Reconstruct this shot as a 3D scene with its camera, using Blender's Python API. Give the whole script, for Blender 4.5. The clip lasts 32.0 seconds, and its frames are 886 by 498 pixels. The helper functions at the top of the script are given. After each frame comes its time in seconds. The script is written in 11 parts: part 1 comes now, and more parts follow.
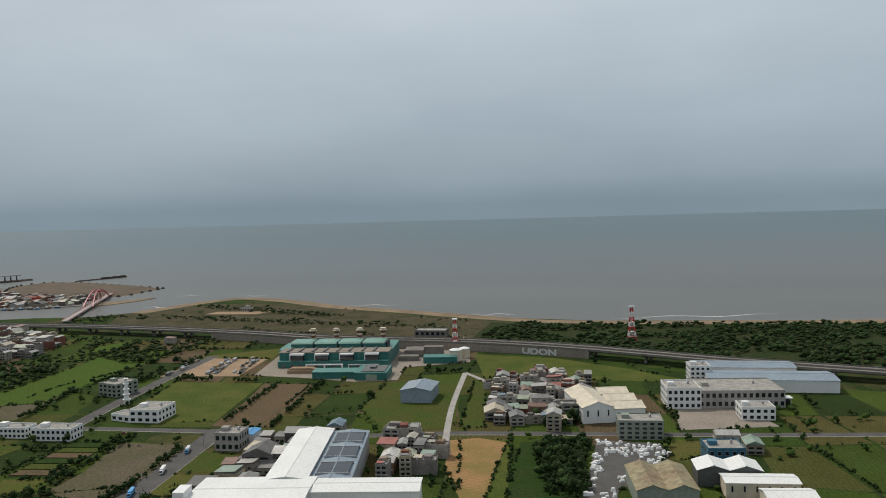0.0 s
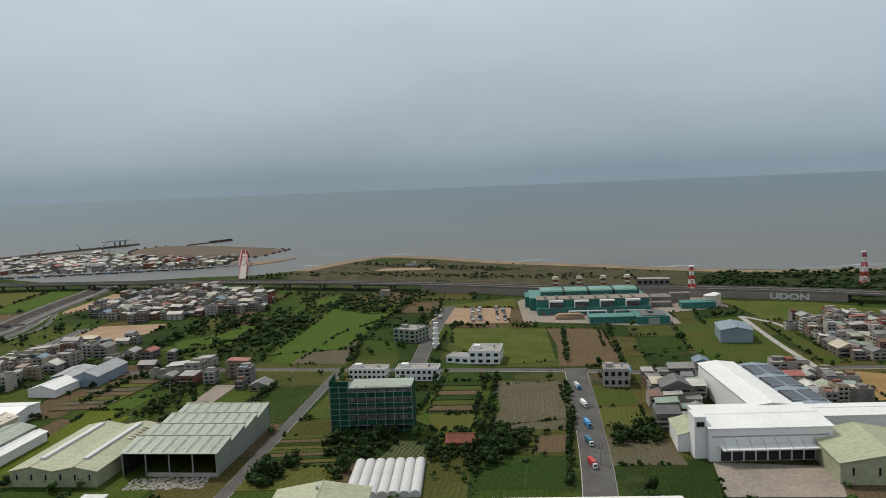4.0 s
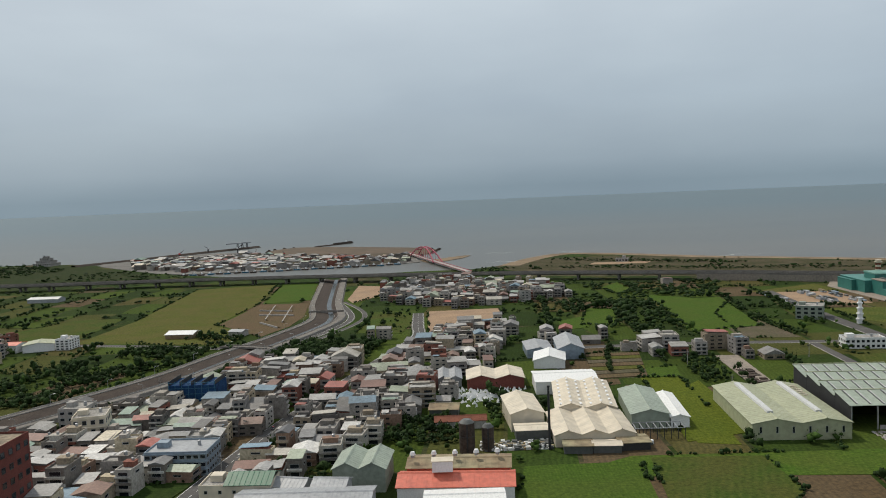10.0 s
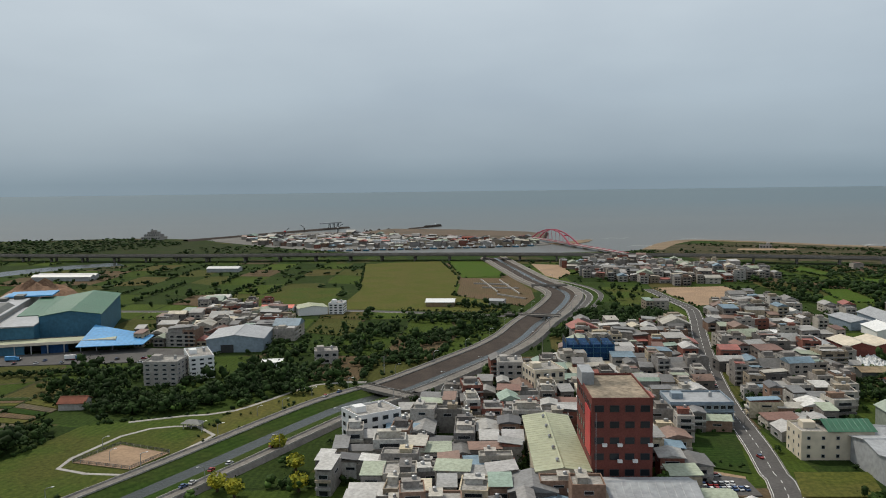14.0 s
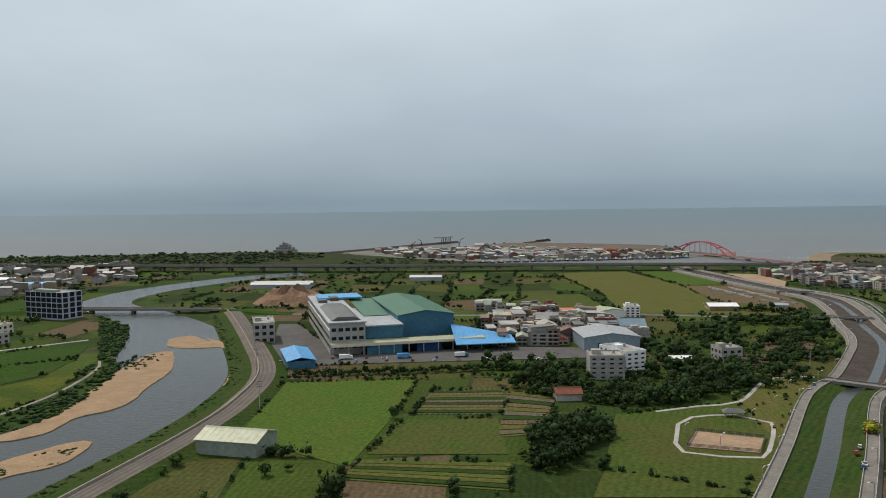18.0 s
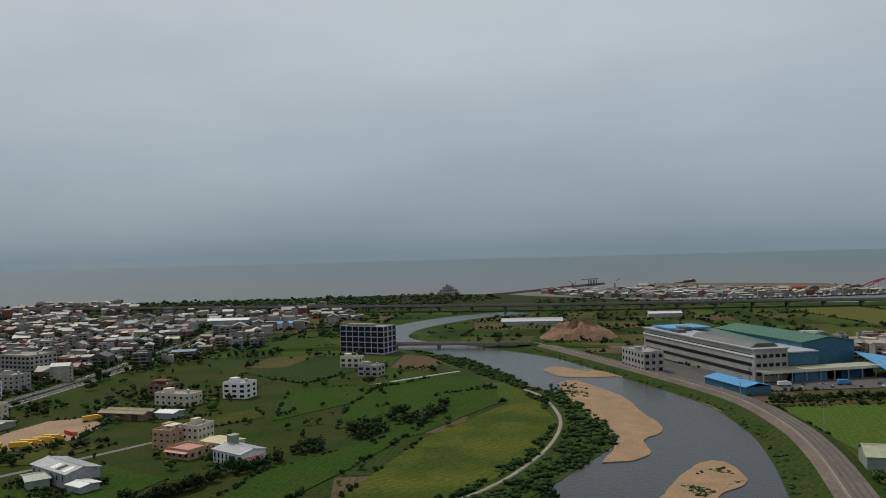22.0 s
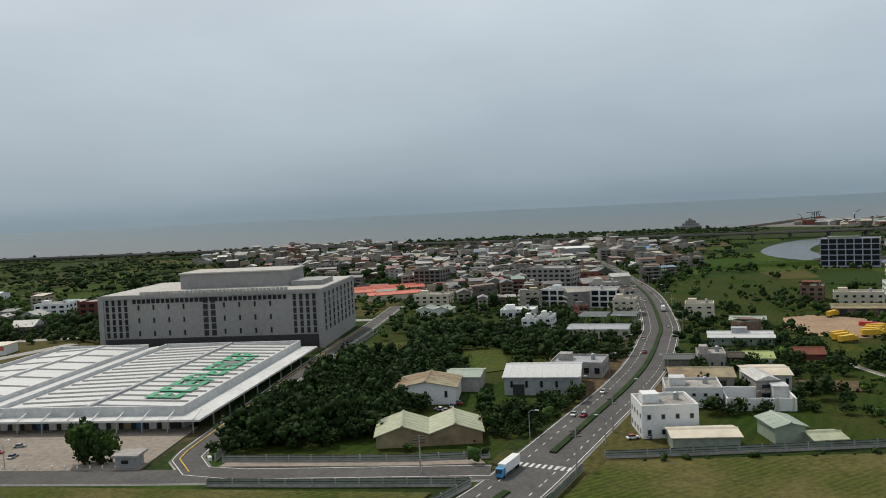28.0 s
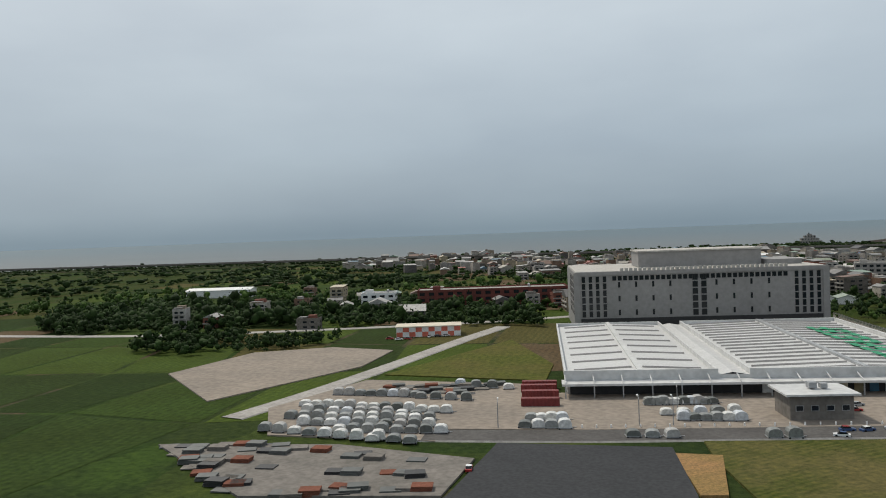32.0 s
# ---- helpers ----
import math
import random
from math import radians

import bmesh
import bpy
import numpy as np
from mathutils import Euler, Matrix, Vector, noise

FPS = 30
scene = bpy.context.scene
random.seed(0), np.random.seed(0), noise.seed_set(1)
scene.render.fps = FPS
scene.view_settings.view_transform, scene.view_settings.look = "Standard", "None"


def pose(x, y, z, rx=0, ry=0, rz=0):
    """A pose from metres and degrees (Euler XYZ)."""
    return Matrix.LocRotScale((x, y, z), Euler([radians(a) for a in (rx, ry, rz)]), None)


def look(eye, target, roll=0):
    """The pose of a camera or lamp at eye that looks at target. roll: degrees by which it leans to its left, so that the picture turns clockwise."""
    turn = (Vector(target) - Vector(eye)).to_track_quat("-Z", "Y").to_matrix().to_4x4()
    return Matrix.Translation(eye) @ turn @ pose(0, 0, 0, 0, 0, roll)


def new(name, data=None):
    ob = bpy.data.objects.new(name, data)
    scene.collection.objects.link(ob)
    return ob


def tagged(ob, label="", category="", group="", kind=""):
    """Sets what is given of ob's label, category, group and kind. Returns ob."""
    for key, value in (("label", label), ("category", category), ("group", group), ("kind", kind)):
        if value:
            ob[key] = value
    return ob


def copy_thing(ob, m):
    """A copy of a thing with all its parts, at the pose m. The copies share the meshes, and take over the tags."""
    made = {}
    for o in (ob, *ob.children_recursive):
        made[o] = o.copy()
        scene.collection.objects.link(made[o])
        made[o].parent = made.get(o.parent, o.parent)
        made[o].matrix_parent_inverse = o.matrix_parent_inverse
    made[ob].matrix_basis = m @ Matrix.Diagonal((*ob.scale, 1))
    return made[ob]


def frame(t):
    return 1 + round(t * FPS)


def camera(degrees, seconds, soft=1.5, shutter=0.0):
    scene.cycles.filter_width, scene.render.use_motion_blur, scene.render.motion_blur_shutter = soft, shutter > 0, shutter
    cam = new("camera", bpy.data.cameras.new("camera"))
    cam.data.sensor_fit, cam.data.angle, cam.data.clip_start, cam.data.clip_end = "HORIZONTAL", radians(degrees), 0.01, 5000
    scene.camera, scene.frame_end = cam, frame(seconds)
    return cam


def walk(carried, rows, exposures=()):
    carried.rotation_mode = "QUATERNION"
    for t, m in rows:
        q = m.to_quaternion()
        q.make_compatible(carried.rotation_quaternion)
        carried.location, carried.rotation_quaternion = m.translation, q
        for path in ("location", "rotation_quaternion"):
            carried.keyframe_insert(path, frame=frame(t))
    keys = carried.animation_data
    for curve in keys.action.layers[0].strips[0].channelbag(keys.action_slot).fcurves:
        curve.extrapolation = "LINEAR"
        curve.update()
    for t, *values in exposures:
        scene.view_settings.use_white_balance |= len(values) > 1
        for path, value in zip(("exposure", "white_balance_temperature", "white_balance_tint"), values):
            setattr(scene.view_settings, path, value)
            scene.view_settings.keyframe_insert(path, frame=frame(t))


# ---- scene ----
# Camera: a passenger's view out of an airliner on its approach along the coast.
cam = camera(57.31, 32.0, soft=1.0)
PATH = [
    (0.0, pose(-0.000, -0.000, 94.905, 86.865, 1.531, 1.413)),
    (0.5, pose(-18.999, -0.397, 93.820, 85.727, 1.671, 1.750)),
    (1.0, pose(-37.989, -0.783, 92.734, 84.423, 1.769, 2.174)),
    (1.5, pose(-56.971, -1.135, 91.650, 83.965, 1.779, 2.172)),
    (2.0, pose(-75.934, -1.429, 90.567, 84.381, 1.213, 1.294)),
    (2.5, pose(-94.855, -1.652, 89.488, 84.954, 1.104, 0.784)),
    (3.0, pose(-113.711, -1.790, 88.414, 85.312, 1.494, 1.231)),
    (3.5, pose(-132.498, -1.825, 87.348, 85.061, 1.889, 1.664)),
    (4.0, pose(-151.223, -1.742, 86.295, 84.690, 2.318, 1.680)),
    (4.5, pose(-169.894, -1.538, 85.256, 84.918, 2.368, 1.071)),
    (6.5, pose(-244.366, -0.271, 81.156, 84.757, 2.206, -2.181)),
    (7.0, pose(-262.945, 0.053, 80.141, 85.454, 1.649, -2.580)),
    (7.5, pose(-281.473, 0.361, 79.134, 85.023, 1.191, -2.166)),
    (8.0, pose(-299.946, 0.628, 78.133, 84.667, 1.048, -0.867)),
    (8.5, pose(-318.361, 0.850, 77.136, 84.548, 1.432, 0.063)),
    (9.0, pose(-336.742, 1.034, 76.142, 84.833, 1.602, -0.082)),
    (9.5, pose(-355.147, 1.190, 75.154, 85.475, 1.539, -0.526)),
    (10.0, pose(-373.577, 1.333, 74.178, 85.739, 2.299, -0.287)),
    (10.5, pose(-391.995, 1.452, 73.218, 85.451, 2.655, -0.131)),
    (11.0, pose(-410.364, 1.546, 72.277, 85.767, 2.647, -0.414)),
    (11.5, pose(-428.670, 1.620, 71.355, 85.790, 2.239, -0.928)),
    (12.0, pose(-446.938, 1.676, 70.452, 86.181, 1.448, -2.297)),
    (12.5, pose(-465.161, 1.733, 69.564, 86.113, 1.010, -2.230)),
    (13.0, pose(-483.336, 1.778, 68.691, 85.607, 0.316, -1.689)),
    (13.5, pose(-501.482, 1.813, 67.829, 85.110, 0.410, -1.271)),
    (14.0, pose(-519.630, 1.827, 66.971, 85.155, 0.711, -0.957)),
    (14.5, pose(-537.783, 1.841, 66.112, 85.699, 0.913, -0.491)),
    (15.0, pose(-555.923, 1.865, 65.248, 85.832, 0.723, -0.139)),
    (15.5, pose(-574.087, 1.884, 64.375, 85.673, 1.078, 1.012)),
    (17.5, pose(-646.957, 1.964, 60.864, 86.298, 0.362, -0.523)),
    (18.0, pose(-665.191, 2.034, 59.996, 86.612, 0.710, -0.264)),
    (18.5, pose(-683.441, 2.180, 59.141, 87.756, 0.332, -0.392)),
    (19.0, pose(-701.704, 2.403, 58.298, 89.445, 1.261, 0.076)),
    (19.5, pose(-719.986, 2.691, 57.465, 90.416, 1.499, 0.594)),
    (20.0, pose(-738.283, 3.019, 56.636, 90.050, 0.468, 1.290)),
    (20.5, pose(-756.585, 3.347, 55.804, 89.317, 0.843, 2.893)),
    (21.0, pose(-774.873, 3.644, 54.963, 89.147, 1.082, 4.050)),
    (21.5, pose(-793.170, 3.902, 54.105, 89.709, 0.911, 3.423)),
    (22.0, pose(-811.497, 4.117, 53.224, 90.139, 1.492, 2.680)),
    (22.5, pose(-829.827, 4.274, 52.313, 90.515, 2.439, 3.262)),
    (23.0, pose(-848.148, 4.371, 51.363, 91.147, 3.003, 4.099)),
    (23.5, pose(-866.462, 4.407, 50.375, 91.651, 2.709, 4.052)),
    (24.0, pose(-884.794, 4.360, 49.346, 91.416, 2.657, 4.744)),
    (24.5, pose(-903.171, 4.228, 48.280, 90.229, 3.164, 5.617)),
    (25.0, pose(-921.587, 4.024, 47.180, 88.703, 4.473, 6.948)),
    (25.5, pose(-939.985, 3.769, 46.053, 88.577, 4.865, 7.423)),
    (27.5, pose(-1013.303, 2.628, 41.460, 88.384, 2.302, 5.877)),
    (28.0, pose(-1031.650, 2.290, 40.293, 86.990, 2.733, 6.522)),
    (28.5, pose(-1050.039, 1.896, 39.110, 85.454, 3.029, 6.829)),
    (29.0, pose(-1068.457, 1.471, 37.924, 84.765, 2.912, 6.612)),
    (29.5, pose(-1086.876, 1.075, 36.749, 85.182, 2.384, 5.962)),
    (30.0, pose(-1105.367, 0.705, 35.596, 85.539, 3.095, 6.667)),
    (30.5, pose(-1123.929, 0.409, 34.479, 85.930, 2.392, 6.245)),
    (31.0, pose(-1142.497, 0.214, 33.403, 86.433, 1.654, 5.444)),
    (31.5, pose(-1161.035, 0.096, 32.358, 87.973, 2.334, 5.622)),
    (32.0, pose(-1179.520, 0.000, 31.322, 88.662, 2.082, 5.848)),
]
walk(cam, PATH, exposures=[(0.0, -0.12), (2.0, 0.0), (14.0, 0.0), (17.5, 0.16), (18.0, 0.10), (19.0, -0.26), (20.0, -0.28), (22.0, -0.30), (24.0, -0.44), (25.0, -0.10), (26.0, 0.0), (28.0, 0.0), (29.0, 0.12), (30.0, 0.1), (32.0, -0.04)])

# ---- daylight ----
SUN_ELEVATION, SUN_TURN = 52.0, 130.0
world = bpy.data.worlds.new("sky")
scene.world = world
world.use_nodes = True
wn, wl = world.node_tree.nodes, world.node_tree.links
wn.clear()
w_out = wn.new("ShaderNodeOutputWorld")
w_bg = wn.new("ShaderNodeBackground")
w_sky = wn.new("ShaderNodeTexSky")
w_sky.sky_type = "NISHITA"
w_sky.sun_disc = False
w_sky.sun_elevation, w_sky.sun_rotation = radians(SUN_ELEVATION), radians(-SUN_TURN + 90)
w_sky.air_density, w_sky.dust_density = 1.6, 4.0
w_tex = wn.new("ShaderNodeTexCoord")
w_sep = wn.new("ShaderNodeSeparateXYZ")
wl.new(w_tex.outputs["Generated"], w_sep.inputs[0])
w_ramp = wn.new("ShaderNodeValToRGB")
wl.new(w_sep.outputs["Z"], w_ramp.inputs[0])
els = w_ramp.color_ramp.elements
els[0].position, els[0].color = 0.0, (0.255, 0.335, 0.395, 1)
els[1].position, els[1].color = 1.0, (0.56, 0.60, 0.64, 1)
for pos, col in ((0.03, (0.335, 0.42, 0.49)), (0.10, (0.425, 0.515, 0.60)), (0.20, (0.535, 0.615, 0.69)), (0.30, (0.61, 0.68, 0.745)), (0.5, (0.61, 0.66, 0.71))):
    e = els.new(pos)
    e.color = (*col, 1)
w_map = wn.new("ShaderNodeMapping")
w_map.inputs["Scale"].default_value = (1.4, 1.4, 4.0)
wl.new(w_tex.outputs["Generated"], w_map.inputs[0])
w_noise = wn.new("ShaderNodeTexNoise")
w_noise.inputs["Scale"].default_value, w_noise.inputs["Detail"].default_value = 1.7, 5.0
wl.new(w_map.outputs[0], w_noise.inputs["Vector"])
w_cr = wn.new("ShaderNodeValToRGB")
w_cr.color_ramp.elements[0].position, w_cr.color_ramp.elements[0].color = 0.34, (0.93, 0.94, 0.955, 1)
w_cr.color_ramp.elements[1].position, w_cr.color_ramp.elements[1].color = 0.70, (1.11, 1.105, 1.09, 1)
wl.new(w_noise.outputs["Fac"], w_cr.inputs[0])
w_mul = wn.new("ShaderNodeMix")
w_mul.data_type, w_mul.blend_type = "RGBA", "MULTIPLY"
w_mul.inputs[0].default_value = 1.0
wl.new(w_ramp.outputs[0], w_mul.inputs[6])
wl.new(w_cr.outputs[0], w_mul.inputs[7])
w_dim = wn.new("ShaderNodeVectorMath")
w_dim.operation = "SCALE"
w_dim.inputs["Scale"].default_value = 0.06
wl.new(w_sky.outputs[0], w_dim.inputs[0])
w_mix = wn.new("ShaderNodeMix")
w_mix.data_type = "RGBA"
w_mix.inputs[0].default_value = 0.88
wl.new(w_dim.outputs[0], w_mix.inputs[6])
wl.new(w_mul.outputs[2], w_mix.inputs[7])
wl.new(w_mix.outputs[2], w_bg.inputs[0])
w_bg.inputs[1].default_value = 1.0
wl.new(w_bg.outputs[0], w_out.inputs[0])

sun = new("sun", bpy.data.lights.new("sun", "SUN"))
sun.data.energy, sun.data.angle, sun.data.color = 2.75, radians(4), (1.0, 0.93, 0.81)
sx, sy = math.cos(radians(SUN_TURN)), math.sin(radians(SUN_TURN))
sun.matrix_world = look((sx * 300, sy * 300, 300 * math.tan(radians(SUN_ELEVATION))), (0, 0, 0))


# ---- materials ----
def shader(name):
    m = bpy.data.materials.new(name)
    m.use_nodes = True
    t = m.node_tree
    return m, t.nodes, t.links, t.nodes["Principled BSDF"]


def ramp(nodes, stops):
    r = nodes.new("ShaderNodeValToRGB")
    el = r.color_ramp.elements
    el[0].position, el[0].color = stops[0][0], (*stops[0][1], 1)
    el[1].position, el[1].color = stops[-1][0], (*stops[-1][1], 1)
    for pos, col in stops[1:-1]:
        el.new(pos).color = (*col, 1)
    return r


def noise_node(nodes, links, scale, detail=4.0, vec=None, stretch=None):
    n = nodes.new("ShaderNodeTexNoise")
    n.inputs["Scale"].default_value, n.inputs["Detail"].default_value = scale, detail
    if vec is None:
        vec = nodes.new("ShaderNodeNewGeometry").outputs["Position"]
    if stretch:
        mp = nodes.new("ShaderNodeMapping")
        mp.inputs["Scale"].default_value = stretch
        links.new(vec, mp.inputs[0])
        vec = mp.outputs[0]
    links.new(vec, n.inputs["Vector"])
    return n


def tint(c, k):
    return tuple(min(1.0, v * k) for v in c)


def surface(name, a, b=None, scale=0.4, fine=3.0, rough=0.8, metal=0.0, bump=0.15, vary=0.0, choices=None, stain=0.25, stretch=None, island=False):
    """Colour a to b by coarse noise, fine grain and stains; vary: lighter or darker from piece to piece; choices: colours picked piece by piece."""
    m, nodes, links, bsdf = shader(name)
    b = b or tint(a, 0.72)
    n1 = noise_node(nodes, links, scale, 5.0, stretch=stretch)
    r1 = ramp(nodes, [(0.3, a), (0.7, b)])
    links.new(n1.outputs["Fac"], r1.inputs[0])
    col = r1.outputs[0]
    if choices:
        info = nodes.new("ShaderNodeNewGeometry" if island else "ShaderNodeObjectInfo")
        rc = ramp(nodes, [(i / len(choices), c) for i, c in enumerate(choices)])
        rc.color_ramp.interpolation = "CONSTANT"
        links.new(info.outputs["Random Per Island" if island else "Random"], rc.inputs[0])
        mx = nodes.new("ShaderNodeMix")
        mx.data_type, mx.blend_type = "RGBA", "MULTIPLY"
        mx.inputs[0].default_value = 1.0
        links.new(rc.outputs[0], mx.inputs[6])
        links.new(col, mx.inputs[7])
        col = mx.outputs[2]
    n2 = noise_node(nodes, links, fine, 6.0)
    r2 = ramp(nodes, [(0.3, (1 - stain,) * 3), (0.65, (1 + stain * 0.25,) * 3)])
    links.new(n2.outputs["Fac"], r2.inputs[0])
    mx = nodes.new("ShaderNodeMix")
    mx.data_type, mx.blend_type = "RGBA", "MULTIPLY"
    mx.inputs[0].default_value = 1.0
    links.new(col, mx.inputs[6])
    links.new(r2.outputs[0], mx.inputs[7])
    col = mx.outputs[2]
    if vary:
        info = nodes.new("ShaderNodeNewGeometry" if island else "ShaderNodeObjectInfo")
        hs = nodes.new("ShaderNodeHueSaturation")
        mr = nodes.new("ShaderNodeMapRange")
        mr.inputs["To Min"].default_value, mr.inputs["To Max"].default_value = 1 - vary, 1 + vary
        links.new(info.outputs["Random Per Island" if island else "Random"], mr.inputs["Value"])
        links.new(mr.outputs[0], hs.inputs["Value"])
        links.new(col, hs.inputs["Color"])
        col = hs.outputs[0]
    links.new(col, bsdf.inputs["Base Color"])
    bsdf.inputs["Roughness"].default_value, bsdf.inputs["Metallic"].default_value = rough, metal
    bsdf.inputs["Specular IOR Level"].default_value = 0.1 if rough > 0.75 else 0.4
    if bump:
        bp = nodes.new("ShaderNodeBump")
        bp.inputs["Strength"].default_value, bp.inputs["Distance"].default_value = bump, 0.3
        links.new(n2.outputs["Fac"], bp.inputs["Height"])
        links.new(bp.outputs[0], bsdf.inputs["Normal"])
    return m


def furrowed(name, a, b, width=1.2, turn=0.0, soil=None, patchy=0.5, grain=0.9):
    """Cultivated ground: rows of crop over soil, patchy."""
    m, nodes, links, bsdf = shader(name)
    pos = nodes.new("ShaderNodeNewGeometry").outputs["Position"]
    mp = nodes.new("ShaderNodeMapping")
    mp.inputs["Rotation"].default_value = (0, 0, radians(turn))
    links.new(pos, mp.inputs[0])
    wv = nodes.new("ShaderNodeTexWave")
    wv.inputs["Scale"].default_value = 0.314 / width
    wv.inputs["Distortion"].default_value, wv.inputs["Detail"].default_value = 5.0, 4.0
    links.new(mp.outputs[0], wv.inputs["Vector"])
    r = ramp(nodes, [(0.1, a), (0.9, b)])
    links.new(wv.outputs["Fac"], r.inputs[0])
    n = noise_node(nodes, links, 0.06, 6.0)
    r2 = ramp(nodes, [(0.38, (0, 0, 0)), (0.62, (1, 1, 1))])
    links.new(n.outputs["Fac"], r2.inputs[0])
    mul = nodes.new("ShaderNodeMath")
    mul.operation = "MULTIPLY"
    mul.inputs[1].default_value = patchy
    links.new(r2.outputs[0], mul.inputs[0])
    mx = nodes.new("ShaderNodeMix")
    mx.data_type = "RGBA"
    links.new(mul.outputs[0], mx.inputs[0])
    links.new(r.outputs[0], mx.inputs[6])
    mx.inputs[7].default_value = (*(soil or tint(a, 1.5)), 1)
    n3 = noise_node(nodes, links, grain, 10.0)
    n3.inputs["Roughness"].default_value = 0.72
    r3 = ramp(nodes, [(0.3, (0.5, 0.52, 0.5)), (0.5, (0.9, 0.9, 0.9)), (0.72, (1.45, 1.32, 1.1))])
    links.new(n3.outputs["Fac"], r3.inputs[0])
    m2 = nodes.new("ShaderNodeMix")
    m2.data_type, m2.blend_type = "RGBA", "MULTIPLY"
    m2.inputs[0].default_value = 1.0
    links.new(mx.outputs[2], m2.inputs[6])
    links.new(r3.outputs[0], m2.inputs[7])
    links.new(m2.outputs[2], bsdf.inputs["Base Color"])
    bsdf.inputs["Roughness"].default_value, bsdf.inputs["Specular IOR Level"].default_value = 0.95, 0.04
    bp = nodes.new("ShaderNodeBump")
    bp.inputs["Strength"].default_value, bp.inputs["Distance"].default_value = 0.5, 0.4
    links.new(n3.outputs["Fac"], bp.inputs["Height"])
    links.new(bp.outputs[0], bsdf.inputs["Normal"])
    return m


def country(name):
    """Patchwork of small plots, hedged with scrub, away from the single fields."""
    m, nodes, links, bsdf = shader(name)
    pos = nodes.new("ShaderNodeNewGeometry").outputs["Position"]
    mp = nodes.new("ShaderNodeMapping")
    mp.inputs["Scale"].default_value = (1.0, 0.55, 1.0)
    links.new(pos, mp.inputs[0])
    vo = nodes.new("ShaderNodeTexVoronoi")
    vo.distance = "CHEBYCHEV"
    vo.inputs["Scale"].default_value = 0.035
    links.new(mp.outputs[0], vo.inputs["Vector"])
    sep = nodes.new("ShaderNodeSeparateColor")
    links.new(vo.outputs["Color"], sep.inputs[0])
    r = ramp(nodes, [(0.0, (0.030, 0.055, 0.012)), (0.25, (0.041, 0.072, 0.015)), (0.45, (0.055, 0.077, 0.019)), (0.6, (0.072, 0.072, 0.028)), (0.75, (0.033, 0.050, 0.014)), (0.88, (0.088, 0.072, 0.044)), (1.0, (0.050, 0.083, 0.017))])
    r.color_ramp.interpolation = "CONSTANT"
    links.new(sep.outputs[0], r.inputs[0])
    n = noise_node(nodes, links, 0.05, 8.0)
    r2 = ramp(nodes, [(0.42, (0, 0, 0)), (0.6, (1, 1, 1))])
    links.new(n.outputs["Fac"], r2.inputs[0])
    mx = nodes.new("ShaderNodeMix")
    mx.data_type = "RGBA"
    links.new(r2.outputs[0], mx.inputs[0])
    links.new(r.outputs[0], mx.inputs[6])
    mx.inputs[7].default_value = (0.026, 0.043, 0.013, 1)
    n3 = noise_node(nodes, links, 0.7, 10.0)
    n3.inputs["Roughness"].default_value = 0.72
    r3 = ramp(nodes, [(0.3, (0.45, 0.5, 0.45)), (0.5, (0.9, 0.9, 0.9)), (0.7, (1.5, 1.35, 1.1))])
    links.new(n3.outputs["Fac"], r3.inputs[0])
    m2 = nodes.new("ShaderNodeMix")
    m2.data_type, m2.blend_type = "RGBA", "MULTIPLY"
    m2.inputs[0].default_value = 1.0
    links.new(mx.outputs[2], m2.inputs[6])
    links.new(r3.outputs[0], m2.inputs[7])
    links.new(m2.outputs[2], bsdf.inputs["Base Color"])
    bsdf.inputs["Roughness"].default_value, bsdf.inputs["Specular IOR Level"].default_value = 0.95, 0.04
    bp = nodes.new("ShaderNodeBump")
    bp.inputs["Strength"].default_value, bp.inputs["Distance"].default_value = 0.6, 0.6
    links.new(n3.outputs["Fac"], bp.inputs["Height"])
    links.new(bp.outputs[0], bsdf.inputs["Normal"])
    return m


def plot_ground(name, choices, turn=0.0):
    """Small fields: one colour from plot to plot, with rows, bare patches and grain."""
    m = furrowed(name, (0.9, 0.9, 0.9), (1.12, 1.1, 1.05), 1.6, turn, (0.80, 0.72, 0.66), 0.6, 0.8)
    nodes, links = m.node_tree.nodes, m.node_tree.links
    bsdf = nodes["Principled BSDF"]
    old = bsdf.inputs["Base Color"].links[0].from_socket
    rc = ramp(nodes, [(i / len(choices), c) for i, c in enumerate(choices)])
    rc.color_ramp.interpolation = "CONSTANT"
    links.new(nodes.new("ShaderNodeNewGeometry").outputs["Random Per Island"], rc.inputs[0])
    mx = nodes.new("ShaderNodeMix")
    mx.data_type, mx.blend_type = "RGBA", "MULTIPLY"
    mx.inputs[0].default_value = 1.0
    links.new(rc.outputs[0], mx.inputs[6])
    links.new(old, mx.inputs[7])
    links.new(mx.outputs[2], bsdf.inputs["Base Color"])
    return m


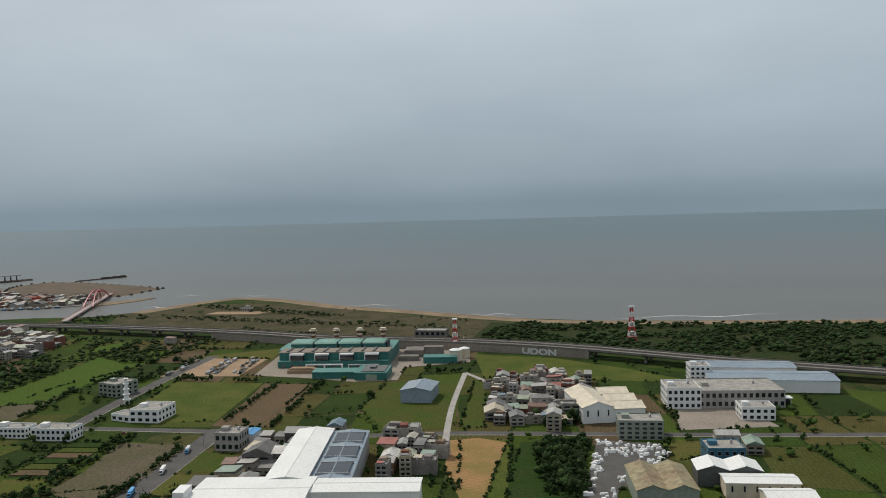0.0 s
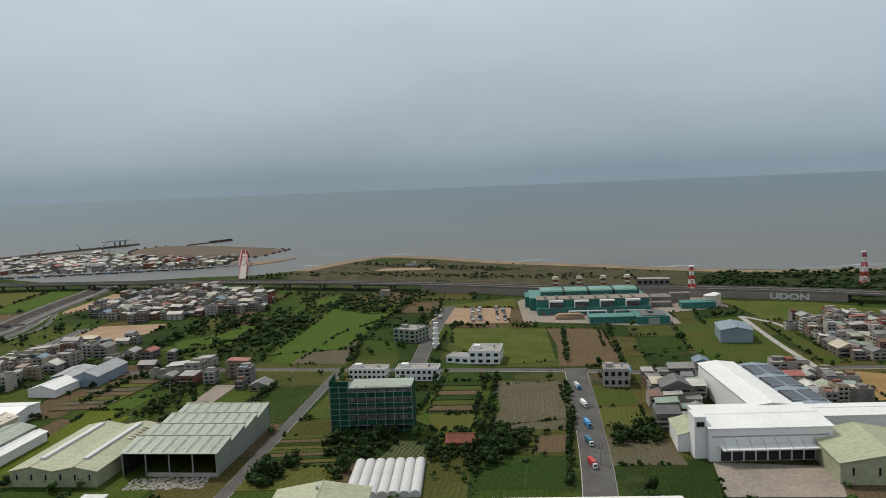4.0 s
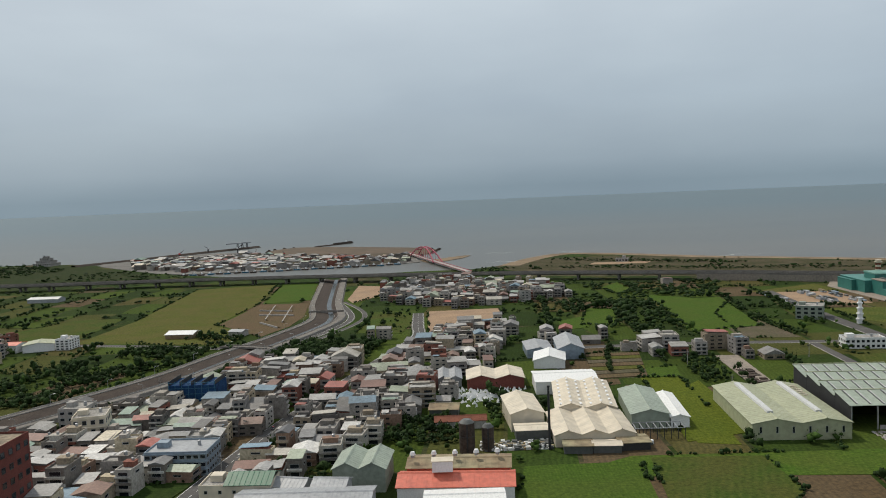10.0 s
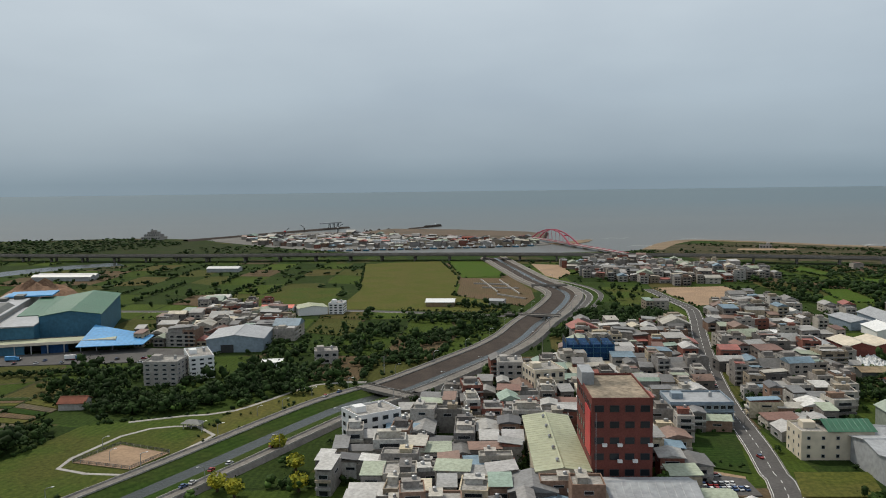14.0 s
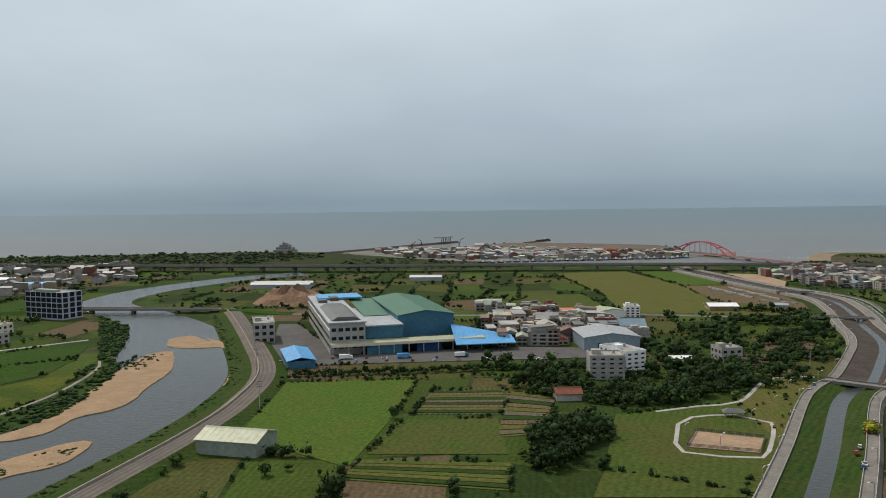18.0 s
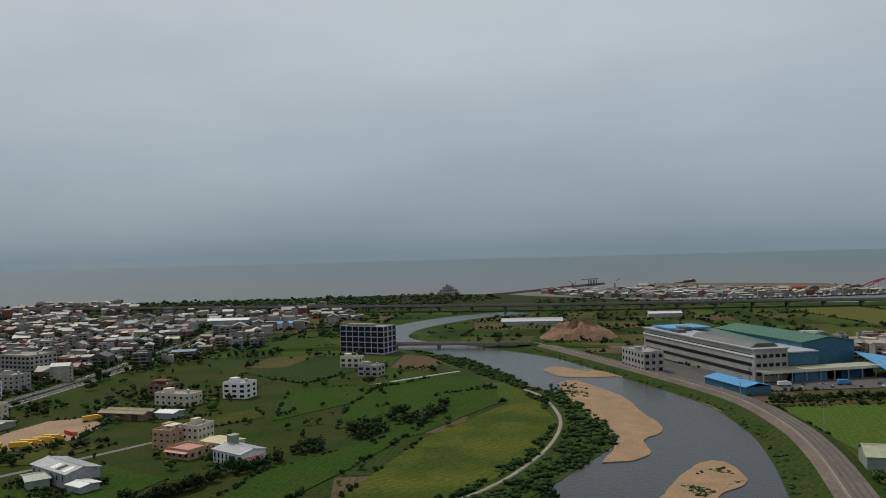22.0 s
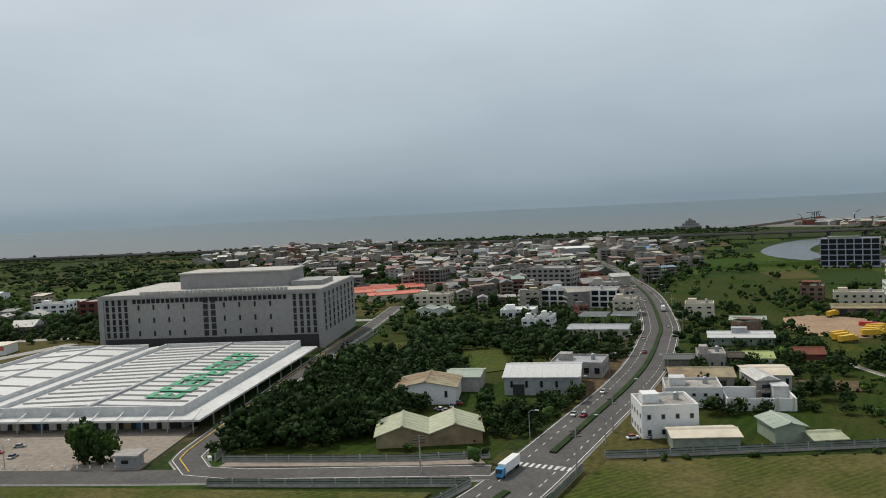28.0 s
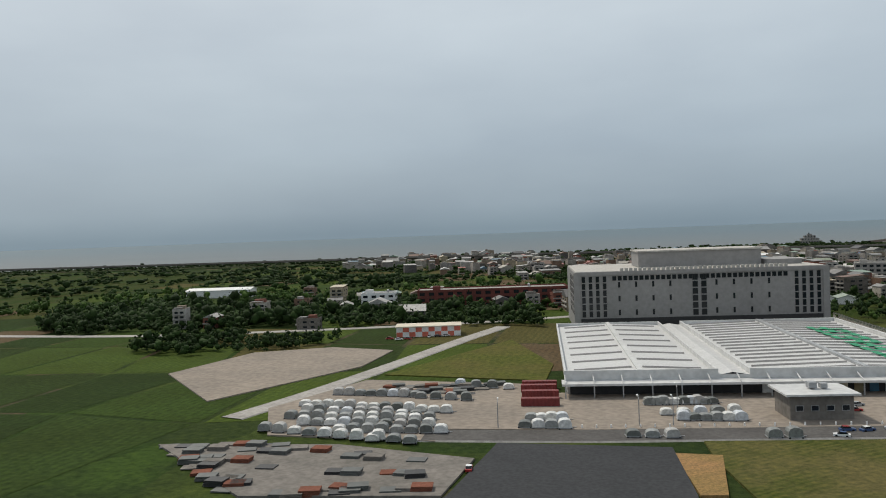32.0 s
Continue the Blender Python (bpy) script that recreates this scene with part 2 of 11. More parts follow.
def water(name, a, b, wave, rough):
    m, nodes, links, bsdf = shader(name)
    n = noise_node(nodes, links, 0.004, 6.0, stretch=(0.6, 1.6, 1))
    r = ramp(nodes, [(0.35, a), (0.65, b)])
    links.new(n.outputs["Fac"], r.inputs[0])
    links.new(r.outputs[0], bsdf.inputs["Base Color"])
    bsdf.inputs["Roughness"].default_value = rough
    bsdf.inputs["IOR"].default_value = 1.33
    n2 = noise_node(nodes, links, wave, 5.0, stretch=(0.7, 1.3, 1))
    bp = nodes.new("ShaderNodeBump")
    bp.inputs["Strength"].default_value, bp.inputs["Distance"].default_value = 0.5, 0.25
    links.new(n2.outputs["Fac"], bp.inputs["Height"])
    links.new(bp.outputs[0], bsdf.inputs["Normal"])
    return m


def sea_water(name, near, mid, wave, rough):
    """Muddy inshore water that turns blue-green offshore, with drifting bands."""
    m = water(name, near, mid, wave, rough)
    nodes, links = m.node_tree.nodes, m.node_tree.links
    bsdf = nodes["Principled BSDF"]
    old = bsdf.inputs["Base Color"].links[0].from_socket
    sep = nodes.new("ShaderNodeSeparateXYZ")
    links.new(nodes.new("ShaderNodeNewGeometry").outputs["Position"], sep.inputs[0])
    mr = nodes.new("ShaderNodeMapRange")
    mr.inputs["From Min"].default_value, mr.inputs["From Max"].default_value = 800.0, 2300.0
    links.new(sep.outputs["Y"], mr.inputs["Value"])
    mx = nodes.new("ShaderNodeMix")
    mx.data_type = "RGBA"
    links.new(mr.outputs[0], mx.inputs[0])
    links.new(old, mx.inputs[6])
    mx.inputs[7].default_value = (0.040, 0.078, 0.092, 1)
    links.new(mx.outputs[2], bsdf.inputs["Base Color"])
    bsdf.inputs["Specular IOR Level"].default_value = 0.28
    return m


GROUND = country("country_ground")
SEA = sea_water("sea_water", (0.100, 0.096, 0.082), (0.078, 0.081, 0.073), 0.35, 0.32)
RIVER = water("river_water", (0.034, 0.039, 0.034), (0.023, 0.027, 0.024), 0.8, 0.2)
RIVER.node_tree.nodes["Principled BSDF"].inputs["Specular IOR Level"].default_value = 0.3
LEVEEROAD = surface("levee_gravel", (0.17, 0.14, 0.115), (0.12, 0.10, 0.085), 0.1, 1.2, 0.95)
# Meadow green with cloud shade put into its colour
SHADEDMEADOW = furrowed("shaded_meadow", (0.020, 0.044, 0.006), (0.030, 0.054, 0.009), 2.4, 25, (0.058, 0.056, 0.018), 0.65, 1.4)
DUNE = furrowed("dune_grass", (0.046, 0.050, 0.024), (0.064, 0.060, 0.032), 6.0, 70, (0.098, 0.080, 0.054), 0.7, 0.3)
SHORESCRUB = furrowed("shore_scrub_ground", (0.020, 0.034, 0.011), (0.030, 0.044, 0.014), 5.0, 60, (0.050, 0.050, 0.024), 0.45, 0.35)
REEDBED = furrowed("river_shelf_weeds", (0.026, 0.052, 0.010), (0.036, 0.066, 0.013), 1.8, 35, (0.055, 0.060, 0.020), 0.5)
SAND = surface("sand", (0.33, 0.225, 0.135), (0.25, 0.17, 0.105), 0.15, 2.0, 0.95)
BEACH = surface("beach_sand", (0.27, 0.20, 0.13), (0.17, 0.13, 0.09), 0.05, 0.6, 0.95)
MUD = surface("dark_spit_earth", (0.15, 0.11, 0.08), (0.10, 0.085, 0.065), 0.05, 0.8, 0.95)
GRASS = furrowed("meadow_grass", (0.047, 0.077, 0.015), (0.062, 0.089, 0.019), 2.0, 20, (0.078, 0.077, 0.023), 0.7)
RICE = furrowed("rice_green", (0.050, 0.094, 0.014), (0.062, 0.106, 0.018), 0.9, 0, (0.070, 0.096, 0.020), 0.55)
DARKGREEN = furrowed("dark_crop", (0.022, 0.048, 0.010), (0.028, 0.055, 0.012), 1.4, 90, (0.040, 0.050, 0.018), 0.5)
OLIVE = furrowed("olive_crop", (0.078, 0.090, 0.021), (0.090, 0.102, 0.024), 1.6, 8, (0.114, 0.096, 0.036), 0.6)
LIMEFIELD = furrowed("ripening_rice", (0.088, 0.112, 0.014), (0.100, 0.120, 0.018), 1.0, 5, (0.070, 0.100, 0.014), 0.5)
BRIGHTFIELD = furrowed("young_rice", (0.052, 0.105, 0.014), (0.064, 0.115, 0.018), 1.4, 15, (0.082, 0.100, 0.022), 0.6)
BRIGHTRANK = furrowed("rank_meadow_grass", (0.074, 0.090, 0.014), (0.092, 0.102, 0.018), 2.2, 40, (0.032, 0.060, 0.010), 0.75)
YELLOW = furrowed("yellow_grass", (0.087, 0.099, 0.023), (0.099, 0.110, 0.029), 1.8, 30, (0.052, 0.081, 0.017), 0.7)
BROWN = furrowed("ploughed_soil", (0.112, 0.079, 0.049), (0.143, 0.101, 0.064), 1.3, 4, (0.098, 0.086, 0.045), 0.5)
PLOTS = plot_ground("small_plots", [(0.038, 0.066, 0.014), (0.052, 0.082, 0.016), (0.026, 0.046, 0.012), (0.085, 0.080, 0.030), (0.034, 0.058, 0.014), (0.060, 0.092, 0.018), (0.110, 0.084, 0.052), (0.030, 0.050, 0.013), (0.070, 0.078, 0.024), (0.046, 0.074, 0.015)], 8)
# Darker copies of the rice and olive crops, cloud shade put into the colour
DEEPGREEN = furrowed("shaded_rice_green", (0.022, 0.058, 0.006), (0.030, 0.070, 0.008), 1.6, 12, (0.045, 0.062, 0.014), 0.55)
DEEPOLIVE = furrowed("shaded_rank_grass", (0.060, 0.066, 0.013), (0.080, 0.078, 0.018), 2.2, 40, (0.028, 0.050, 0.009), 0.7)
GREYSOIL = furrowed("grey_fallow", (0.108, 0.090, 0.065), (0.130, 0.108, 0.079), 1.5, 4, (0.079, 0.083, 0.040), 0.5)
ORANGE = furrowed("orange_earth", (0.357, 0.212, 0.102), (0.306, 0.187, 0.093), 2.4, 60, (0.145, 0.145, 0.043), 0.6, 2.6)
BARE = surface("bare_earth", (0.36, 0.25, 0.16), (0.27, 0.19, 0.13), 0.08, 1.2, 0.95)
BEDS = furrowed("vegetable_beds", (0.030, 0.060, 0.015), (0.120, 0.108, 0.072), 1.5, 15, (0.054, 0.078, 0.024), 0.4)
MOWN = furrowed("airfield_grass", (0.042, 0.064, 0.012), (0.074, 0.086, 0.020), 1.1, 55, (0.135, 0.112, 0.050), 0.75, 1.1)
HEAPEARTH = surface("heap_earth", (0.27, 0.165, 0.105), (0.19, 0.12, 0.08), 0.1, 0.8, 0.95, bump=0.4, stain=0.4)
ASPHALT = surface("asphalt", (0.115, 0.11, 0.105), (0.085, 0.08, 0.077), 0.12, 1.5, 0.9, bump=0.08)
NEWASPHALT = surface("new_asphalt", (0.05, 0.052, 0.055), (0.042, 0.044, 0.047), 0.1, 2.0, 0.85, bump=0.06)
CONCRETE = surface("concrete", (0.40, 0.38, 0.35), (0.31, 0.29, 0.27), 0.15, 1.3, 0.9, bump=0.1)
DARKCONC = surface("weathered_shaded_concrete", (0.22, 0.20, 0.18), (0.15, 0.14, 0.125), 0.2, 1.3, 0.92)
QUAY = surface("quay_ground", (0.20, 0.19, 0.175), (0.13, 0.125, 0.115), 0.03, 0.4, 0.95)
ARCHRED = surface("arch_paint", (0.42, 0.075, 0.11), (0.34, 0.06, 0.09), 0.3, 2.0, 0.5, bump=0.02)
YARD = surface("yard_concrete", (0.30, 0.255, 0.21), (0.23, 0.20, 0.17), 0.07, 0.9, 0.92, bump=0.1)
RUBBLE = surface("bank_stone", (0.085, 0.068, 0.057), (0.055, 0.045, 0.039), 0.2, 2.2, 0.95, bump=0.5, stain=0.45)
PAINT = surface("road_paint", (0.72, 0.72, 0.70), None, 1.0, 4.0, 0.8, bump=0)
YPAINT = surface("yellow_paint", (0.70, 0.48, 0.08), None, 1.0, 4.0, 0.8, bump=0)
WHITE = surface("white_panel", (0.74, 0.74, 0.73), (0.69, 0.69, 0.68), 0.12, 2.5, 0.5, bump=0.03, stain=0.12, stretch=(1, 1, 0.3))
WHITEROOF = surface("white_roof_sheet", (0.77, 0.77, 0.75), (0.70, 0.70, 0.68), 0.09, 2.2, 0.45, bump=0.05, stain=0.18)
WAREROOF = surface("grey_white_roof_sheet", (0.56, 0.56, 0.55), (0.50, 0.50, 0.49), 0.09, 2.0, 0.5, bump=0.05, stain=0.15, stretch=(0.4, 2.0, 1))
WAREWALL = surface("dull_white_panel", (0.60, 0.60, 0.59), (0.50, 0.50, 0.49), 0.12, 0.8, 0.5, bump=0.03, stain=0.18)
MAROON = surface("container_paint", (0.20, 0.030, 0.028), (0.14, 0.022, 0.02), 0.4, 2.0, 0.6, bump=0.05)
CREAM = surface("cream_roof_sheet", (0.64, 0.57, 0.45), (0.56, 0.49, 0.38), 0.05, 0.35, 0.55, bump=0.04, stain=0.2)
PALEGREEN = surface("pale_green_sheet", (0.375, 0.385, 0.255), (0.31, 0.325, 0.21), 0.08, 0.7, 0.5, bump=0.05, stain=0.2)
SAGE = surface("sage_roof_sheet", (0.31, 0.36, 0.29), (0.26, 0.30, 0.245), 0.08, 0.7, 0.5, bump=0.05, stain=0.2)
GREYGREEN = surface("grey_green_wall", (0.26, 0.29, 0.24), (0.21, 0.24, 0.20), 0.1, 1.0, 0.6, bump=0.05)
GREY = surface("grey_sheet", (0.36, 0.37, 0.38), (0.28, 0.29, 0.30), 0.1, 0.9, 0.5, bump=0.05)
BLUEGREY = surface("blue_grey_sheet", (0.24, 0.30, 0.35), (0.19, 0.24, 0.29), 0.1, 0.9, 0.5, bump=0.05)
DARKROOF = surface("dark_roof_sheet", (0.11, 0.115, 0.11), (0.075, 0.08, 0.075), 0.1, 0.9, 0.6, bump=0.05)
RUSTROOF = surface("rusty_roof_sheet", (0.30, 0.27, 0.16), (0.22, 0.14, 0.08), 0.08, 0.5, 0.75, bump=0.08, stain=0.4)
DARKRUST = surface("rusty_steel_plate", (0.10, 0.075, 0.060), (0.055, 0.045, 0.040), 0.3, 1.5, 0.8, bump=0.08, stain=0.4)
TEAL = surface("teal_cladding", (0.035, 0.17, 0.145), (0.028, 0.14, 0.12), 0.08, 0.8, 0.5, bump=0.03, stain=0.18)
TEALROOF = surface("teal_roof", (0.06, 0.22, 0.19), (0.05, 0.18, 0.155), 0.08, 0.8, 0.5, bump=0.03)
SAGETEAL = surface("faded_teal_roof", (0.16, 0.33, 0.27), (0.12, 0.26, 0.215), 0.1, 0.8, 0.5, bump=0.04)
REDROOF = surface("salmon_roof_sheet", (0.62, 0.16, 0.10), (0.52, 0.12, 0.075), 0.1, 0.8, 0.5, bump=0.05)
REDPAINT = surface("red_paint", (0.52, 0.04, 0.04), (0.42, 0.035, 0.035), 0.3, 2.0, 0.5, bump=0.02)
BRICK = surface("brick_tile_wall", (0.185, 0.062, 0.050), (0.140, 0.050, 0.042), 0.3, 3.0, 0.8, bump=0.1)
BRICKTOP = surface("stained_roof_slab", (0.38, 0.31, 0.23), (0.16, 0.14, 0.11), 0.18, 0.9, 0.95, bump=0.1, stain=0.45)
BLUEROOF = surface("blue_roof_sheet", (0.08, 0.32, 0.62), (0.06, 0.26, 0.52), 0.1, 0.9, 0.5, bump=0.05)
BLUEWALL = surface("blue_wall_sheet", (0.042, 0.15, 0.235), (0.034, 0.12, 0.19), 0.1, 0.9, 0.5, bump=0.05)
BLUENET = surface("blue_netting", (0.022, 0.07, 0.17), (0.012, 0.035, 0.09), 0.5, 3.0, 0.9, bump=0.2, stain=0.4)
GREENNET = surface("green_netting", (0.016, 0.095, 0.05), (0.008, 0.04, 0.026), 0.4, 3.0, 0.9, bump=0.2, stain=0.5)
GREENROOF = surface("green_roof_sheet", (0.035, 0.135, 0.075), (0.028, 0.11, 0.06), 0.1, 0.9, 0.5, bump=0.05)
TILE = surface("red_clay_tiles", (0.22, 0.085, 0.055), (0.15, 0.06, 0.04), 0.4, 2.5, 0.85)
PEACH = surface("peach_wall", (0.50, 0.32, 0.20), (0.42, 0.27, 0.17), 0.15, 1.2, 0.8, bump=0.05, stain=0.35)
BROWNWALL = surface("brown_tile_wall", (0.24, 0.155, 0.115), (0.18, 0.12, 0.09), 0.2, 1.4, 0.8, bump=0.06, stain=0.35)
PINKROOF = surface("pink_roof_sheet", (0.50, 0.21, 0.17), (0.42, 0.17, 0.14), 0.15, 1.0, 0.6, bump=0.05)
LIMESHEET = surface("lime_roof_sheet", (0.36, 0.42, 0.13), (0.30, 0.35, 0.12), 0.1, 0.8, 0.55, bump=0.05)
YELLOWSHEET = surface("yellow_roof_sheet", (0.58, 0.50, 0.26), (0.47, 0.41, 0.22), 0.1, 0.8, 0.55, bump=0.05)
DARKSTEEL = surface("dark_steel", (0.035, 0.035, 0.037), None, 0.5, 3.0, 0.6, bump=0.05)
STEEL = surface("galvanised_steel", (0.42, 0.43, 0.44), None, 0.5, 3.0, 0.45, 0.5, bump=0.03)
GLASS, _n, _l, _b = shader("window_glass")
_b.inputs["Base Color"].default_value, _b.inputs["Roughness"].default_value = (0.014, 0.018, 0.022, 1), 0.1
_b.inputs["Specular IOR Level"].default_value = 0.35
OFFICE = surface("office_grey_panel", (0.295, 0.285, 0.275), (0.25, 0.243, 0.236), 0.08, 0.9, 0.7, bump=0.04, stain=0.15)
OFFICEROOF = surface("office_roof", (0.50, 0.48, 0.44), (0.42, 0.40, 0.37), 0.08, 0.9, 0.8, bump=0.04)
LAVENDER = surface("lavender_frame", (0.42, 0.42, 0.52), (0.36, 0.36, 0.45), 0.2, 1.5, 0.7, bump=0.03)
GREENLETTER = surface("green_letter_paint", (0.02, 0.30, 0.14), None, 0.4, 2.0, 0.6, bump=0)
HOUSEWALLS = [(0.45, 0.42, 0.37), (0.58, 0.57, 0.54), (0.30, 0.13, 0.10), (0.60, 0.52, 0.38), (0.24, 0.225, 0.205), (0.55, 0.52, 0.46), (0.33, 0.31, 0.29), (0.48, 0.465, 0.435), (0.30, 0.20, 0.15), (0.40, 0.34, 0.26), (0.19, 0.18, 0.175), (0.36, 0.35, 0.34), (0.5, 0.47, 0.43), (0.22, 0.2, 0.18)]
HOUSEWALL = surface("house_wall", (0.95, 0.95, 0.95), (0.72, 0.71, 0.69), 0.25, 1.6, 0.85, bump=0.05, stain=0.35, choices=HOUSEWALLS)
# Darker copy of the house wall; the far town's shade is in its colour
HOUSEWALL_FAR = surface("distant_house_wall", (0.80, 0.78, 0.77), (0.50, 0.48, 0.46), 0.25, 1.6, 0.85, bump=0.05, stain=0.35, choices=HOUSEWALLS, island=True)
HOUSEROOFS = [(0.36, 0.36, 0.35), (0.56, 0.55, 0.53), (0.72, 0.71, 0.68), (0.40, 0.45, 0.34), (0.42, 0.14, 0.11), (0.22, 0.22, 0.22), (0.50, 0.47, 0.41), (0.30, 0.40, 0.33), (0.50, 0.49, 0.47), (0.26, 0.25, 0.24), (0.16, 0.155, 0.15), (0.45, 0.44, 0.42), (0.27, 0.17, 0.13), (0.40, 0.39, 0.37), (0.20, 0.30, 0.38), (0.42, 0.41, 0.40), (0.12, 0.12, 0.125), (0.62, 0.55, 0.42), (0.30, 0.295, 0.285), (0.24, 0.13, 0.10)]
HOUSEROOF = surface("house_roof_sheet", (0.97, 0.97, 0.97), (0.75, 0.74, 0.72), 0.2, 1.3, 0.6, bump=0.05, stain=0.3, choices=HOUSEROOFS)
# Darker copy of the house roof sheet, shade put into the colour
HOUSEROOF_FAR = surface("distant_house_roof_sheet", (0.85, 0.84, 0.83), (0.55, 0.54, 0.52), 0.2, 1.3, 0.6, bump=0.05, stain=0.3, choices=HOUSEROOFS, island=True)
DECK = surface("roof_slab", (0.40, 0.38, 0.35), (0.26, 0.25, 0.23), 0.3, 1.5, 0.95, bump=0.08, stain=0.4)
LEAF = surface("foliage", (0.030, 0.055, 0.014), (0.015, 0.030, 0.009), 0.2, 1.6, 0.85, bump=0.3, stain=0.4, vary=0.45, island=True)
LEAFLIGHT = surface("light_foliage", (0.055, 0.098, 0.020), (0.030, 0.058, 0.014), 0.2, 1.6, 0.85, bump=0.3, stain=0.4, vary=0.45, island=True)
REED = surface("river_scrub", (0.034, 0.066, 0.016), (0.020, 0.040, 0.012), 0.15, 1.2, 0.9, bump=0.4, stain=0.4, vary=0.45, island=True)
FLOWER = surface("yellow_blossom", (0.42, 0.36, 0.03), (0.14, 0.18, 0.03), 0.5, 2.0, 0.85, bump=0.3)
BARK = surface("bark", (0.09, 0.065, 0.045), None, 1.0, 4.0, 0.95)
CARPAINT = surface("car_paint", (1, 1, 1), (0.94, 0.94, 0.94), 0.2, 1.0, 0.3, bump=0, stain=0.05, choices=[(0.75, 0.75, 0.75), (0.06, 0.06, 0.065), (0.35, 0.36, 0.37), (0.7, 0.7, 0.68), (0.30, 0.03, 0.03), (0.05, 0.09, 0.2)])
TARP = surface("cargo_cover", (1, 1, 1), (0.8, 0.8, 0.8), 0.6, 2.5, 0.5, bump=0.1, stain=0.3, choices=[(0.72, 0.72, 0.70), (0.30, 0.31, 0.30), (0.60, 0.63, 0.66), (0.14, 0.15, 0.14), (0.45, 0.44, 0.42), (0.66, 0.66, 0.63), (0.22, 0.23, 0.22)])
YELLOWPAINT = surface("yellow_machine_paint", (0.75, 0.45, 0.03), (0.6, 0.36, 0.03), 0.5, 2.0, 0.55, bump=0.03)
RUBBER = surface("rubber", (0.02, 0.02, 0.02), None, 1.0, 3.0, 0.9, bump=0)


# ---- mesh tools ----
class Shape:
    """Gathers boxes, prisms and sheets into one mesh; each face carries a material's number."""

    def __init__(self):
        self.v, self.f, self.m = [], [], []

    def add(self, verts, faces, mat=0):
        k = len(self.v)
        self.v += verts
        self.f += [tuple(i + k for i in f) for f in faces]
        self.m += [mat] * len(faces)
        return self

    def box(self, x0, y0, z0, x1, y1, z1, mat=0):
        return self.add([(x0, y0, z0), (x1, y0, z0), (x1, y1, z0), (x0, y1, z0), (x0, y0, z1), (x1, y0, z1), (x1, y1, z1), (x0, y1, z1)],
                        [(0, 3, 2, 1), (4, 5, 6, 7), (0, 1, 5, 4), (1, 2, 6, 5), (2, 3, 7, 6), (3, 0, 4, 7)], mat)

    def prism(self, outline, axis, a, b, mat=0):
        """outline: points in the two other axes; swept from a to b along axis."""
        n = len(outline)
        at = {"x": lambda p, q: (q, p[0], p[1]), "y": lambda p, q: (p[0], q, p[1]), "z": lambda p, q: (p[0], p[1], q)}[axis]
        return self.add([at(p, a) for p in outline] + [at(p, b) for p in outline],
                        [tuple(range(n - 1, -1, -1)), tuple(range(n, 2 * n))] + [(i, (i + 1) % n, (i + 1) % n + n, i + n) for i in range(n)], mat)

    def tube(self, x, y, z0, z1, r0, r1=None, n=12, mat=0):
        r1 = r0 if r1 is None else r1
        ring = [(math.cos(i * math.tau / n), math.sin(i * math.tau / n)) for i in range(n)]
        return self.add([(x + c * r0, y + s * r0, z0) for c, s in ring] + [(x + c * r1, y + s * r1, z1) for c, s in ring],
                        [tuple(range(n - 1, -1, -1)), tuple(range(n, 2 * n))] + [(i, (i + 1) % n, (i + 1) % n + n, i + n) for i in range(n)], mat)

    def beam(self, p, q, r, mat=0):
        """A square bar from p to q."""
        p, q = Vector(p), Vector(q)
        d = (q - p).normalized()
        u = d.cross(Vector((0, 0, 1)))
        u = (u if u.length > 1e-3 else Vector((1, 0, 0))).normalized() * r
        w = d.cross(u).normalized() * r
        c = [(-u - w), (u - w), (u + w), (-u + w)]
        return self.add([tuple(p + k) for k in c] + [tuple(q + k) for k in c], [(0, 3, 2, 1), (4, 5, 6, 7), (0, 1, 5, 4), (1, 2, 6, 5), (2, 3, 7, 6), (3, 0, 4, 7)], mat)

    def mesh(self, name, *mats):
        me = bpy.data.meshes.new(name)
        me.from_pydata(self.v, [], self.f)
        for m in mats:
            me.materials.append(m)
        if len(mats) > 1:
            me.polygons.foreach_set("material_index", self.m)
        me.update()
        return me


def part(name, shape, mats, parent, label="", at=None):
    mats = mats if isinstance(mats, (list, tuple)) else [mats]
    data = shape if isinstance(shape, bpy.types.Mesh) else shape.mesh(name, *mats)
    ob = new(name, data)
    ob.parent = parent
    if at is not None:
        ob.matrix_local = at
    return tagged(ob, label)


def thing(name, x, y, turn, label, category, group="", z=0.0, kind=""):
    ob = new(name)
    ob.empty_display_size = 0.5
    ob.matrix_world = pose(x, y, z, 0, 0, turn)
    return tagged(ob, label, category, group, kind)


BLOCKED = []


def block_out(x, y, turn, w, d, pad=0.6):
    c, s = math.cos(radians(turn)), math.sin(radians(turn))
    BLOCKED.append((x, y, c, s, w, d, pad))


def blocked(px, py, pad=0.0):
    for x, y, c, s, w, d, p in BLOCKED:
        u, v = (px - x) * c + (py - y) * s, -(px - x) * s + (py - y) * c
        if -p - pad < u < w + p + pad and -p - pad < v < d + p + pad:
            return True
    return False


ROADS = []
ROADCOUNT = []


def near_road(px, py, pad):
    for ax, ay, bx, by, hw in ROADS:
        dx, dy = bx - ax, by - ay
        k = max(0.0, min(1.0, ((px - ax) * dx + (py - ay) * dy) / (dx * dx + dy * dy + 1e-9)))
        if math.hypot(px - ax - k * dx, py - ay - k * dy) < hw + pad:
            return True
    return False


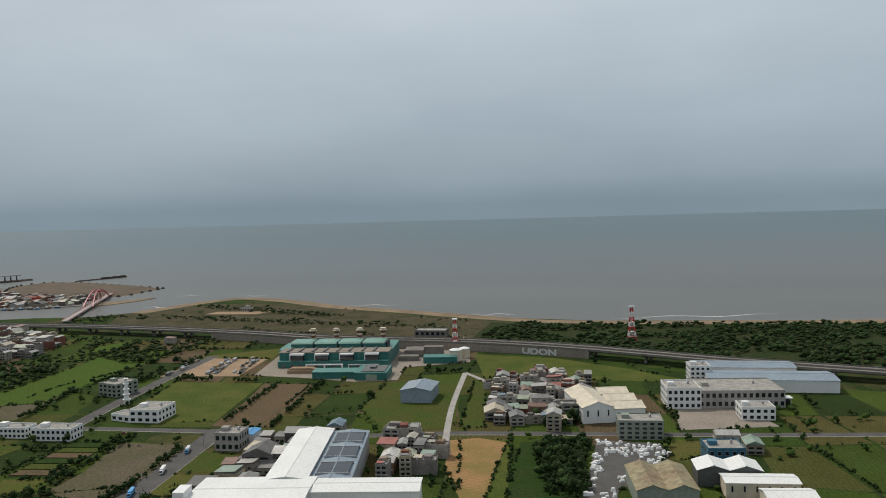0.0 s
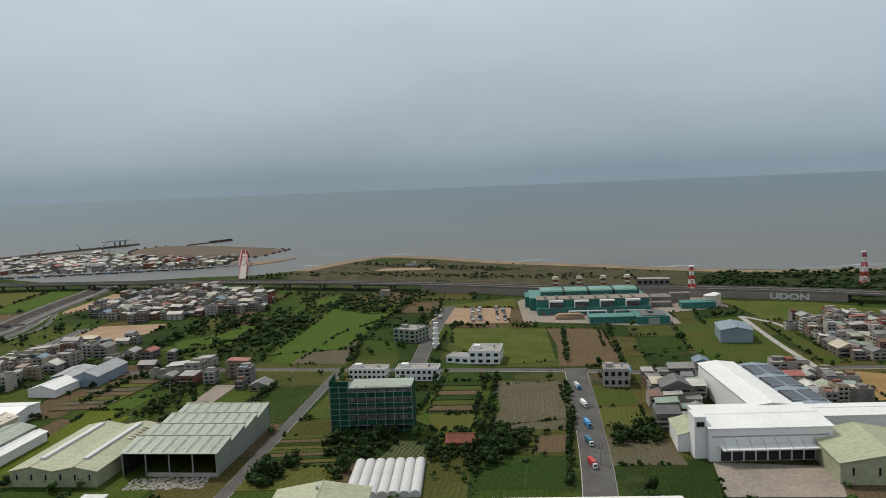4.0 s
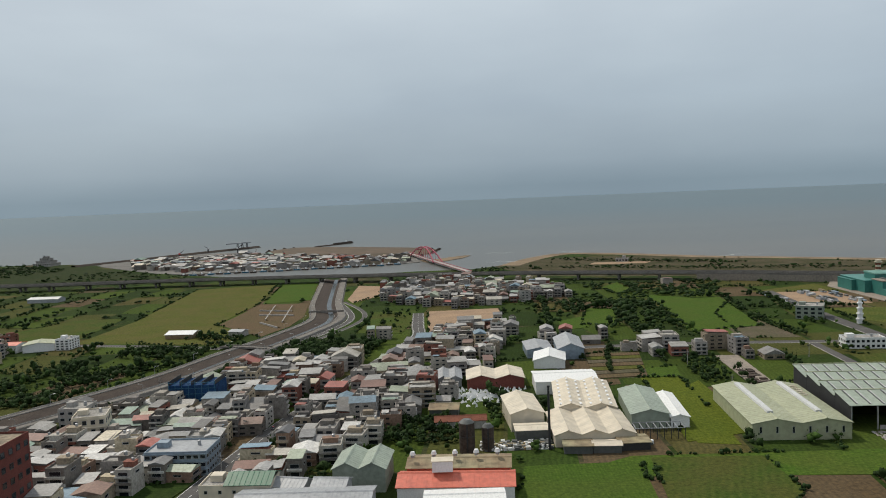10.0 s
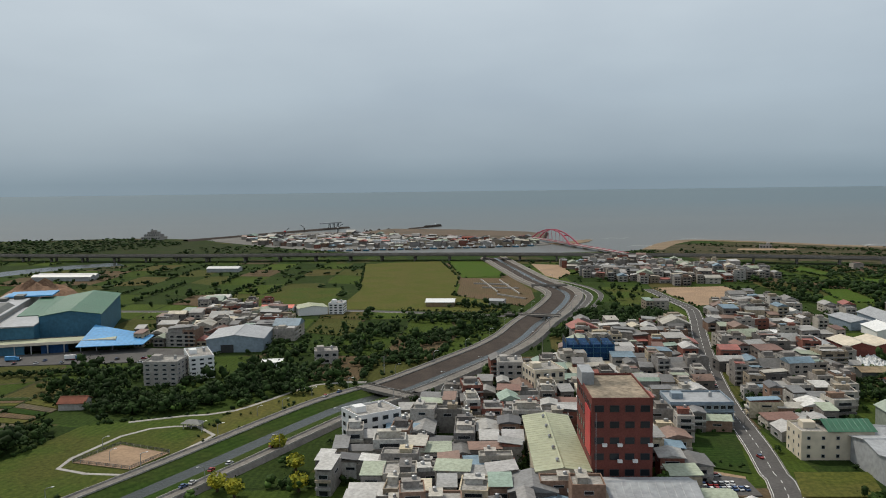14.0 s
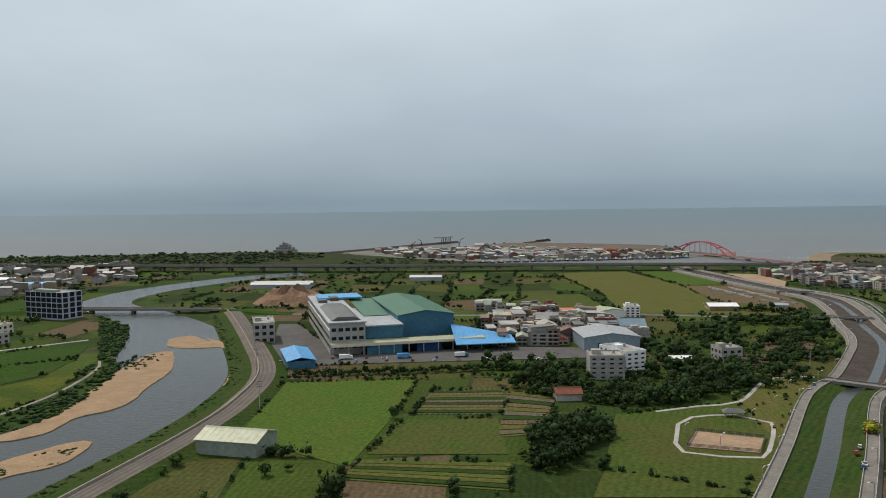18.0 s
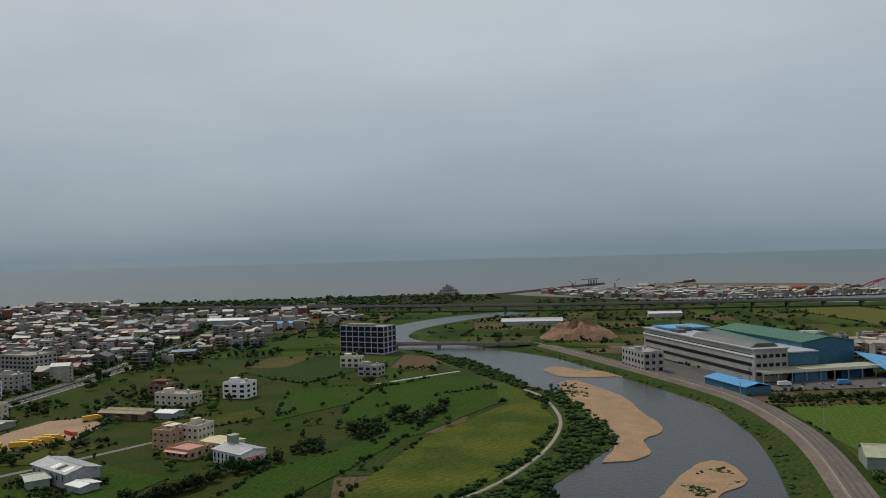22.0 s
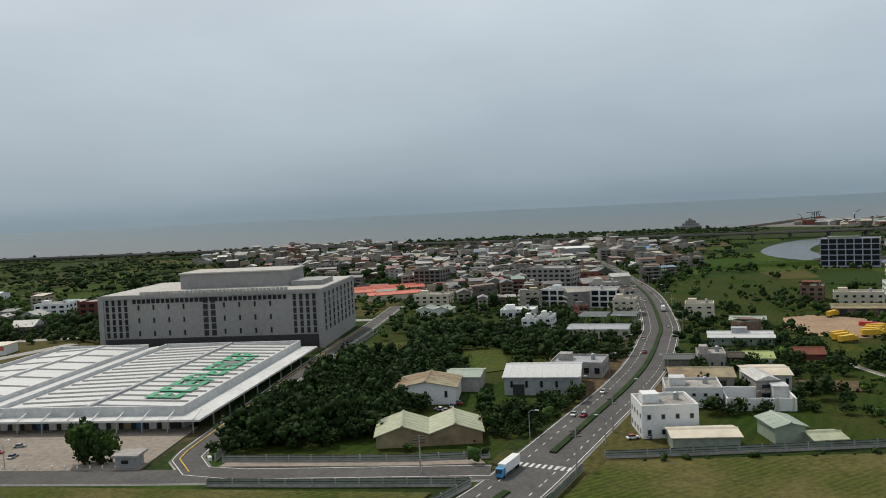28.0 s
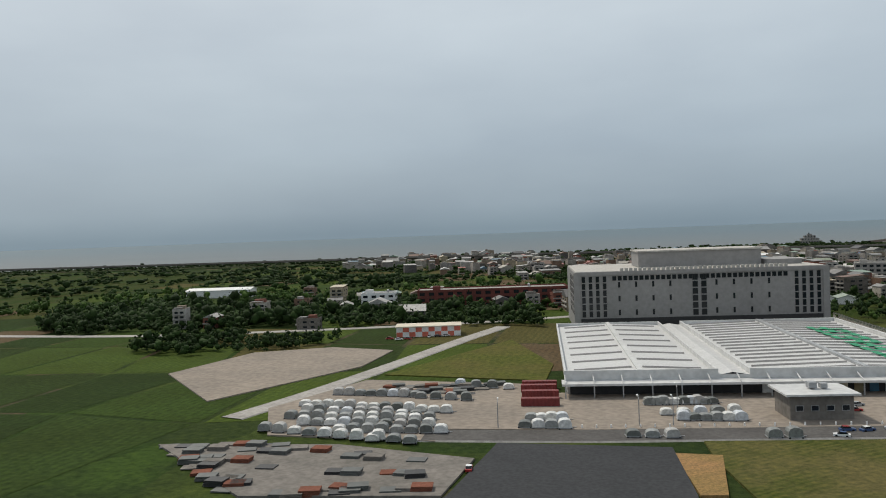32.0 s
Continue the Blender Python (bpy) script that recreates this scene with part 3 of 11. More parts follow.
def inside(px, py, poly):
    hit, n = False, len(poly)
    for i in range(n):
        (x0, y0), (x1, y1) = poly[i], poly[i - 1]
        if (y0 > py) != (y1 > py) and px < (x1 - x0) * (py - y0) / (y1 - y0) + x0:
            hit = not hit
    return hit


FIELDS = []


def sheet(name, outline, material, z, label, category="field", solid=False):
    """A flat piece of ground with its own edge."""
    if not solid:
        FIELDS.append(outline)
    s = Shape()
    n = len(outline)
    area = sum(outline[i - 1][0] * outline[i][1] - outline[i][0] * outline[i - 1][1] for i in range(n))
    if area < 0:
        outline = outline[::-1]
    s.add([(x, y, z) for x, y in outline] + [(x, y, -0.5) for x, y in outline], [tuple(range(n))] + [(i, i + n, (i + 1) % n + n, (i + 1) % n) for i in range(n)])
    ob = new(name, s.mesh(name, material))
    return tagged(ob, label, category, "", "structure")


def smooth(pts, step=6.0):
    """A curve through the points, as closely spaced points."""
    out = []
    n = len(pts)
    for i in range(n - 1):
        p0, p1, p2, p3 = (Vector((*pts[max(0, min(n - 1, i + k))], 0)) for k in (-1, 0, 1, 2))
        m = max(1, int((p2 - p1).length / step))
        for j in range(m):
            t = j / m
            q = 0.5 * (2 * p1 + (p2 - p0) * t + (2 * p0 - 5 * p1 + 4 * p2 - p3) * t * t + (3 * p1 - p0 - 3 * p2 + p3) * t ** 3)
            out.append((q.x, q.y))
    return out + [tuple(pts[-1])]


def offsets(pts, off):
    out = []
    for i, (x, y) in enumerate(pts):
        ax, ay = pts[max(0, i - 1)]
        bx, by = pts[min(len(pts) - 1, i + 1)]
        k = math.hypot(bx - ax, by - ay) or 1
        out.append((x - (by - ay) / k * off, y + (bx - ax) / k * off))
    return out


def ribbon(s, pts, o0, o1, z0, z1, mat=0):
    a, b = offsets(pts, o0), offsets(pts, o1)
    n = len(pts)
    return s.add([(x, y, z0) for x, y in a] + [(x, y, z1) for x, y in b], [(i, i + 1, n + i + 1, n + i) for i in range(n - 1)] if o1 > o0 else [(i, n + i, n + i + 1, i + 1) for i in range(n - 1)], mat)


def swept(line, section):
    """A closed section (offset, height) carried along the line, in one piece."""
    m, n = len(section), len(line)
    cols = [[(x, y, z) for x, y in offsets(line, o)] for o, z in section]
    pts = [cols[j][i] for i in range(n) for j in range(m)]
    return Shape().add(pts, [(i * m + j, i * m + (j + 1) % m, (i + 1) * m + (j + 1) % m, (i + 1) * m + j) for i in range(n - 1) for j in range(m)] + [tuple(range(m - 1, -1, -1)), tuple((n - 1) * m + j for j in range(m))])


def dashes(s, pts, off, z, dash, gap, wide, mat=0):
    line = offsets(pts, off)
    run = 0.0
    for (ax, ay), (bx, by) in zip(line, line[1:]):
        d = math.hypot(bx - ax, by - ay)
        if d < 1e-6:
            continue
        ux, uy = (bx - ax) / d, (by - ay) / d
        k = 0.0
        while k < d:
            if run % (dash + gap) < dash:
                e = min(d, k + dash)
                s.add([(ax + ux * k - uy * wide, ay + uy * k + ux * wide, z), (ax + ux * k + uy * wide, ay + uy * k - ux * wide, z), (ax + ux * e + uy * wide, ay + uy * e - ux * wide, z), (ax + ux * e - uy * wide, ay + uy * e + ux * wide, z)], [(0, 1, 2, 3)], mat)
            k += dash + gap
        run = 0.0
    return s


def road(name, pts, width, label, z=0.16, material=None, edge=True, centre=0, kerb=True):
    pts = smooth(pts)
    ROADCOUNT.append(name)
    z += 0.004 * len(ROADCOUNT)
    for (ax, ay), (bx, by) in zip(pts, pts[1:]):
        ROADS.append((ax, ay, bx, by, width / 2))
    s = Shape()
    h = width / 2
    ribbon(s, pts, -h, h, z, z, 0)
    ribbon(s, pts, h, h + 0.25, z, 0, 2)
    ribbon(s, pts, -h - 0.25, -h, 0, z, 2)
    if edge:
        for o in (-h + 0.25, h - 0.45):
            ribbon(s, pts, o, o + 0.16, z + 0.03, z + 0.03, 1)
    if centre:
        dashes(s, pts, 0, z + 0.03, 1.6, 2.4, 0.09, 1)
    ob = new(name, s.mesh(name, material or ASPHALT, PAINT, CONCRETE))
    return tagged(ob, label, "road", "", "structure")


# ---- ground, sea and coast ----
COAST = [(2600, 380), (900, 520), (400, 600), (240, 620), (105, 640), (40, 665), (-60, 735), (-120, 775), (-185, 838), (-240, 868), (-275, 838), (-297, 801), (-318, 758)]
s = Shape()
s.add([(-4800, -4800, -0.6), (4800, -4800, -0.6), (4800, 4800, -0.6), (-4800, 4800, -0.6)], [(0, 1, 2, 3)])
tagged(new("seabed", s.mesh("seabed", BEACH)), "sandy sea floor under shallow muddy water", "sea floor", "", "structure")
LAND = [(3500, -3500), (3500, 300)] + COAST + [(-347, 735), (-399, 736), (-443, 727), (-494, 718), (-556, 742), (-600, 772), (-640, 800), (-700, 860), (-760, 930), (-800, 975), (-880, 1005), (-930, 1000), (-1010, 985), (-1200, 950), (-1500, 905), (-2200, 900), (-3500, 1000), (-3500, -3500)]
s = Shape()
n = len(LAND)
s.add([(x, y, 0.0) for x, y in LAND] + [(x, y, -0.6) for x, y in LAND], [tuple(range(n))[::1], *[(i, i + n, (i + 1) % n + n, (i + 1) % n) for i in range(n)]])
tagged(new("ground", s.mesh("ground", GROUND)), "flat green coastal farmland", "ground", "", "structure")
s = Shape()
s.add([(-4800, 300, -0.25), (4800, 300, -0.25), (4800, 4850, -0.25), (-4800, 4850, -0.25)], [(0, 1, 2, 3)])
tagged(new("sea", s.mesh("sea", SEA)), "calm brownish grey sea under a hazy sky", "sea", "", "structure")
s = Shape()
beach = smooth(COAST, 15)
ribbon(s, beach, 0, 17, 0.03, 0.08)
ribbon(s, beach, -5, 0, -0.4, 0.03)
tagged(new("beach", s.mesh("beach", BEACH)), "narrow grey-brown sand beach along the sea", "beach", "", "structure")
sheet("harbour_land", [(-402, 890), (-396, 828), (-433, 813), (-521, 800), (-629, 797), (-660, 815), (-705, 862), (-765, 930), (-790, 990), (-740, 1000), (-690, 1075), (-640, 1080), (-600, 1040), (-558, 968), (-480, 930)], QUAY, 0.25, "flat harbour quay ground behind a channel", "quay", solid=True)
sheet("sand_bar", [(-388, 822), (-370, 830), (-352, 856), (-342, 884), (-347, 890), (-364, 872), (-384, 852), (-396, 846)], BEACH, 0.2, "thin grey sand bar beside the harbour mouth", "sand bar", solid=True)
SPIT = [(-376, 996), (-384, 950), (-396, 912), (-440, 916), (-490, 934), (-552, 962), (-592, 1030), (-604, 1085), (-590, 1118), (-540, 1104), (-470, 1062), (-415, 1024)]
spit = thing("sand_spit", 0, 0, 0, "low mound of bare brown earth reaching into the sea", "spit", kind="structure")
s = Shape()
scx, scy = sum(p[0] for p in SPIT) / len(SPIT), sum(p[1] for p in SPIT) / len(SPIT)
rim = smooth(SPIT + [SPIT[0]], 14.0)[:-1]
top = [(scx + (x - scx) * 0.8, scy + (y - scy) * 0.8) for x, y in rim]
n = len(rim)
s.add([(x, y, -0.4) for x, y in rim] + [(x, y, 2.6 + 0.6 * noise.noise((x * 0.03, y * 0.03, 2))) for x, y in top], [(i, (i + 1) % n, (i + 1) % n + n, i + n) for i in range(n)] + [tuple(range(n, 2 * n))])
part("mound", s, MUD, spit)
s = Shape()
for x, y in rim:
    if y > 985 or x > -400:
        s.tube(x, y, -0.5, 1.6 + noise.noise((x, y, 0)), 3.0, 1.2, n=6)
part("rock_edge", s, RUBBLE, spit, "dark boulders along the seaward edge")
mole = thing("rock_mole", 0, 0, 0, "low dark mole of loose boulders standing in the sea", "mole")
s = Shape()
for i in range(46):
    k = i / 45
    mx, my = -548 + 42 * k + 3 * noise.noise((i * 0.7, 1, 1)), 1128 + 62 * k + 3 * noise.noise((i * 0.7, 5, 1))
    s.tube(mx, my, -0.5, (1.2 if k < 0.5 else 2.6) + 0.8 * noise.noise((i * 0.9, 3, 2)), 3.4, 1.4, n=6)
tagged(part("boulders", s, RUBBLE, mole), kind="stuff")
part("beacon", Shape().tube(-512, 1182, 2, 4.6, 0.9, 0.5, n=10).tube(-512, 1182, 4.6, 5.0, 0.8, 0.2, n=10), WHITE, mole)

s = Shape()
for y0, x0, x1 in ((775, -118, -60), (842, -250, -190), (884, -246, -215), (800, -330, -290), (905, -330, -290), (690, 0, 45), (652, 110, 260), (648, 330, 420)):
    k = 14
    for i in range(k):
        a, b = x0 + (x1 - x0) * i / k, x0 + (x1 - x0) * (i + 1) / k
        ya, yb = (y0 + 5 * math.sin(i * 0.9 + x0) + 2 + (y0 - 775) * 0, y0 + 5 * math.sin(i * 0.9 + 0.9 + x0) + 2)
        w = 1.2 * math.sin(math.pi * (i + 0.5) / k)
        s.add([(a, ya - w, -0.2), (b, yb - w, -0.2), (b, yb + w, -0.2), (a, ya + w, -0.2)], [(0, 1, 2, 3)])
tagged(new("surf", s.mesh("surf", PAINT)), "broken white surf lines off the beach", "surf", "", "stuff")

# breakwater with its boulders
BW = smooth([(-803, 944), (-760, 1000), (-705, 1085), (-650, 1160), (-640, 1176)], 8)
bw = thing("breakwater", 0, 0, 0, "long grey stone breakwater reaching into the sea", "breakwater")
s = Shape()
ribbon(s, BW, -3, 3, 2.0, 2.0)
ribbon(s, BW, 3, 7, 2.0, -0.6)
ribbon(s, BW, -7, -3, -0.6, 2.0)
part("crest", s, RUBBLE, bw)

# ---- roads ----
MAINX = [(-640, 372), (-520, 370), (-420, 366), (-324.0, 363.2), (-265.3, 363.1), (-186.3, 352.6), (-112.3, 341.7), (-59.9, 330.8), (-2.5, 331.4), (123.1, 320.5), (300, 312)]
road("country_road", MAINX[3:], 5.0, "grey asphalt country road between fields", edge=False)
road("truck_road", [(-107.5, 345.0), (-112.6, 273.9), (-118.8, 209.3), (-128, 150)], 9.0, "wide grey asphalt road with parked lorries", edge=False)
road("lane_road", [(-177.4, 351.4), (-175.0, 404.6), (-171.1, 457.9), (-165, 520)], 7.0, "pale asphalt lane lined with young trees", edge=False)
road("farm_road", [(-211.8, 352.4), (-218.8, 260.6), (-223.9, 195.3), (-236, 130)], 4.0, "narrow asphalt farm road", edge=False)
STREET = [(-389, 484), (-388, 440), (-387, 412), (-392, 387.5), (-407.8, 332.5), (-423.6, 274.0), (-433.0, 232.7), (-438.9, 197.6), (-442.9, 178.3), (-445.4, 165.3), (-466, 110)]
road("town_street", STREET, 6.5, "grey asphalt town street with white edge lines", centre=1)
road("field_path", [(-1.1, 452.0), (-7.4, 377.9), (-9.5, 319.5)], 2.6, "pale concrete field path", edge=False, material=CONCRETE)
road("crossing_road", [(-1.1, 452.0), (9.2, 429.5), (10.2, 416.6)], 2.4, "pale concrete field path", edge=False, material=CONCRETE)
EAST = [(-1082, 20), (-1047.3, 93), (-1041.9, 103.8), (-1037.3, 113.3), (-1030.6, 130.7), (-1022.8, 152), (-1014.1, 175.7), (-1006.5, 200.8), (-999.4, 232.8), (-994.0, 265), (-988, 345), (-990, 420), (-995, 520), (-1010, 640)]
road("avenue", EAST, 11.0, "broad dual carriageway with a planted median and white lane marks", centre=0)
s = Shape()
av = smooth(EAST)
for o in (-3.4, 3.0):
    dashes(s, av, o, 0.2, 1.2, 2.4, 0.08, 0)
tagged(new("lane_marks", s.mesh("lane_marks", PAINT)), "dashed white lane marks", "road marking", "", "structure")
s = Shape()
for md in ([p for p in av if p[1] > 129], [p for p in av if p[1] < 114.5]):
    ribbon(s, md, -0.55, 0.55, 0.45, 0.45)
    ribbon(s, md, 0.55, 0.6, 0.45, 0.16)
    ribbon(s, md, -0.6, -0.55, 0.16, 0.45)
tagged(new("median_hedge", s.mesh("median_hedge", LEAF)), "low green hedge on the median", "hedge", "", "structure")
road("perimeter_road", [(-1196, 122), (-1170, 120.6), (-1139, 121.2), (-1113, 121.2), (-1092, 121), (-1070, 121.4), (-1040, 121.6)], 6.4, "brownish asphalt perimeter road along the cargo yard", z=0.2, edge=False)
road("warehouse_road", [(-1040, 122.5), (-1079.8, 122.0), (-1087.0, 123.6), (-1091.4, 130), (-1092.2, 148.9), (-1092.4, 210.2), (-1090.5, 270.7), (-1090, 330)], 5.4, "dark asphalt road with a yellow line beside the warehouse", z=0.18)
s = Shape()
ribbon(s, smooth([(-1087.0, 123.6), (-1091.4, 130), (-1092.2, 148.9), (-1092.4, 210.2), (-1090.5, 270.7)]), 1.0, 1.2, 0.36, 0.36)
tagged(new("yellow_line", s.mesh("yellow_line", YPAINT)), "continuous yellow road line", "road marking", "", "structure")
road("service_road", [(-1231.3, 134.9), (-1221.9, 157.4), (-1211.2, 188.2), (-1198.3, 227.4), (-1187.6, 256.3)], 4.5, "pale concrete service road", material=CONCRETE, edge=False)
road("yard_road", [(-1420, 275), (-1317.2, 255.3), (-1259.6, 257.6), (-1189.1, 271.5), (-1140, 290), (-1092, 292)], 4.0, "pale road behind the cargo yard", material=CONCRETE, edge=False)
road("bridge_approach", [(-1010, 452), (-960, 452), (-880, 453)], 5.0, "raised grey road to the river bridge", edge=False)
road("far_approach", [(-786, 446), (-740, 438), (-690, 429), (-640, 424), (-600, 422.5), (-566, 420), (-541, 414), (-509, 405), (-483, 395.5)], 4.5, "grey road beyond the river bridge", edge=False)
road("curving_lane", [(-957.0, 230.0), (-959.1, 220.8), (-959.4, 204.6), (-961.7, 191.1), (-959.6, 180.6), (-951.5, 174.2), (-944.5, 171.2), (-940.3, 165.5), (-941.4, 154.7), (-938.6, 144.3), (-934, 126)], 1.2, "winding pale concrete lane", edge=False, material=DARKCONC)
road("straight_lane", [(-952.8, 175.7), (-941.1, 187.6), (-931.8, 200.5), (-923.6, 211.4), (-907.3, 234.7)], 1.1, "straight pale farm lane", edge=False, material=DARKCONC)
road("field_track", [(-866.8, 319.6), (-835.5, 349.0), (-822.4, 360.9)], 1.4, "pale farm track between fields", edge=False, material=CONCRETE)
road("bank_path", [(-820.9, 172.5), (-808.1, 189.8), (-795.0, 221.1), (-788.3, 256.2), (-790.7, 293.6), (-796.4, 310.8)], 0.9, "pale path along the river scrub", 0.32, edge=False, material=YARD)

# ---- canal with stone banks ----
CANAL = [(-466, 692), (-463.6, 664), (-452.5, 545), (-446.5, 505), (-442.5, 475), (-445.5, 450), (-458.8, 407), (-472.5, 372), (-483.5, 339), (-494.5, 315), (-507, 294), (-520, 273), (-531, 256.5), (-548.5, 235.3), (-575.2, 187.3), (-595.2, 152.3), (-635.2, 82.3)]
cl = smooth(CANAL)
canal = thing("canal", 0, 0, 0, "straightened canal with sloping brown stone banks and little water", "canal", kind="structure")
for (ax, ay), (bx, by) in zip(cl, cl[1:]):
    ROADS.append((ax, ay, bx, by, 12.0))
up = [p for p in cl if p[1] > 252]
low = [p for p in cl if p[1] < 258]
for seg, bank, road_w, w0, w1, road_e in ((up, RUBBLE, -7.4, 0.4, 3.4, 6.0), (low, REEDBED, -7.6, -2.2, 2.2, 7.6)):
    s = Shape()
    ribbon(s, seg, road_w, w0, 1.1, 0.12)
    ribbon(s, seg, w1, road_e, 0.12, 1.1)
    part("bank", s, bank, canal)
    s = Shape()
    ribbon(s, seg, w0, w1, 0.12, 0.12)
    part("water", s, RIVER, canal)
    s = Shape()
    ribbon(s, seg, -10.5, road_w, 1.12, 1.12)
    ribbon(s, seg, road_e, 10.5, 1.12, 1.12)
    ribbon(s, seg, 10.5, 11.3, 1.12, 0.0)
    ribbon(s, seg, -11.3, -10.5, 0.0, 1.12)
    part("bank_road", s, DARKCONC, canal)
    s = Shape()
    for o in (road_e - 0.1, road_w - 0.05, 10.3, -10.5):
        ribbon(s, seg, o, o + 0.14, 1.5, 1.5)
        ribbon(s, seg, o - 0.02, o, 1.12, 1.5)
        ribbon(s, seg, o + 0.14, o + 0.16, 1.5, 1.12)
    part("kerb_wall", s, CONCRETE, canal)
# second carriageway round the outside of the bend
road("slip_road", [(-444, 545), (-433.5, 506), (-428.5, 476), (-431.5, 449), (-446.5, 404), (-457, 380)], 4.0, "grey asphalt road on the outside of the canal bend")
road("park_road", [(-441, 548), (-428, 515), (-422, 492), (-421, 470), (-426, 446), (-438, 412)], 2.6, "narrow road between the canal and the park", edge=False)


def small_bridge(x, y, turn, length, wide, label):
    b = thing("road_bridge", x, y, turn, label, "bridge", "canal bridges")
    s = Shape().box(-length / 2, -wide / 2, 0.9, length / 2, wide / 2, 1.3)
    part("deck", s, DARKCONC, b)
    for o in (-wide / 2, wide / 2 - 0.25):
        part("parapet", Shape().box(-length / 2, o, 1.3, length / 2, o + 0.25, 1.8), DARKCONC, b)
    for o in (-length / 4, length / 4):
        part("pier", Shape().box(o - 0.3, -wide / 2 + 0.3, 0, o + 0.3, wide / 2 - 0.3, 0.9), DARKCONC, b)
    return b


small_bridge(-470.4, 391.2, -21, 27, 5.0, "low concrete road bridge over the canal")
small_bridge(-534.5, 251.8, -42, 21, 5.5, "pale concrete bridge over the canal")
small_bridge(-446.3, 499, -6, 22, 3.5, "narrow concrete bridge over the canal")

# ---- river ----
rl = smooth([(-800, 90), (-775, 150), (-768, 200), (-757, 250), (-765, 310), (-790, 375), (-822, 430), (-868, 490), (-872, 545), (-854, 599), (-820, 655), (-780, 684)])
for (ax, ay), (bx, by) in zip(rl, rl[1:]):
    ROADS.append((ax, ay, bx, by, 26.0))
s = Shape()
k = len(rl)
a, b = [], []
for i, p in enumerate(rl):
    w = 28 if p[1] < 300 else 28 - (min(p[1], 470) - 300) * 0.075
    a.append(offsets(rl, -w)[i])
    b.append(offsets(rl, w)[i])
s.add([(x, y, 0.10) for x, y in a] + [(x, y, 0.10) for x, y in b], [(i, i + 1, k + i + 1, k + i) for i in range(k - 1)])
tagged(new("river", s.mesh("river", RIVER)), "slow grey-brown river bending between scrub banks", "river", "", "structure")


def blob(name, outline, material, z, label, category):
    pts = smooth(outline + [outline[0]], 3.0)[:-1]
    pts = [(x + 0.7 * noise.noise((x * 0.3, y * 0.3, 1)), y + 1.2 * noise.noise((x * 0.3, y * 0.3, 5))) for x, y in pts]
    return sheet(name, pts, material, z, label, category, solid=True)


SHELF = [(-851.7, 442.5), (-817.3, 396.3), (-799.8, 344.3), (-794.7, 319.4), (-786.5, 304.6), (-779.9, 283.0), (-776.8, 260.1), (-774.8, 237.2), (-776.7, 224.1), (-782.5, 212.4), (-789.1, 201.8), (-794.9, 189.9), (-800.3, 181.3), (-805.2, 172.7), (-800, 128), (-828, 140), (-817.8, 185.3), (-803.1, 212.4), (-790.4, 246.8), (-790.5, 264.6), (-799.0, 317.1), (-824.6, 378.1)]
sheet("river_shelf", SHELF, REEDBED, 0.2, "low weedy shelf inside the river bend", "river bank", solid=True)
blob("sandbar", [(-782.6, 322.8), (-774.8, 329.1), (-762.9, 292.8), (-761.5, 264.1), (-759.8, 249.4), (-761.4, 237.1), (-768.1, 228.5), (-770.1, 212.4), (-778.0, 205.4), (-783.0, 205.4), (-777.5, 221.0), (-776.8, 237.2), (-778.7, 264.4), (-781.8, 293.4)], SAND, 0.3, "pale orange sandbar in the river", "sandbar")
blob("sandbar", [(-785.9, 359.0), (-779.8, 368.6), (-767.5, 354.9), (-757.2, 342.3), (-763.3, 336.9), (-779.5, 340.5)], SAND, 0.24, "thin sand edge along the river", "sandbar")
blob("sandbar", [(-776.5, 173.1), (-770.2, 186.6), (-760.0, 203.4), (-753.7, 204.4), (-753.4, 188.0), (-762.0, 178.5), (-767.2, 170.3)], SAND, 0.26, "stony sand island with weeds", "sandbar")
blob("sandbar", [(-770, 362), (-756, 346), (-744, 327), (-736, 290), (-733.5, 262), (-736.5, 262), (-741, 296), (-749, 326), (-760, 342)], SAND, 0.22, "narrow sand edge below the levee", "sandbar")
# levee with its road along the outer bank
lev = smooth([(-787, 452), (-777.5, 432.0), (-746.8, 341.9), (-729.1, 281.7), (-727.2, 240.2), (-730.7, 209.6), (-738.6, 173.5), (-752, 120), (-775, 60)])
levee = thing("levee", 0, 0, 0, "curving river levee with stone revetment and a road on top", "levee", kind="structure")
for (ax, ay), (bx, by) in zip(lev, lev[1:]):
    ROADS.append((ax, ay, bx, by, 8.0))
s = Shape()
ribbon(s, lev, 0.5, 6.2, 1.6, 1.6)
part("crown_road", s, LEVEEROAD, levee)
for o in (1.5, 2.9, 4.6):
    s = Shape()
    ribbon(s, lev, o, o + 0.6, 1.63, 1.63)
    part("wheel_track", s, ASPHALT, levee, "dark worn wheel track")
s = Shape()
ribbon(s, lev, -2.2, -0.1, 1.0, 1.6)
part("revetment", s, LEVEEROAD, levee, "sloping brown stone revetment")
part("wall", swept(lev, [(-0.1, 1.5), (0.5, 1.5), (0.4, 2.2), (0.0, 2.2)]), YARD, levee, "pale low flood wall")
s = Shape()
ribbon(s, lev, -10.5, -2.2, 0.13, 1.0)
ribbon(s, lev, 6.2, 10.4, 1.6, 0.0)
part("weedy_foot", s, REEDBED, levee, "green weeds along the foot")

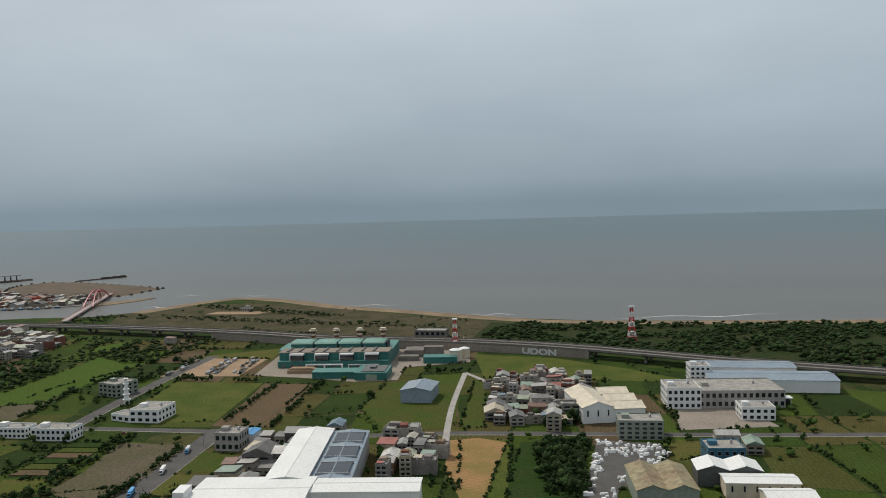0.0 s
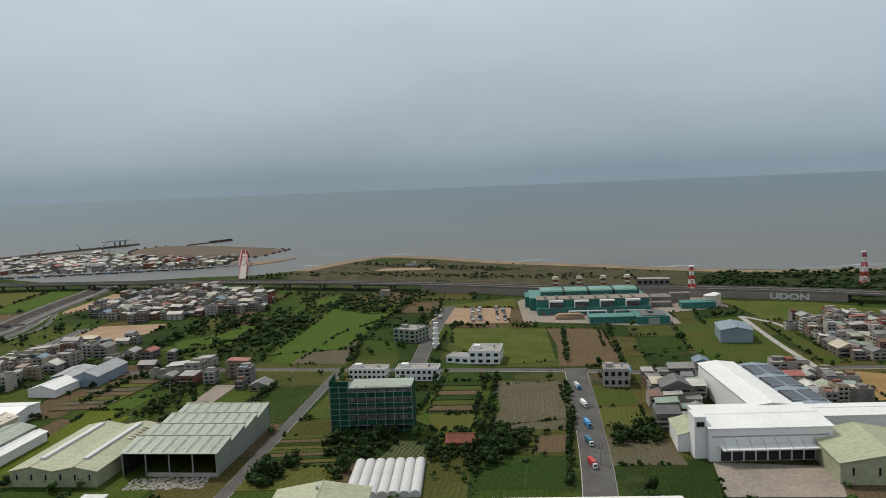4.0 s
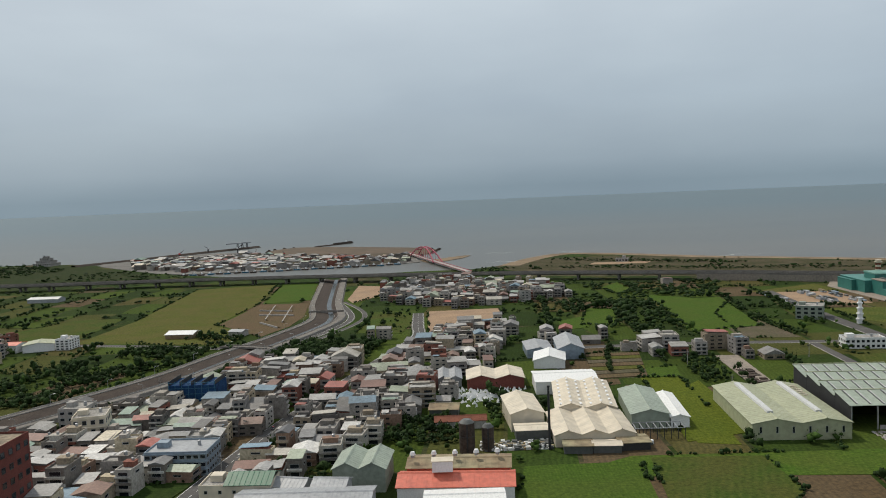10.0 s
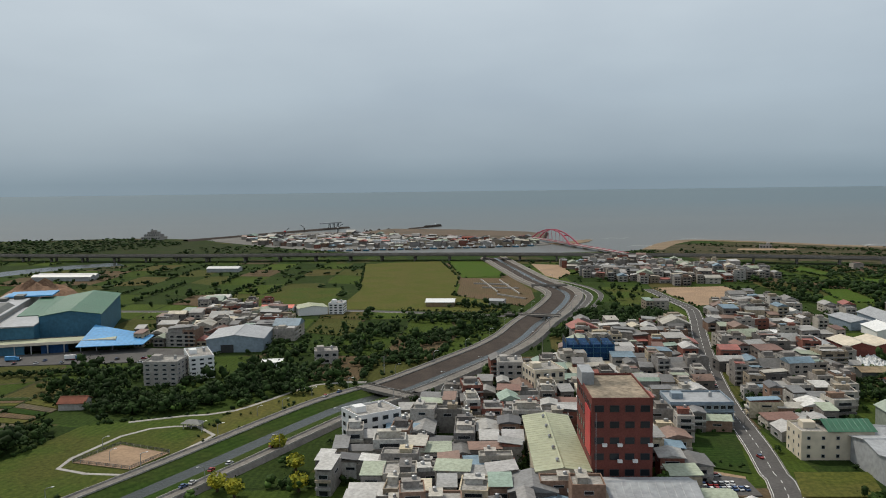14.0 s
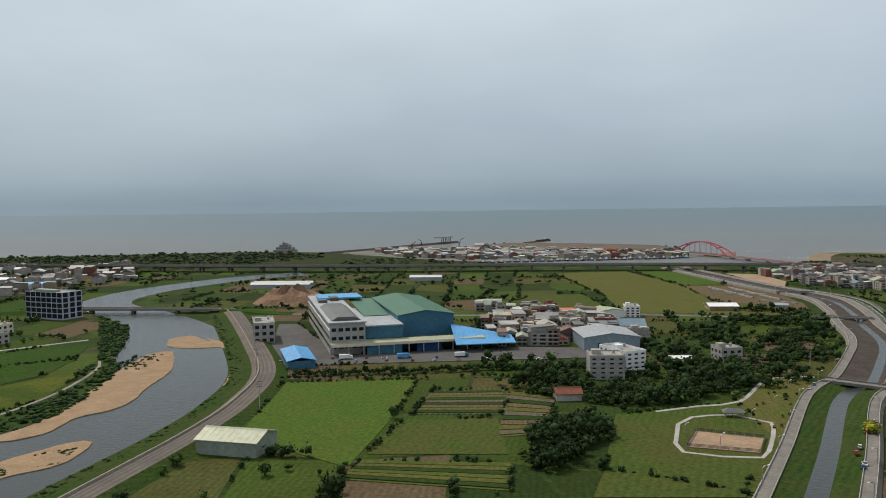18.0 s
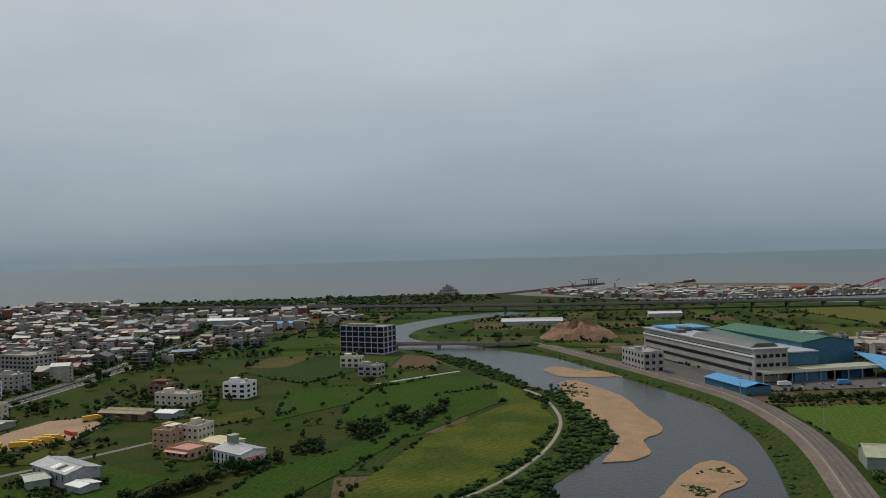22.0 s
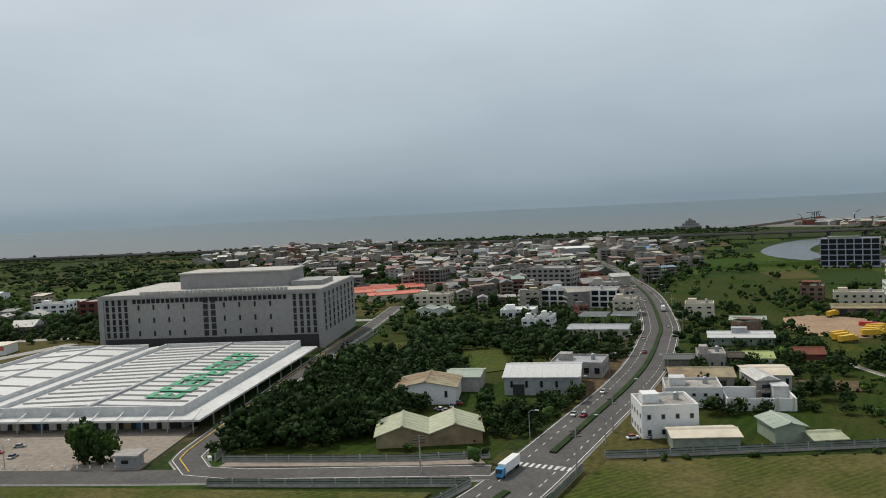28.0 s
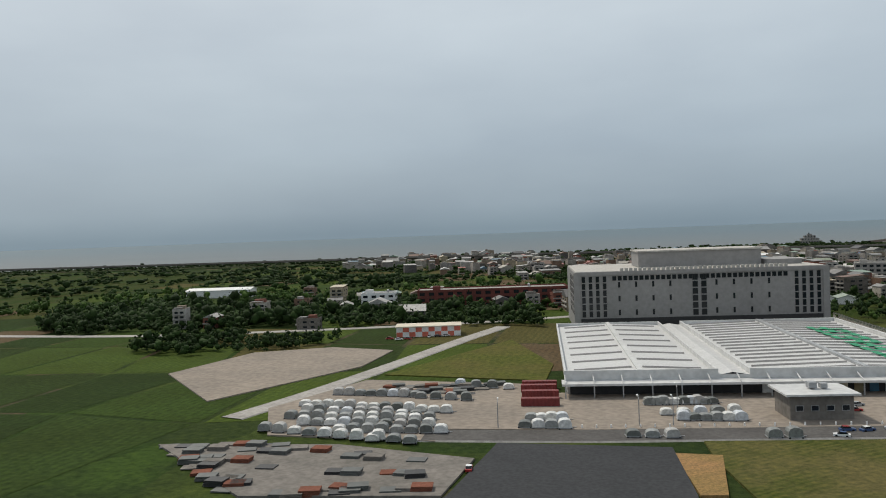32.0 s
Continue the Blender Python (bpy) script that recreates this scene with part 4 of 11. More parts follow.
# river bridge
rb = thing("river_bridge", 0, 0, 0, "long grey concrete road bridge on round piers", "bridge")
RB = [(-885, 453), (-860, 453), (-836, 451), (-811, 449), (-786, 446)]
s = Shape()
ribbon(s, RB, -3.0, 3.0, 2.4, 2.4)
ribbon(s, RB, -3.0, 3.0, 1.5, 1.5)
ribbon(s, RB, -3.02, -3.0, 1.5, 2.4)
ribbon(s, RB, 3.0, 3.02, 2.4, 1.5)
part("deck", s, DARKCONC, rb)
for o in (-3.0, 2.8):
    s = Shape()
    ribbon(s, RB, o, o + 0.2, 2.95, 2.95)
    ribbon(s, RB, o - 0.02, o, 2.3, 2.95)
    ribbon(s, RB, o + 0.2, o + 0.22, 2.95, 2.3)
    part("parapet", s, YARD, rb)
for x, y in RB:
    for o in (-1.6, 1.6):
        part("pier", Shape().tube(x, y + o, -0.3, 1.5, 0.9, n=12), DARKCONC, rb)
for x0, x1, y0, y1, h0, h1 in ((-960, -885, 452, 453, 0.2, 2.3), (-786, -745, 446, 440, 2.3, 0.2)):
    s = Shape()
    s.add([(x0, y0 - 3, h0), (x1, y1 - 3, h1), (x1, y1 + 3, h1), (x0, y0 + 3, h0), (x0, y0 - 6, 0), (x1, y1 - 8, 0), (x1, y1 + 8, 0), (x0, y0 + 6, 0)], [(0, 1, 2, 3), (0, 4, 5, 1), (2, 6, 7, 3)])
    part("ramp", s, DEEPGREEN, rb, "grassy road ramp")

# ---- elevated expressway ----
HW = smooth([(-2200, 860), (-1300, 800), (-1000, 748), (-850, 716), (-710, 696), (-600, 690), (-460, 672), (-312, 640), (-174, 592), (-95, 555), (0, 528), (62, 500), (106, 472), (173, 430), (420, 300), (900, 60)], 14)
hw = thing("expressway_viaduct", 0, 0, 0, "long grey concrete expressway viaduct on piers", "viaduct")
for (ax, ay), (bx, by) in zip(HW, HW[1:]):
    ROADS.append((ax, ay, bx, by, 9.0))


# Shadow on the sides of decks and piers is put into darker concrete
for o0 in (-7.6, 0.6):
    part("deck", swept(HW, [(o0 + 1.2, 4.1), (o0 + 5.8, 4.1), (o0 + 7, 4.7), (o0 + 7, 5.9), (o0 + 6.75, 5.9), (o0 + 6.75, 5.2), (o0 + 0.25, 5.2), (o0 + 0.25, 5.9), (o0, 5.9), (o0, 4.7)]), DARKCONC, hw)
run = 0.0
for (ax, ay), (bx, by) in zip(HW, HW[1:]):
    run += math.hypot(bx - ax, by - ay)
    if run > 26 and -1250 < ax < 420:
        run = 0.0
        t = math.degrees(math.atan2(by - ay, bx - ax))
        part("pier", Shape().box(-0.8, -6.5, 3.2, 0.8, 6.5, 4.1).box(-0.7, -4.6, -0.2, 0.7, -2.6, 3.2).box(-0.7, 2.6, -0.2, 0.7, 4.6, 3.2), DARKCONC, hw, at=pose(ax, ay, 0, 0, 0, t))

# ---- red arch bridge over the harbour mouth ----
ab = thing("arch_bridge", -358.5, 725, 0, "red steel tied-arch bridge with inclined ribs over the harbour mouth", "bridge")
far = Vector((-50, 190, 0))
ux = far.normalized()
ww = Vector((-ux.y, ux.x, 0))
L = far.length


def along(k, o, z):
    return tuple(ux * k + ww * o + Vector((0, 0, z)))


s = Shape()
c = [along(-30, -3.0, 1.2), along(L + 25, -3.0, 1.2), along(L + 25, 3.0, 1.2), along(-30, 3.0, 1.2)]
s.add(c + [(x, y, z + 1.0) for x, y, z in c], [(0, 3, 2, 1), (4, 5, 6, 7), (0, 1, 5, 4), (1, 2, 6, 5), (2, 3, 7, 6), (3, 0, 4, 7)])
part("deck", s, CONCRETE, ab)
A0, A1, RISE = 75.0, 176.0, 12.2
for side in (-1, 1):
    pts = []
    for i in range(21):
        k = i / 20
        pts.append(along(A0 + (A1 - A0) * k, side * (4.6 - 2.6 * math.sin(math.pi * k)), 2.0 + RISE * 4 * k * (1 - k)))
    s = Shape()
    for p, q in zip(pts, pts[1:]):
        s.beam(p, q, 0.5)
    part("arch_rib", s, ARCHRED, ab)
    for i in range(2, 19, 2):
        part("hanger", Shape().beam(pts[i], along(A0 + (A1 - A0) * i / 20, side * 2.9, 2.2), 0.09), ARCHRED, ab)
    s = Shape().beam(along(-30, side * 3.0, 2.5), along(L + 25, side * 3.0, 2.5), 0.2)
    part("parapet", s, ARCHRED, ab)
for i in range(4, 17, 3):
    k = i / 20
    z = 2.0 + RISE * 4 * k * (1 - k)
    o = 4.6 - 2.6 * math.sin(math.pi * k)
    part("cross_brace", Shape().beam(along(A0 + (A1 - A0) * k, -o, z), along(A0 + (A1 - A0) * k, o, z), 0.45), ARCHRED, ab)
for k in (-20, 20, 50, 75, 176):
    part("pier", Shape().box(-1.2, -2.6, -0.5, 1.2, 2.6, 1.4), CONCRETE, ab, at=Matrix.Translation(along(k, 0, 0)) @ pose(0, 0, 0, 0, 0, math.degrees(math.atan2(ux.y, ux.x))))


# ---- fields ----
def field(kind, label, material, *pts, z=0.06):
    return sheet(kind, list(pts), material, z + 0.0025 * len(FIELDS), label)


field("meadow", "bright green meadow with darker tufts", GRASS, (-151.3, 431.3), (-113.9, 436.1), (-113.4, 348.8), (-141.4, 351.0))
field("ploughed_field", "reddish brown ploughed field", BROWN, (-111.0, 435.8), (-82.3, 429.9), (-86.1, 346.7), (-109.5, 348.5))
field("fallow_field", "grey-brown fallow field", GREYSOIL, (-144.0, 327.8), (-114.2, 320.8), (-117.8, 261.2), (-141.0, 264.6))
field("crop_field", "dark green crop field", DARKGREEN, (-163.7, 329.2), (-146.5, 328.0), (-152.0, 284.3), (-168.9, 285.2))
field("crop_field", "brown and green crop field", OLIVE, (-167.8, 282.6), (-151.6, 283.0), (-151.8, 266.8), (-166.3, 264.7))
field("crop_field", "green crop field", GRASS, (-106.7, 312.4), (-90.8, 308.4), (-91.6, 286.7), (-107.1, 288.9))
field("crop_field", "pale green crop field", OLIVE, (-106.8, 285.6), (-91.7, 284.8), (-94.6, 264.0), (-109.9, 264.7))
field("gravel_lot", "grey bare gravel lot", GREYSOIL, (-111.6, 252.5), (-91.0, 249.6), (-90.6, 226.7), (-111.8, 228.3))
field("rice_field", "dark green rice field", DARKGREEN, (-136.0, 235.7), (-122.7, 237.5), (-125.6, 210.5), (-138.6, 211.5))
field("rice_field", "dark green rice field", DARKGREEN, (-150.6, 227.5), (-136.9, 234.3), (-138.9, 211.5), (-153.9, 212.6))
field("fallow_field", "small brown field", BROWN, (-131.3, 256.3), (-121.0, 256.5), (-122.7, 240.5), (-133.9, 240.4))
field("rough_field", "dry yellow-green rough field", YELLOW, (-3.6, 321.3), (17.3, 321.5), (10.9, 246.9), (-4.0, 240.9))
field("bare_field", "orange bare earth field with weeds", ORANGE, (-7.7, 321.7), (3.9, 324.4), (15.1, 317.1), (10.0, 290.2), (4.5, 253.9), (-2.3, 251.0), (-4.6, 262.5), (-9.1, 287.6))
field("meadow", "dense green scrub meadow", DARKGREEN, (20.5, 317.2), (45.6, 317.9), (37.0, 241.0), (8.8, 241.3))
field("meadow", "green meadow strip", GRASS, (3.6, 429.5), (9.5, 428.9), (6.8, 339.6), (-3.6, 338.6))
field("meadow", "bright green meadow", GRASS, (-43.2, 428.7), (-2.5, 436.0), (-6.5, 338.8), (-35.4, 339.2), (-50.8, 374.3))
field("meadow", "yellowish grass beside the expressway", YELLOW, (4.6, 507.8), (55.7, 487.5), (90.1, 453.5), (119.6, 415.7), (9.3, 437.7))
field("concrete_yard", "pale concrete factory yard", YARD, (94.2, 367.0), (124.0, 361.2), (128.1, 332.1), (86.2, 330.0))
field("storage_yard", "grey yard strewn with white bundles", ASPHALT, (50.8, 318.5), (73.6, 312.4), (74.7, 297.0), (48.3, 260.4), (37.0, 219.4), (26.2, 219.7), (36.0, 255.4))
field("works_yard", "dark asphalt works yard", NEWASPHALT, (-5.0, 212.8), (10.3, 234.0), (27.6, 235.7), (47.4, 232.7), (120, 190), (60, 180))
field("fallow_field", "brown fallow field", OLIVE, (78.6, 317.2), (103.7, 310.7), (96.5, 299.2), (74.7, 290.9))
field("gravel_lot", "large gravel vehicle yard", BARE, (-177.7, 459.2), (-167.7, 513.8), (-126.3, 507.2), (-130.7, 455.7))
field("meadow", "olive grass field", OLIVE, (-178.8, 518.3), (-122.2, 545.8), (-123.8, 506.7), (-164.0, 513.0))
field("meadow", "yellow-green grass field", YELLOW, (-162.8, 444.6), (-111.7, 435.4), (-114.0, 358.7), (-138.3, 356.7), (-162.0, 402.6))
field("ploughed_field", "brown ploughed field", BROWN, (-107.0, 431.4), (-84.5, 427.4), (-92.0, 347.0), (-113.7, 350.0))
field("rice_field", "long green rice field", RICE, (-248.3, 375.5), (-242.7, 525.1), (-201.7, 487.7), (-225.4, 439.4), (-235.8, 370.3))
field("ploughed_field", "striped ploughed field", GREYSOIL, (-230.9, 420.7), (-211.4, 417.5), (-210.7, 366.8), (-237.5, 370.5))
field("rice_field", "green rice field", RICE, (-301.8, 422.0), (-289.1, 477.9), (-274.5, 471.6), (-282.6, 419.0))
field("rice_field", "green rice field", RICE, (-263.5, 567.9), (-245.0, 596.1), (-243.8, 555.9), (-255.7, 534.6))
field("bare_field", "pale brown levelled building plot", BARE, (-383.5, 490), (-340, 492), (-339.5, 468), (-351, 430), (-382, 418))
field("bare_field", "reddish brown terraced earthworks", BROWN, (-498, 552), (-465, 549), (-458.5, 490), (-461, 455), (-471, 424), (-486, 445), (-505, 470))
field("rice_field", "broad olive-green rice field", OLIVE, (-569.2, 425.6), (-563.4, 497.8), (-572.8, 656.6), (-511, 672), (-500, 554), (-507, 470), (-488, 444), (-480, 420), (-490, 406), (-512, 412), (-540, 420))
field("rice_field", "bright green rice field", RICE, (-506, 672), (-477, 670), (-466, 565), (-498, 555))
field("lawn", "park lawn beside the canal bend", GRASS, (-417, 496), (-390, 497), (-392, 446), (-396, 418), (-421, 424), (-417, 460))
field("bare_lot", "pale bare ground beside the canal road", BARE, (-440, 640), (-418, 628), (-420, 570), (-434, 540), (-440, 560))
field("rice_field", "green rice field", GRASS, (-638.2, 442.4), (-607.0, 510.2), (-575.5, 512.3), (-572.5, 426.4))
field("rice_field", "yellow-green rice strip", LIMEFIELD, (-300.8, 302.7), (-286.3, 301.0), (-289.5, 257.5), (-301.6, 258.8))
field("rice_field", "yellow-green rice strip", LIMEFIELD, (-301.8, 255.2), (-289.8, 253.9), (-292.5, 221.2), (-303.7, 224.1))
field("crop_field", "brown and green vegetable field", BEDS, (-314.5, 346.8), (-293.3, 353.9), (-299.3, 302.5), (-315.3, 302.7))
field("crop_field", "green vegetable field", RICE, (-297.2, 317.9), (-282.1, 319.7), (-285.0, 302.5), (-299.3, 302.5))
field("meadow", "rough green meadow", BRIGHTFIELD, (-346.2, 201.8), (-324.6, 215.5), (-275.7, 213.5), (-241.9, 212.9), (-223.5, 206.9), (-225.2, 191.0))
field("crop_field", "green crop field", GRASS, (-208.4, 328.1), (-181.5, 324.7), (-195.1, 282.5), (-214.0, 283.1))
field("crop_field", "mixed green and brown plots", BEDS, (-215.6, 263.5), (-184.7, 263.4), (-190.5, 235.8), (-218.9, 234.4))
field("crop_field", "green plots", OLIVE, (-219.1, 233.4), (-190.2, 234.1), (-194.0, 216.3), (-220.9, 216.1))
field("crop_field", "green plots with a path", GRASS, (-220.7, 208.7), (-196.7, 209.4), (-200.8, 188.9), (-222.4, 190.8))
field("vegetable_plot", "vegetable beds in rows", BEDS, (-176.5, 256.0), (-162.4, 251.3), (-168.4, 219.4), (-186.7, 220.2))
field("fallow_field", "brown fallow field", GREYSOIL, (-136.7, 321.0), (-117.2, 324.6), (-118.6, 273.7), (-145.6, 268.1))
field("rice_field", "bright green rice field", RICE, (-353.9, 210.8), (-323.3, 211.1), (-325.8, 178.0), (-359.0, 181.9))
field("rice_field", "green rice field", GRASS, (-319.8, 213.4), (-290.5, 211.5), (-290.0, 188.3), (-297.4, 174.6), (-323.9, 177.8))
field("rice_field", "yellow-green rice field", LIMEFIELD, (-302.0, 270.1), (-281.0, 295.1), (-281.9, 259.1), (-287.2, 231.6), (-306.1, 225.3))
field("rice_field", "green rice field", RICE, (-311.5, 435.3), (-286.2, 458.3), (-299.7, 413.5), (-315.1, 409.1))
field("rice_field", "green rice field", RICE, (-243.9, 491.7), (-201.5, 503.3), (-216.3, 398.6), (-252.3, 391.9))
field("rice_field", "bright green grass field", BRIGHTFIELD, (-718.3, 270.0), (-673.1, 272.4), (-678.3, 227.1), (-686.7, 182.4), (-717.8, 207.1))
field("vegetable_plot", "green and brown vegetable plots", BEDS, (-668.2, 255.8), (-645.4, 256.0), (-646.6, 225.5), (-673.5, 226.9))
field("vegetable_plot", "terraced pale plots", OLIVE, (-644.1, 254.4), (-630.4, 244.1), (-641.0, 206.0), (-651.3, 204.0))
field("meadow", "rough green plots", GRASS, (-677.9, 221.2), (-649.9, 222.7), (-649.6, 190.2), (-683.1, 191.7))
field("meadow", "yellow-green plots", YELLOW, (-684.0, 187.5), (-649.5, 184.0), (-651.6, 166.0), (-687.6, 174.3))
field("lawn", "mown park lawn", GRASS, (-616.9, 224.0), (-585.8, 234.2), (-561.2, 243.9), (-575.0, 208.0), (-601.1, 162.5), (-629.1, 179.2))
field("lawn", "dry park grass beside the promenade", OLIVE, (-578.8, 237.9), (-554.4, 268.7), (-545.1, 258.1), (-583.2, 193.9))
field("meadow", "green wasteland", GRASS, (-626.4, 186.3), (-596.8, 177.9), (-604.7, 160.4), (-635.0, 161.6))
field("meadow", "bright meadow within the river bend", BRIGHTRANK, (-844.5, 176.1), (-829.0, 234.2), (-804.4, 283.6), (-793.2, 293.7), (-789.8, 252.2), (-799.8, 209.6), (-816.6, 180.3), (-828.2, 172.4), z=0.07)
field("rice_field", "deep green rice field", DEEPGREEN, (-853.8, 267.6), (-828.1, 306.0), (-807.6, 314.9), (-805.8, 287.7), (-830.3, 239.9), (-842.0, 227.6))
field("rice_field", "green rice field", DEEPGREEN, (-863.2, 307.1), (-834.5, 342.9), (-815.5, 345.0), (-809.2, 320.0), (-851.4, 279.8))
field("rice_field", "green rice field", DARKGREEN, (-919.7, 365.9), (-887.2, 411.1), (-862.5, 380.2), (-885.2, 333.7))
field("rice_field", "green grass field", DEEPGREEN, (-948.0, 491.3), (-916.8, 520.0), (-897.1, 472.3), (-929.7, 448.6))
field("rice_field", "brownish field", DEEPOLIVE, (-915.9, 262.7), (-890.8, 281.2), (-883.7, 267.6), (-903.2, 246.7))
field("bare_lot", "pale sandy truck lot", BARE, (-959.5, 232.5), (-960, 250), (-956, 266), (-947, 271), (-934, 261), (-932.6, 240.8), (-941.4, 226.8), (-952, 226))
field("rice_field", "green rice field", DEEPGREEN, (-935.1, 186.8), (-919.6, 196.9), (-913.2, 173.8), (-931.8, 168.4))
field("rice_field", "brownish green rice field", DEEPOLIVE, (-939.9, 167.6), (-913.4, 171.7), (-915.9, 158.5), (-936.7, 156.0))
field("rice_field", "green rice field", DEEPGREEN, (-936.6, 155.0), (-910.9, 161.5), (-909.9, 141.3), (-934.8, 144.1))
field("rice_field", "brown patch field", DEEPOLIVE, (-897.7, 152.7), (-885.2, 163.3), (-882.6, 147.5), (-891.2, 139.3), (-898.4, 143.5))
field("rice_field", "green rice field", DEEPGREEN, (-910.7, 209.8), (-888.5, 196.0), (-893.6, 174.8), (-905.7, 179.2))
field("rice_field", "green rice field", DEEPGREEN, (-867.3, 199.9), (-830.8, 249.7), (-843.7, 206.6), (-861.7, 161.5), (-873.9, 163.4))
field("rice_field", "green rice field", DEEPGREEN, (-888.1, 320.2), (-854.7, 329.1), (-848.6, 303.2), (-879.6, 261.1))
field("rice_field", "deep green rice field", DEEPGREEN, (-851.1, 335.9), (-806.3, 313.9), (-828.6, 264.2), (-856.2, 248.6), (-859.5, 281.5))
field("lawn", "small lawn in a clearing of the wood", GRASS, (-1085, 238), (-1070, 241), (-1066.2, 217.5), (-1078, 212.7))
field("lawn", "small lawn beside the avenue houses", GRASS, (-1054.5, 224), (-1043, 225.8), (-1039.2, 197.2), (-1049, 191.8))
field("rice_field", "olive field", DEEPOLIVE, (-967.9, 237.4), (-953.5, 230.1), (-951.9, 195.0), (-959.0, 196.3))
field("rice_field", "olive field", DEEPOLIVE, (-933.6, 232.7), (-918.5, 232.7), (-929.2, 210.7), (-944.9, 207.9))
BEDCOUNT = []


def strips(a, b, c, d, n, mats):
    """Narrow beds side by side between the edges a-b and d-c."""
    for i in range(n):
        k0, k1 = (i + 0.06) / n, (i + 0.9) / n
        pts = [(a[0] + (d[0] - a[0]) * k, a[1] + (d[1] - a[1]) * k) for k in (k0, k1)] + [(b[0] + (c[0] - b[0]) * k, b[1] + (c[1] - b[1]) * k) for k in (k1, k0)]
        BEDCOUNT.append(i)
        sheet("garden_bed", pts, mats[i % len(mats)], 0.34 + 0.003 * len(BEDCOUNT), "narrow garden bed of crops and soil", solid=True)


strips((-667.6, 254.2), (-646.2, 254.5), (-646.5, 226.7), (-672.7, 228.0), 9, (DARKGREEN, BROWN, OLIVE, DARKGREEN, GREYSOIL))
strips((-644.6, 252.9), (-630.3, 244.8), (-640.2, 207.0), (-650.9, 205.0), 10, (OLIVE, GREYSOIL, DARKGREEN, BROWN))
strips((-683.9, 186.3), (-649.5, 183.2), (-651.6, 166.7), (-687.1, 174.9), 6, (YELLOW, OLIVE, DARKGREEN))
strips((-313.2, 348.5), (-290.0, 347.7), (-297.3, 303.4), (-317.9, 302.3), 7, (BROWN, OLIVE, GREYSOIL))
strips((-216.0, 262.2), (-185.1, 262.1), (-190.4, 236.8), (-218.6, 235.4), 8, (GRASS, BROWN, DARKGREEN, OLIVE))
strips((-939.8, 166.8), (-913.7, 170.9), (-916.1, 159.3), (-936.5, 156.7), 5, (DEEPOLIVE, DEEPGREEN, BROWN))
strips((-163.6, 327.5), (-146.4, 326.3), (-152.1, 285.6), (-168.6, 286.5), 6, (DARKGREEN, GRASS, BROWN))
field("airfield_grass", "mown yellow-green airfield grass", MOWN, (-1150, 20), (-1156, 107), (-1155.6, 116.6), (-1110, 116.6), (-1090.6, 115.4), (-1047.9, 113), (-1056, 94), (-1090, 20), z=0.1)
field("airfield_grass", "mown yellow-green airfield grass", MOWN, (-1071, 20), (-1038, 93), (-1030.5, 109), (-1022.5, 126), (-940, 131), (-930, 20), z=0.1)
field("apron", "dark new asphalt apron", NEWASPHALT, (-1184.7, 116.5), (-1160.5, 113.4), (-1161.2, 93.3), (-1168, 40), (-1215, 40), (-1189.8, 93.5), z=0.14)
field("bare_strip", "orange bare soil strip", ORANGE, (-1160.9, 110.6), (-1154.7, 109.4), (-1157.8, 93.3), (-1160.9, 93.3), z=0.13)
field("cargo_yard", "pale concrete cargo yard", YARD, (-1221, 123), (-1227, 142), (-1214, 168.5), (-1180, 161), (-1175, 163), (-1176, 152), (-1098, 150), (-1097, 124.6), (-1170, 124.0), (-1193, 125.6), (-1194, 118.4), z=0.02)
field("storage_yard", "grey storage yard", DARKCONC, (-1236.3, 117.6), (-1208.1, 116.7), (-1187.5, 108.9), (-1190.5, 93.5), (-1215.1, 93.6), z=0.09)
field("meadow", "dry meadow beside the warehouse", OLIVE, (-1211.4, 174.1), (-1184.5, 224.9), (-1174.4, 183.4), (-1176.6, 164.1), z=0.07)
field("bare_field", "pale bare ground with puddles", YARD, (-1263.3, 180.1), (-1253.2, 211.0), (-1233.2, 217.6), (-1215.3, 209.9), (-1218.7, 185.4), (-1241.3, 148.9), z=0.07)
field("parking_lot", "asphalt lot with parked cars", ASPHALT, (-461.8, 181.0), (-450.5, 175.2), (-450.7, 165.6), (-464.2, 166.2), z=0.1)
field("grass_plot", "overgrown green plot", DARKGREEN, (-457.1, 207.6), (-440.3, 209.0), (-447.9, 178.5), (-462.1, 186.6), z=0.1)
field("grass_plot", "flooded green plot", OLIVE, (-438.2, 178.8), (-421.3, 177.9), (-425.7, 163.8), (-442.8, 164.6), z=0.1)
field("factory_yard", "grey yard with parked lorries", ASPHALT, (-735, 330), (-722, 296), (-690, 300), (-610, 305), (-600, 325), (-640, 330), (-705, 316), (-735, 400), (-745, 400), z=0.1)
field("factory_yard", "grey concrete loading yard", YARD, (-83.4, 227.6), (-51.1, 221.5), (-57.6, 200.5), (-87.5, 202.6), z=0.1)
field("plant_yard", "pale gravel around the power plant", YARD, (-122, 456), (-121, 530), (-108.4, 552), (2, 536), (2, 482), (-36, 470), (-38, 436), (-62, 434), (-90, 446), z=0.08)


sheet("dune_ground", [(-325, 752), (-262, 815), (-180, 806), (-60, 708), (40, 640), (102, 618), (90, 590), (0, 552), (-100, 585), (-300, 662)], DUNE, 0.03, "brownish dune grass behind the beach", "dune", solid=True)
# Sheets over the plain, coloured darker to stand for shade on it
sheet("rough_meadow", [(-1012, 134), (-940, 130), (-860, 150), (-846, 300), (-880, 400), (-982, 405), (-983, 345), (-991, 265), (-1003, 202)], SHADEDMEADOW, 0.03, "rank green meadow beside the avenue, coloured darker for shade", "meadow", solid=True)
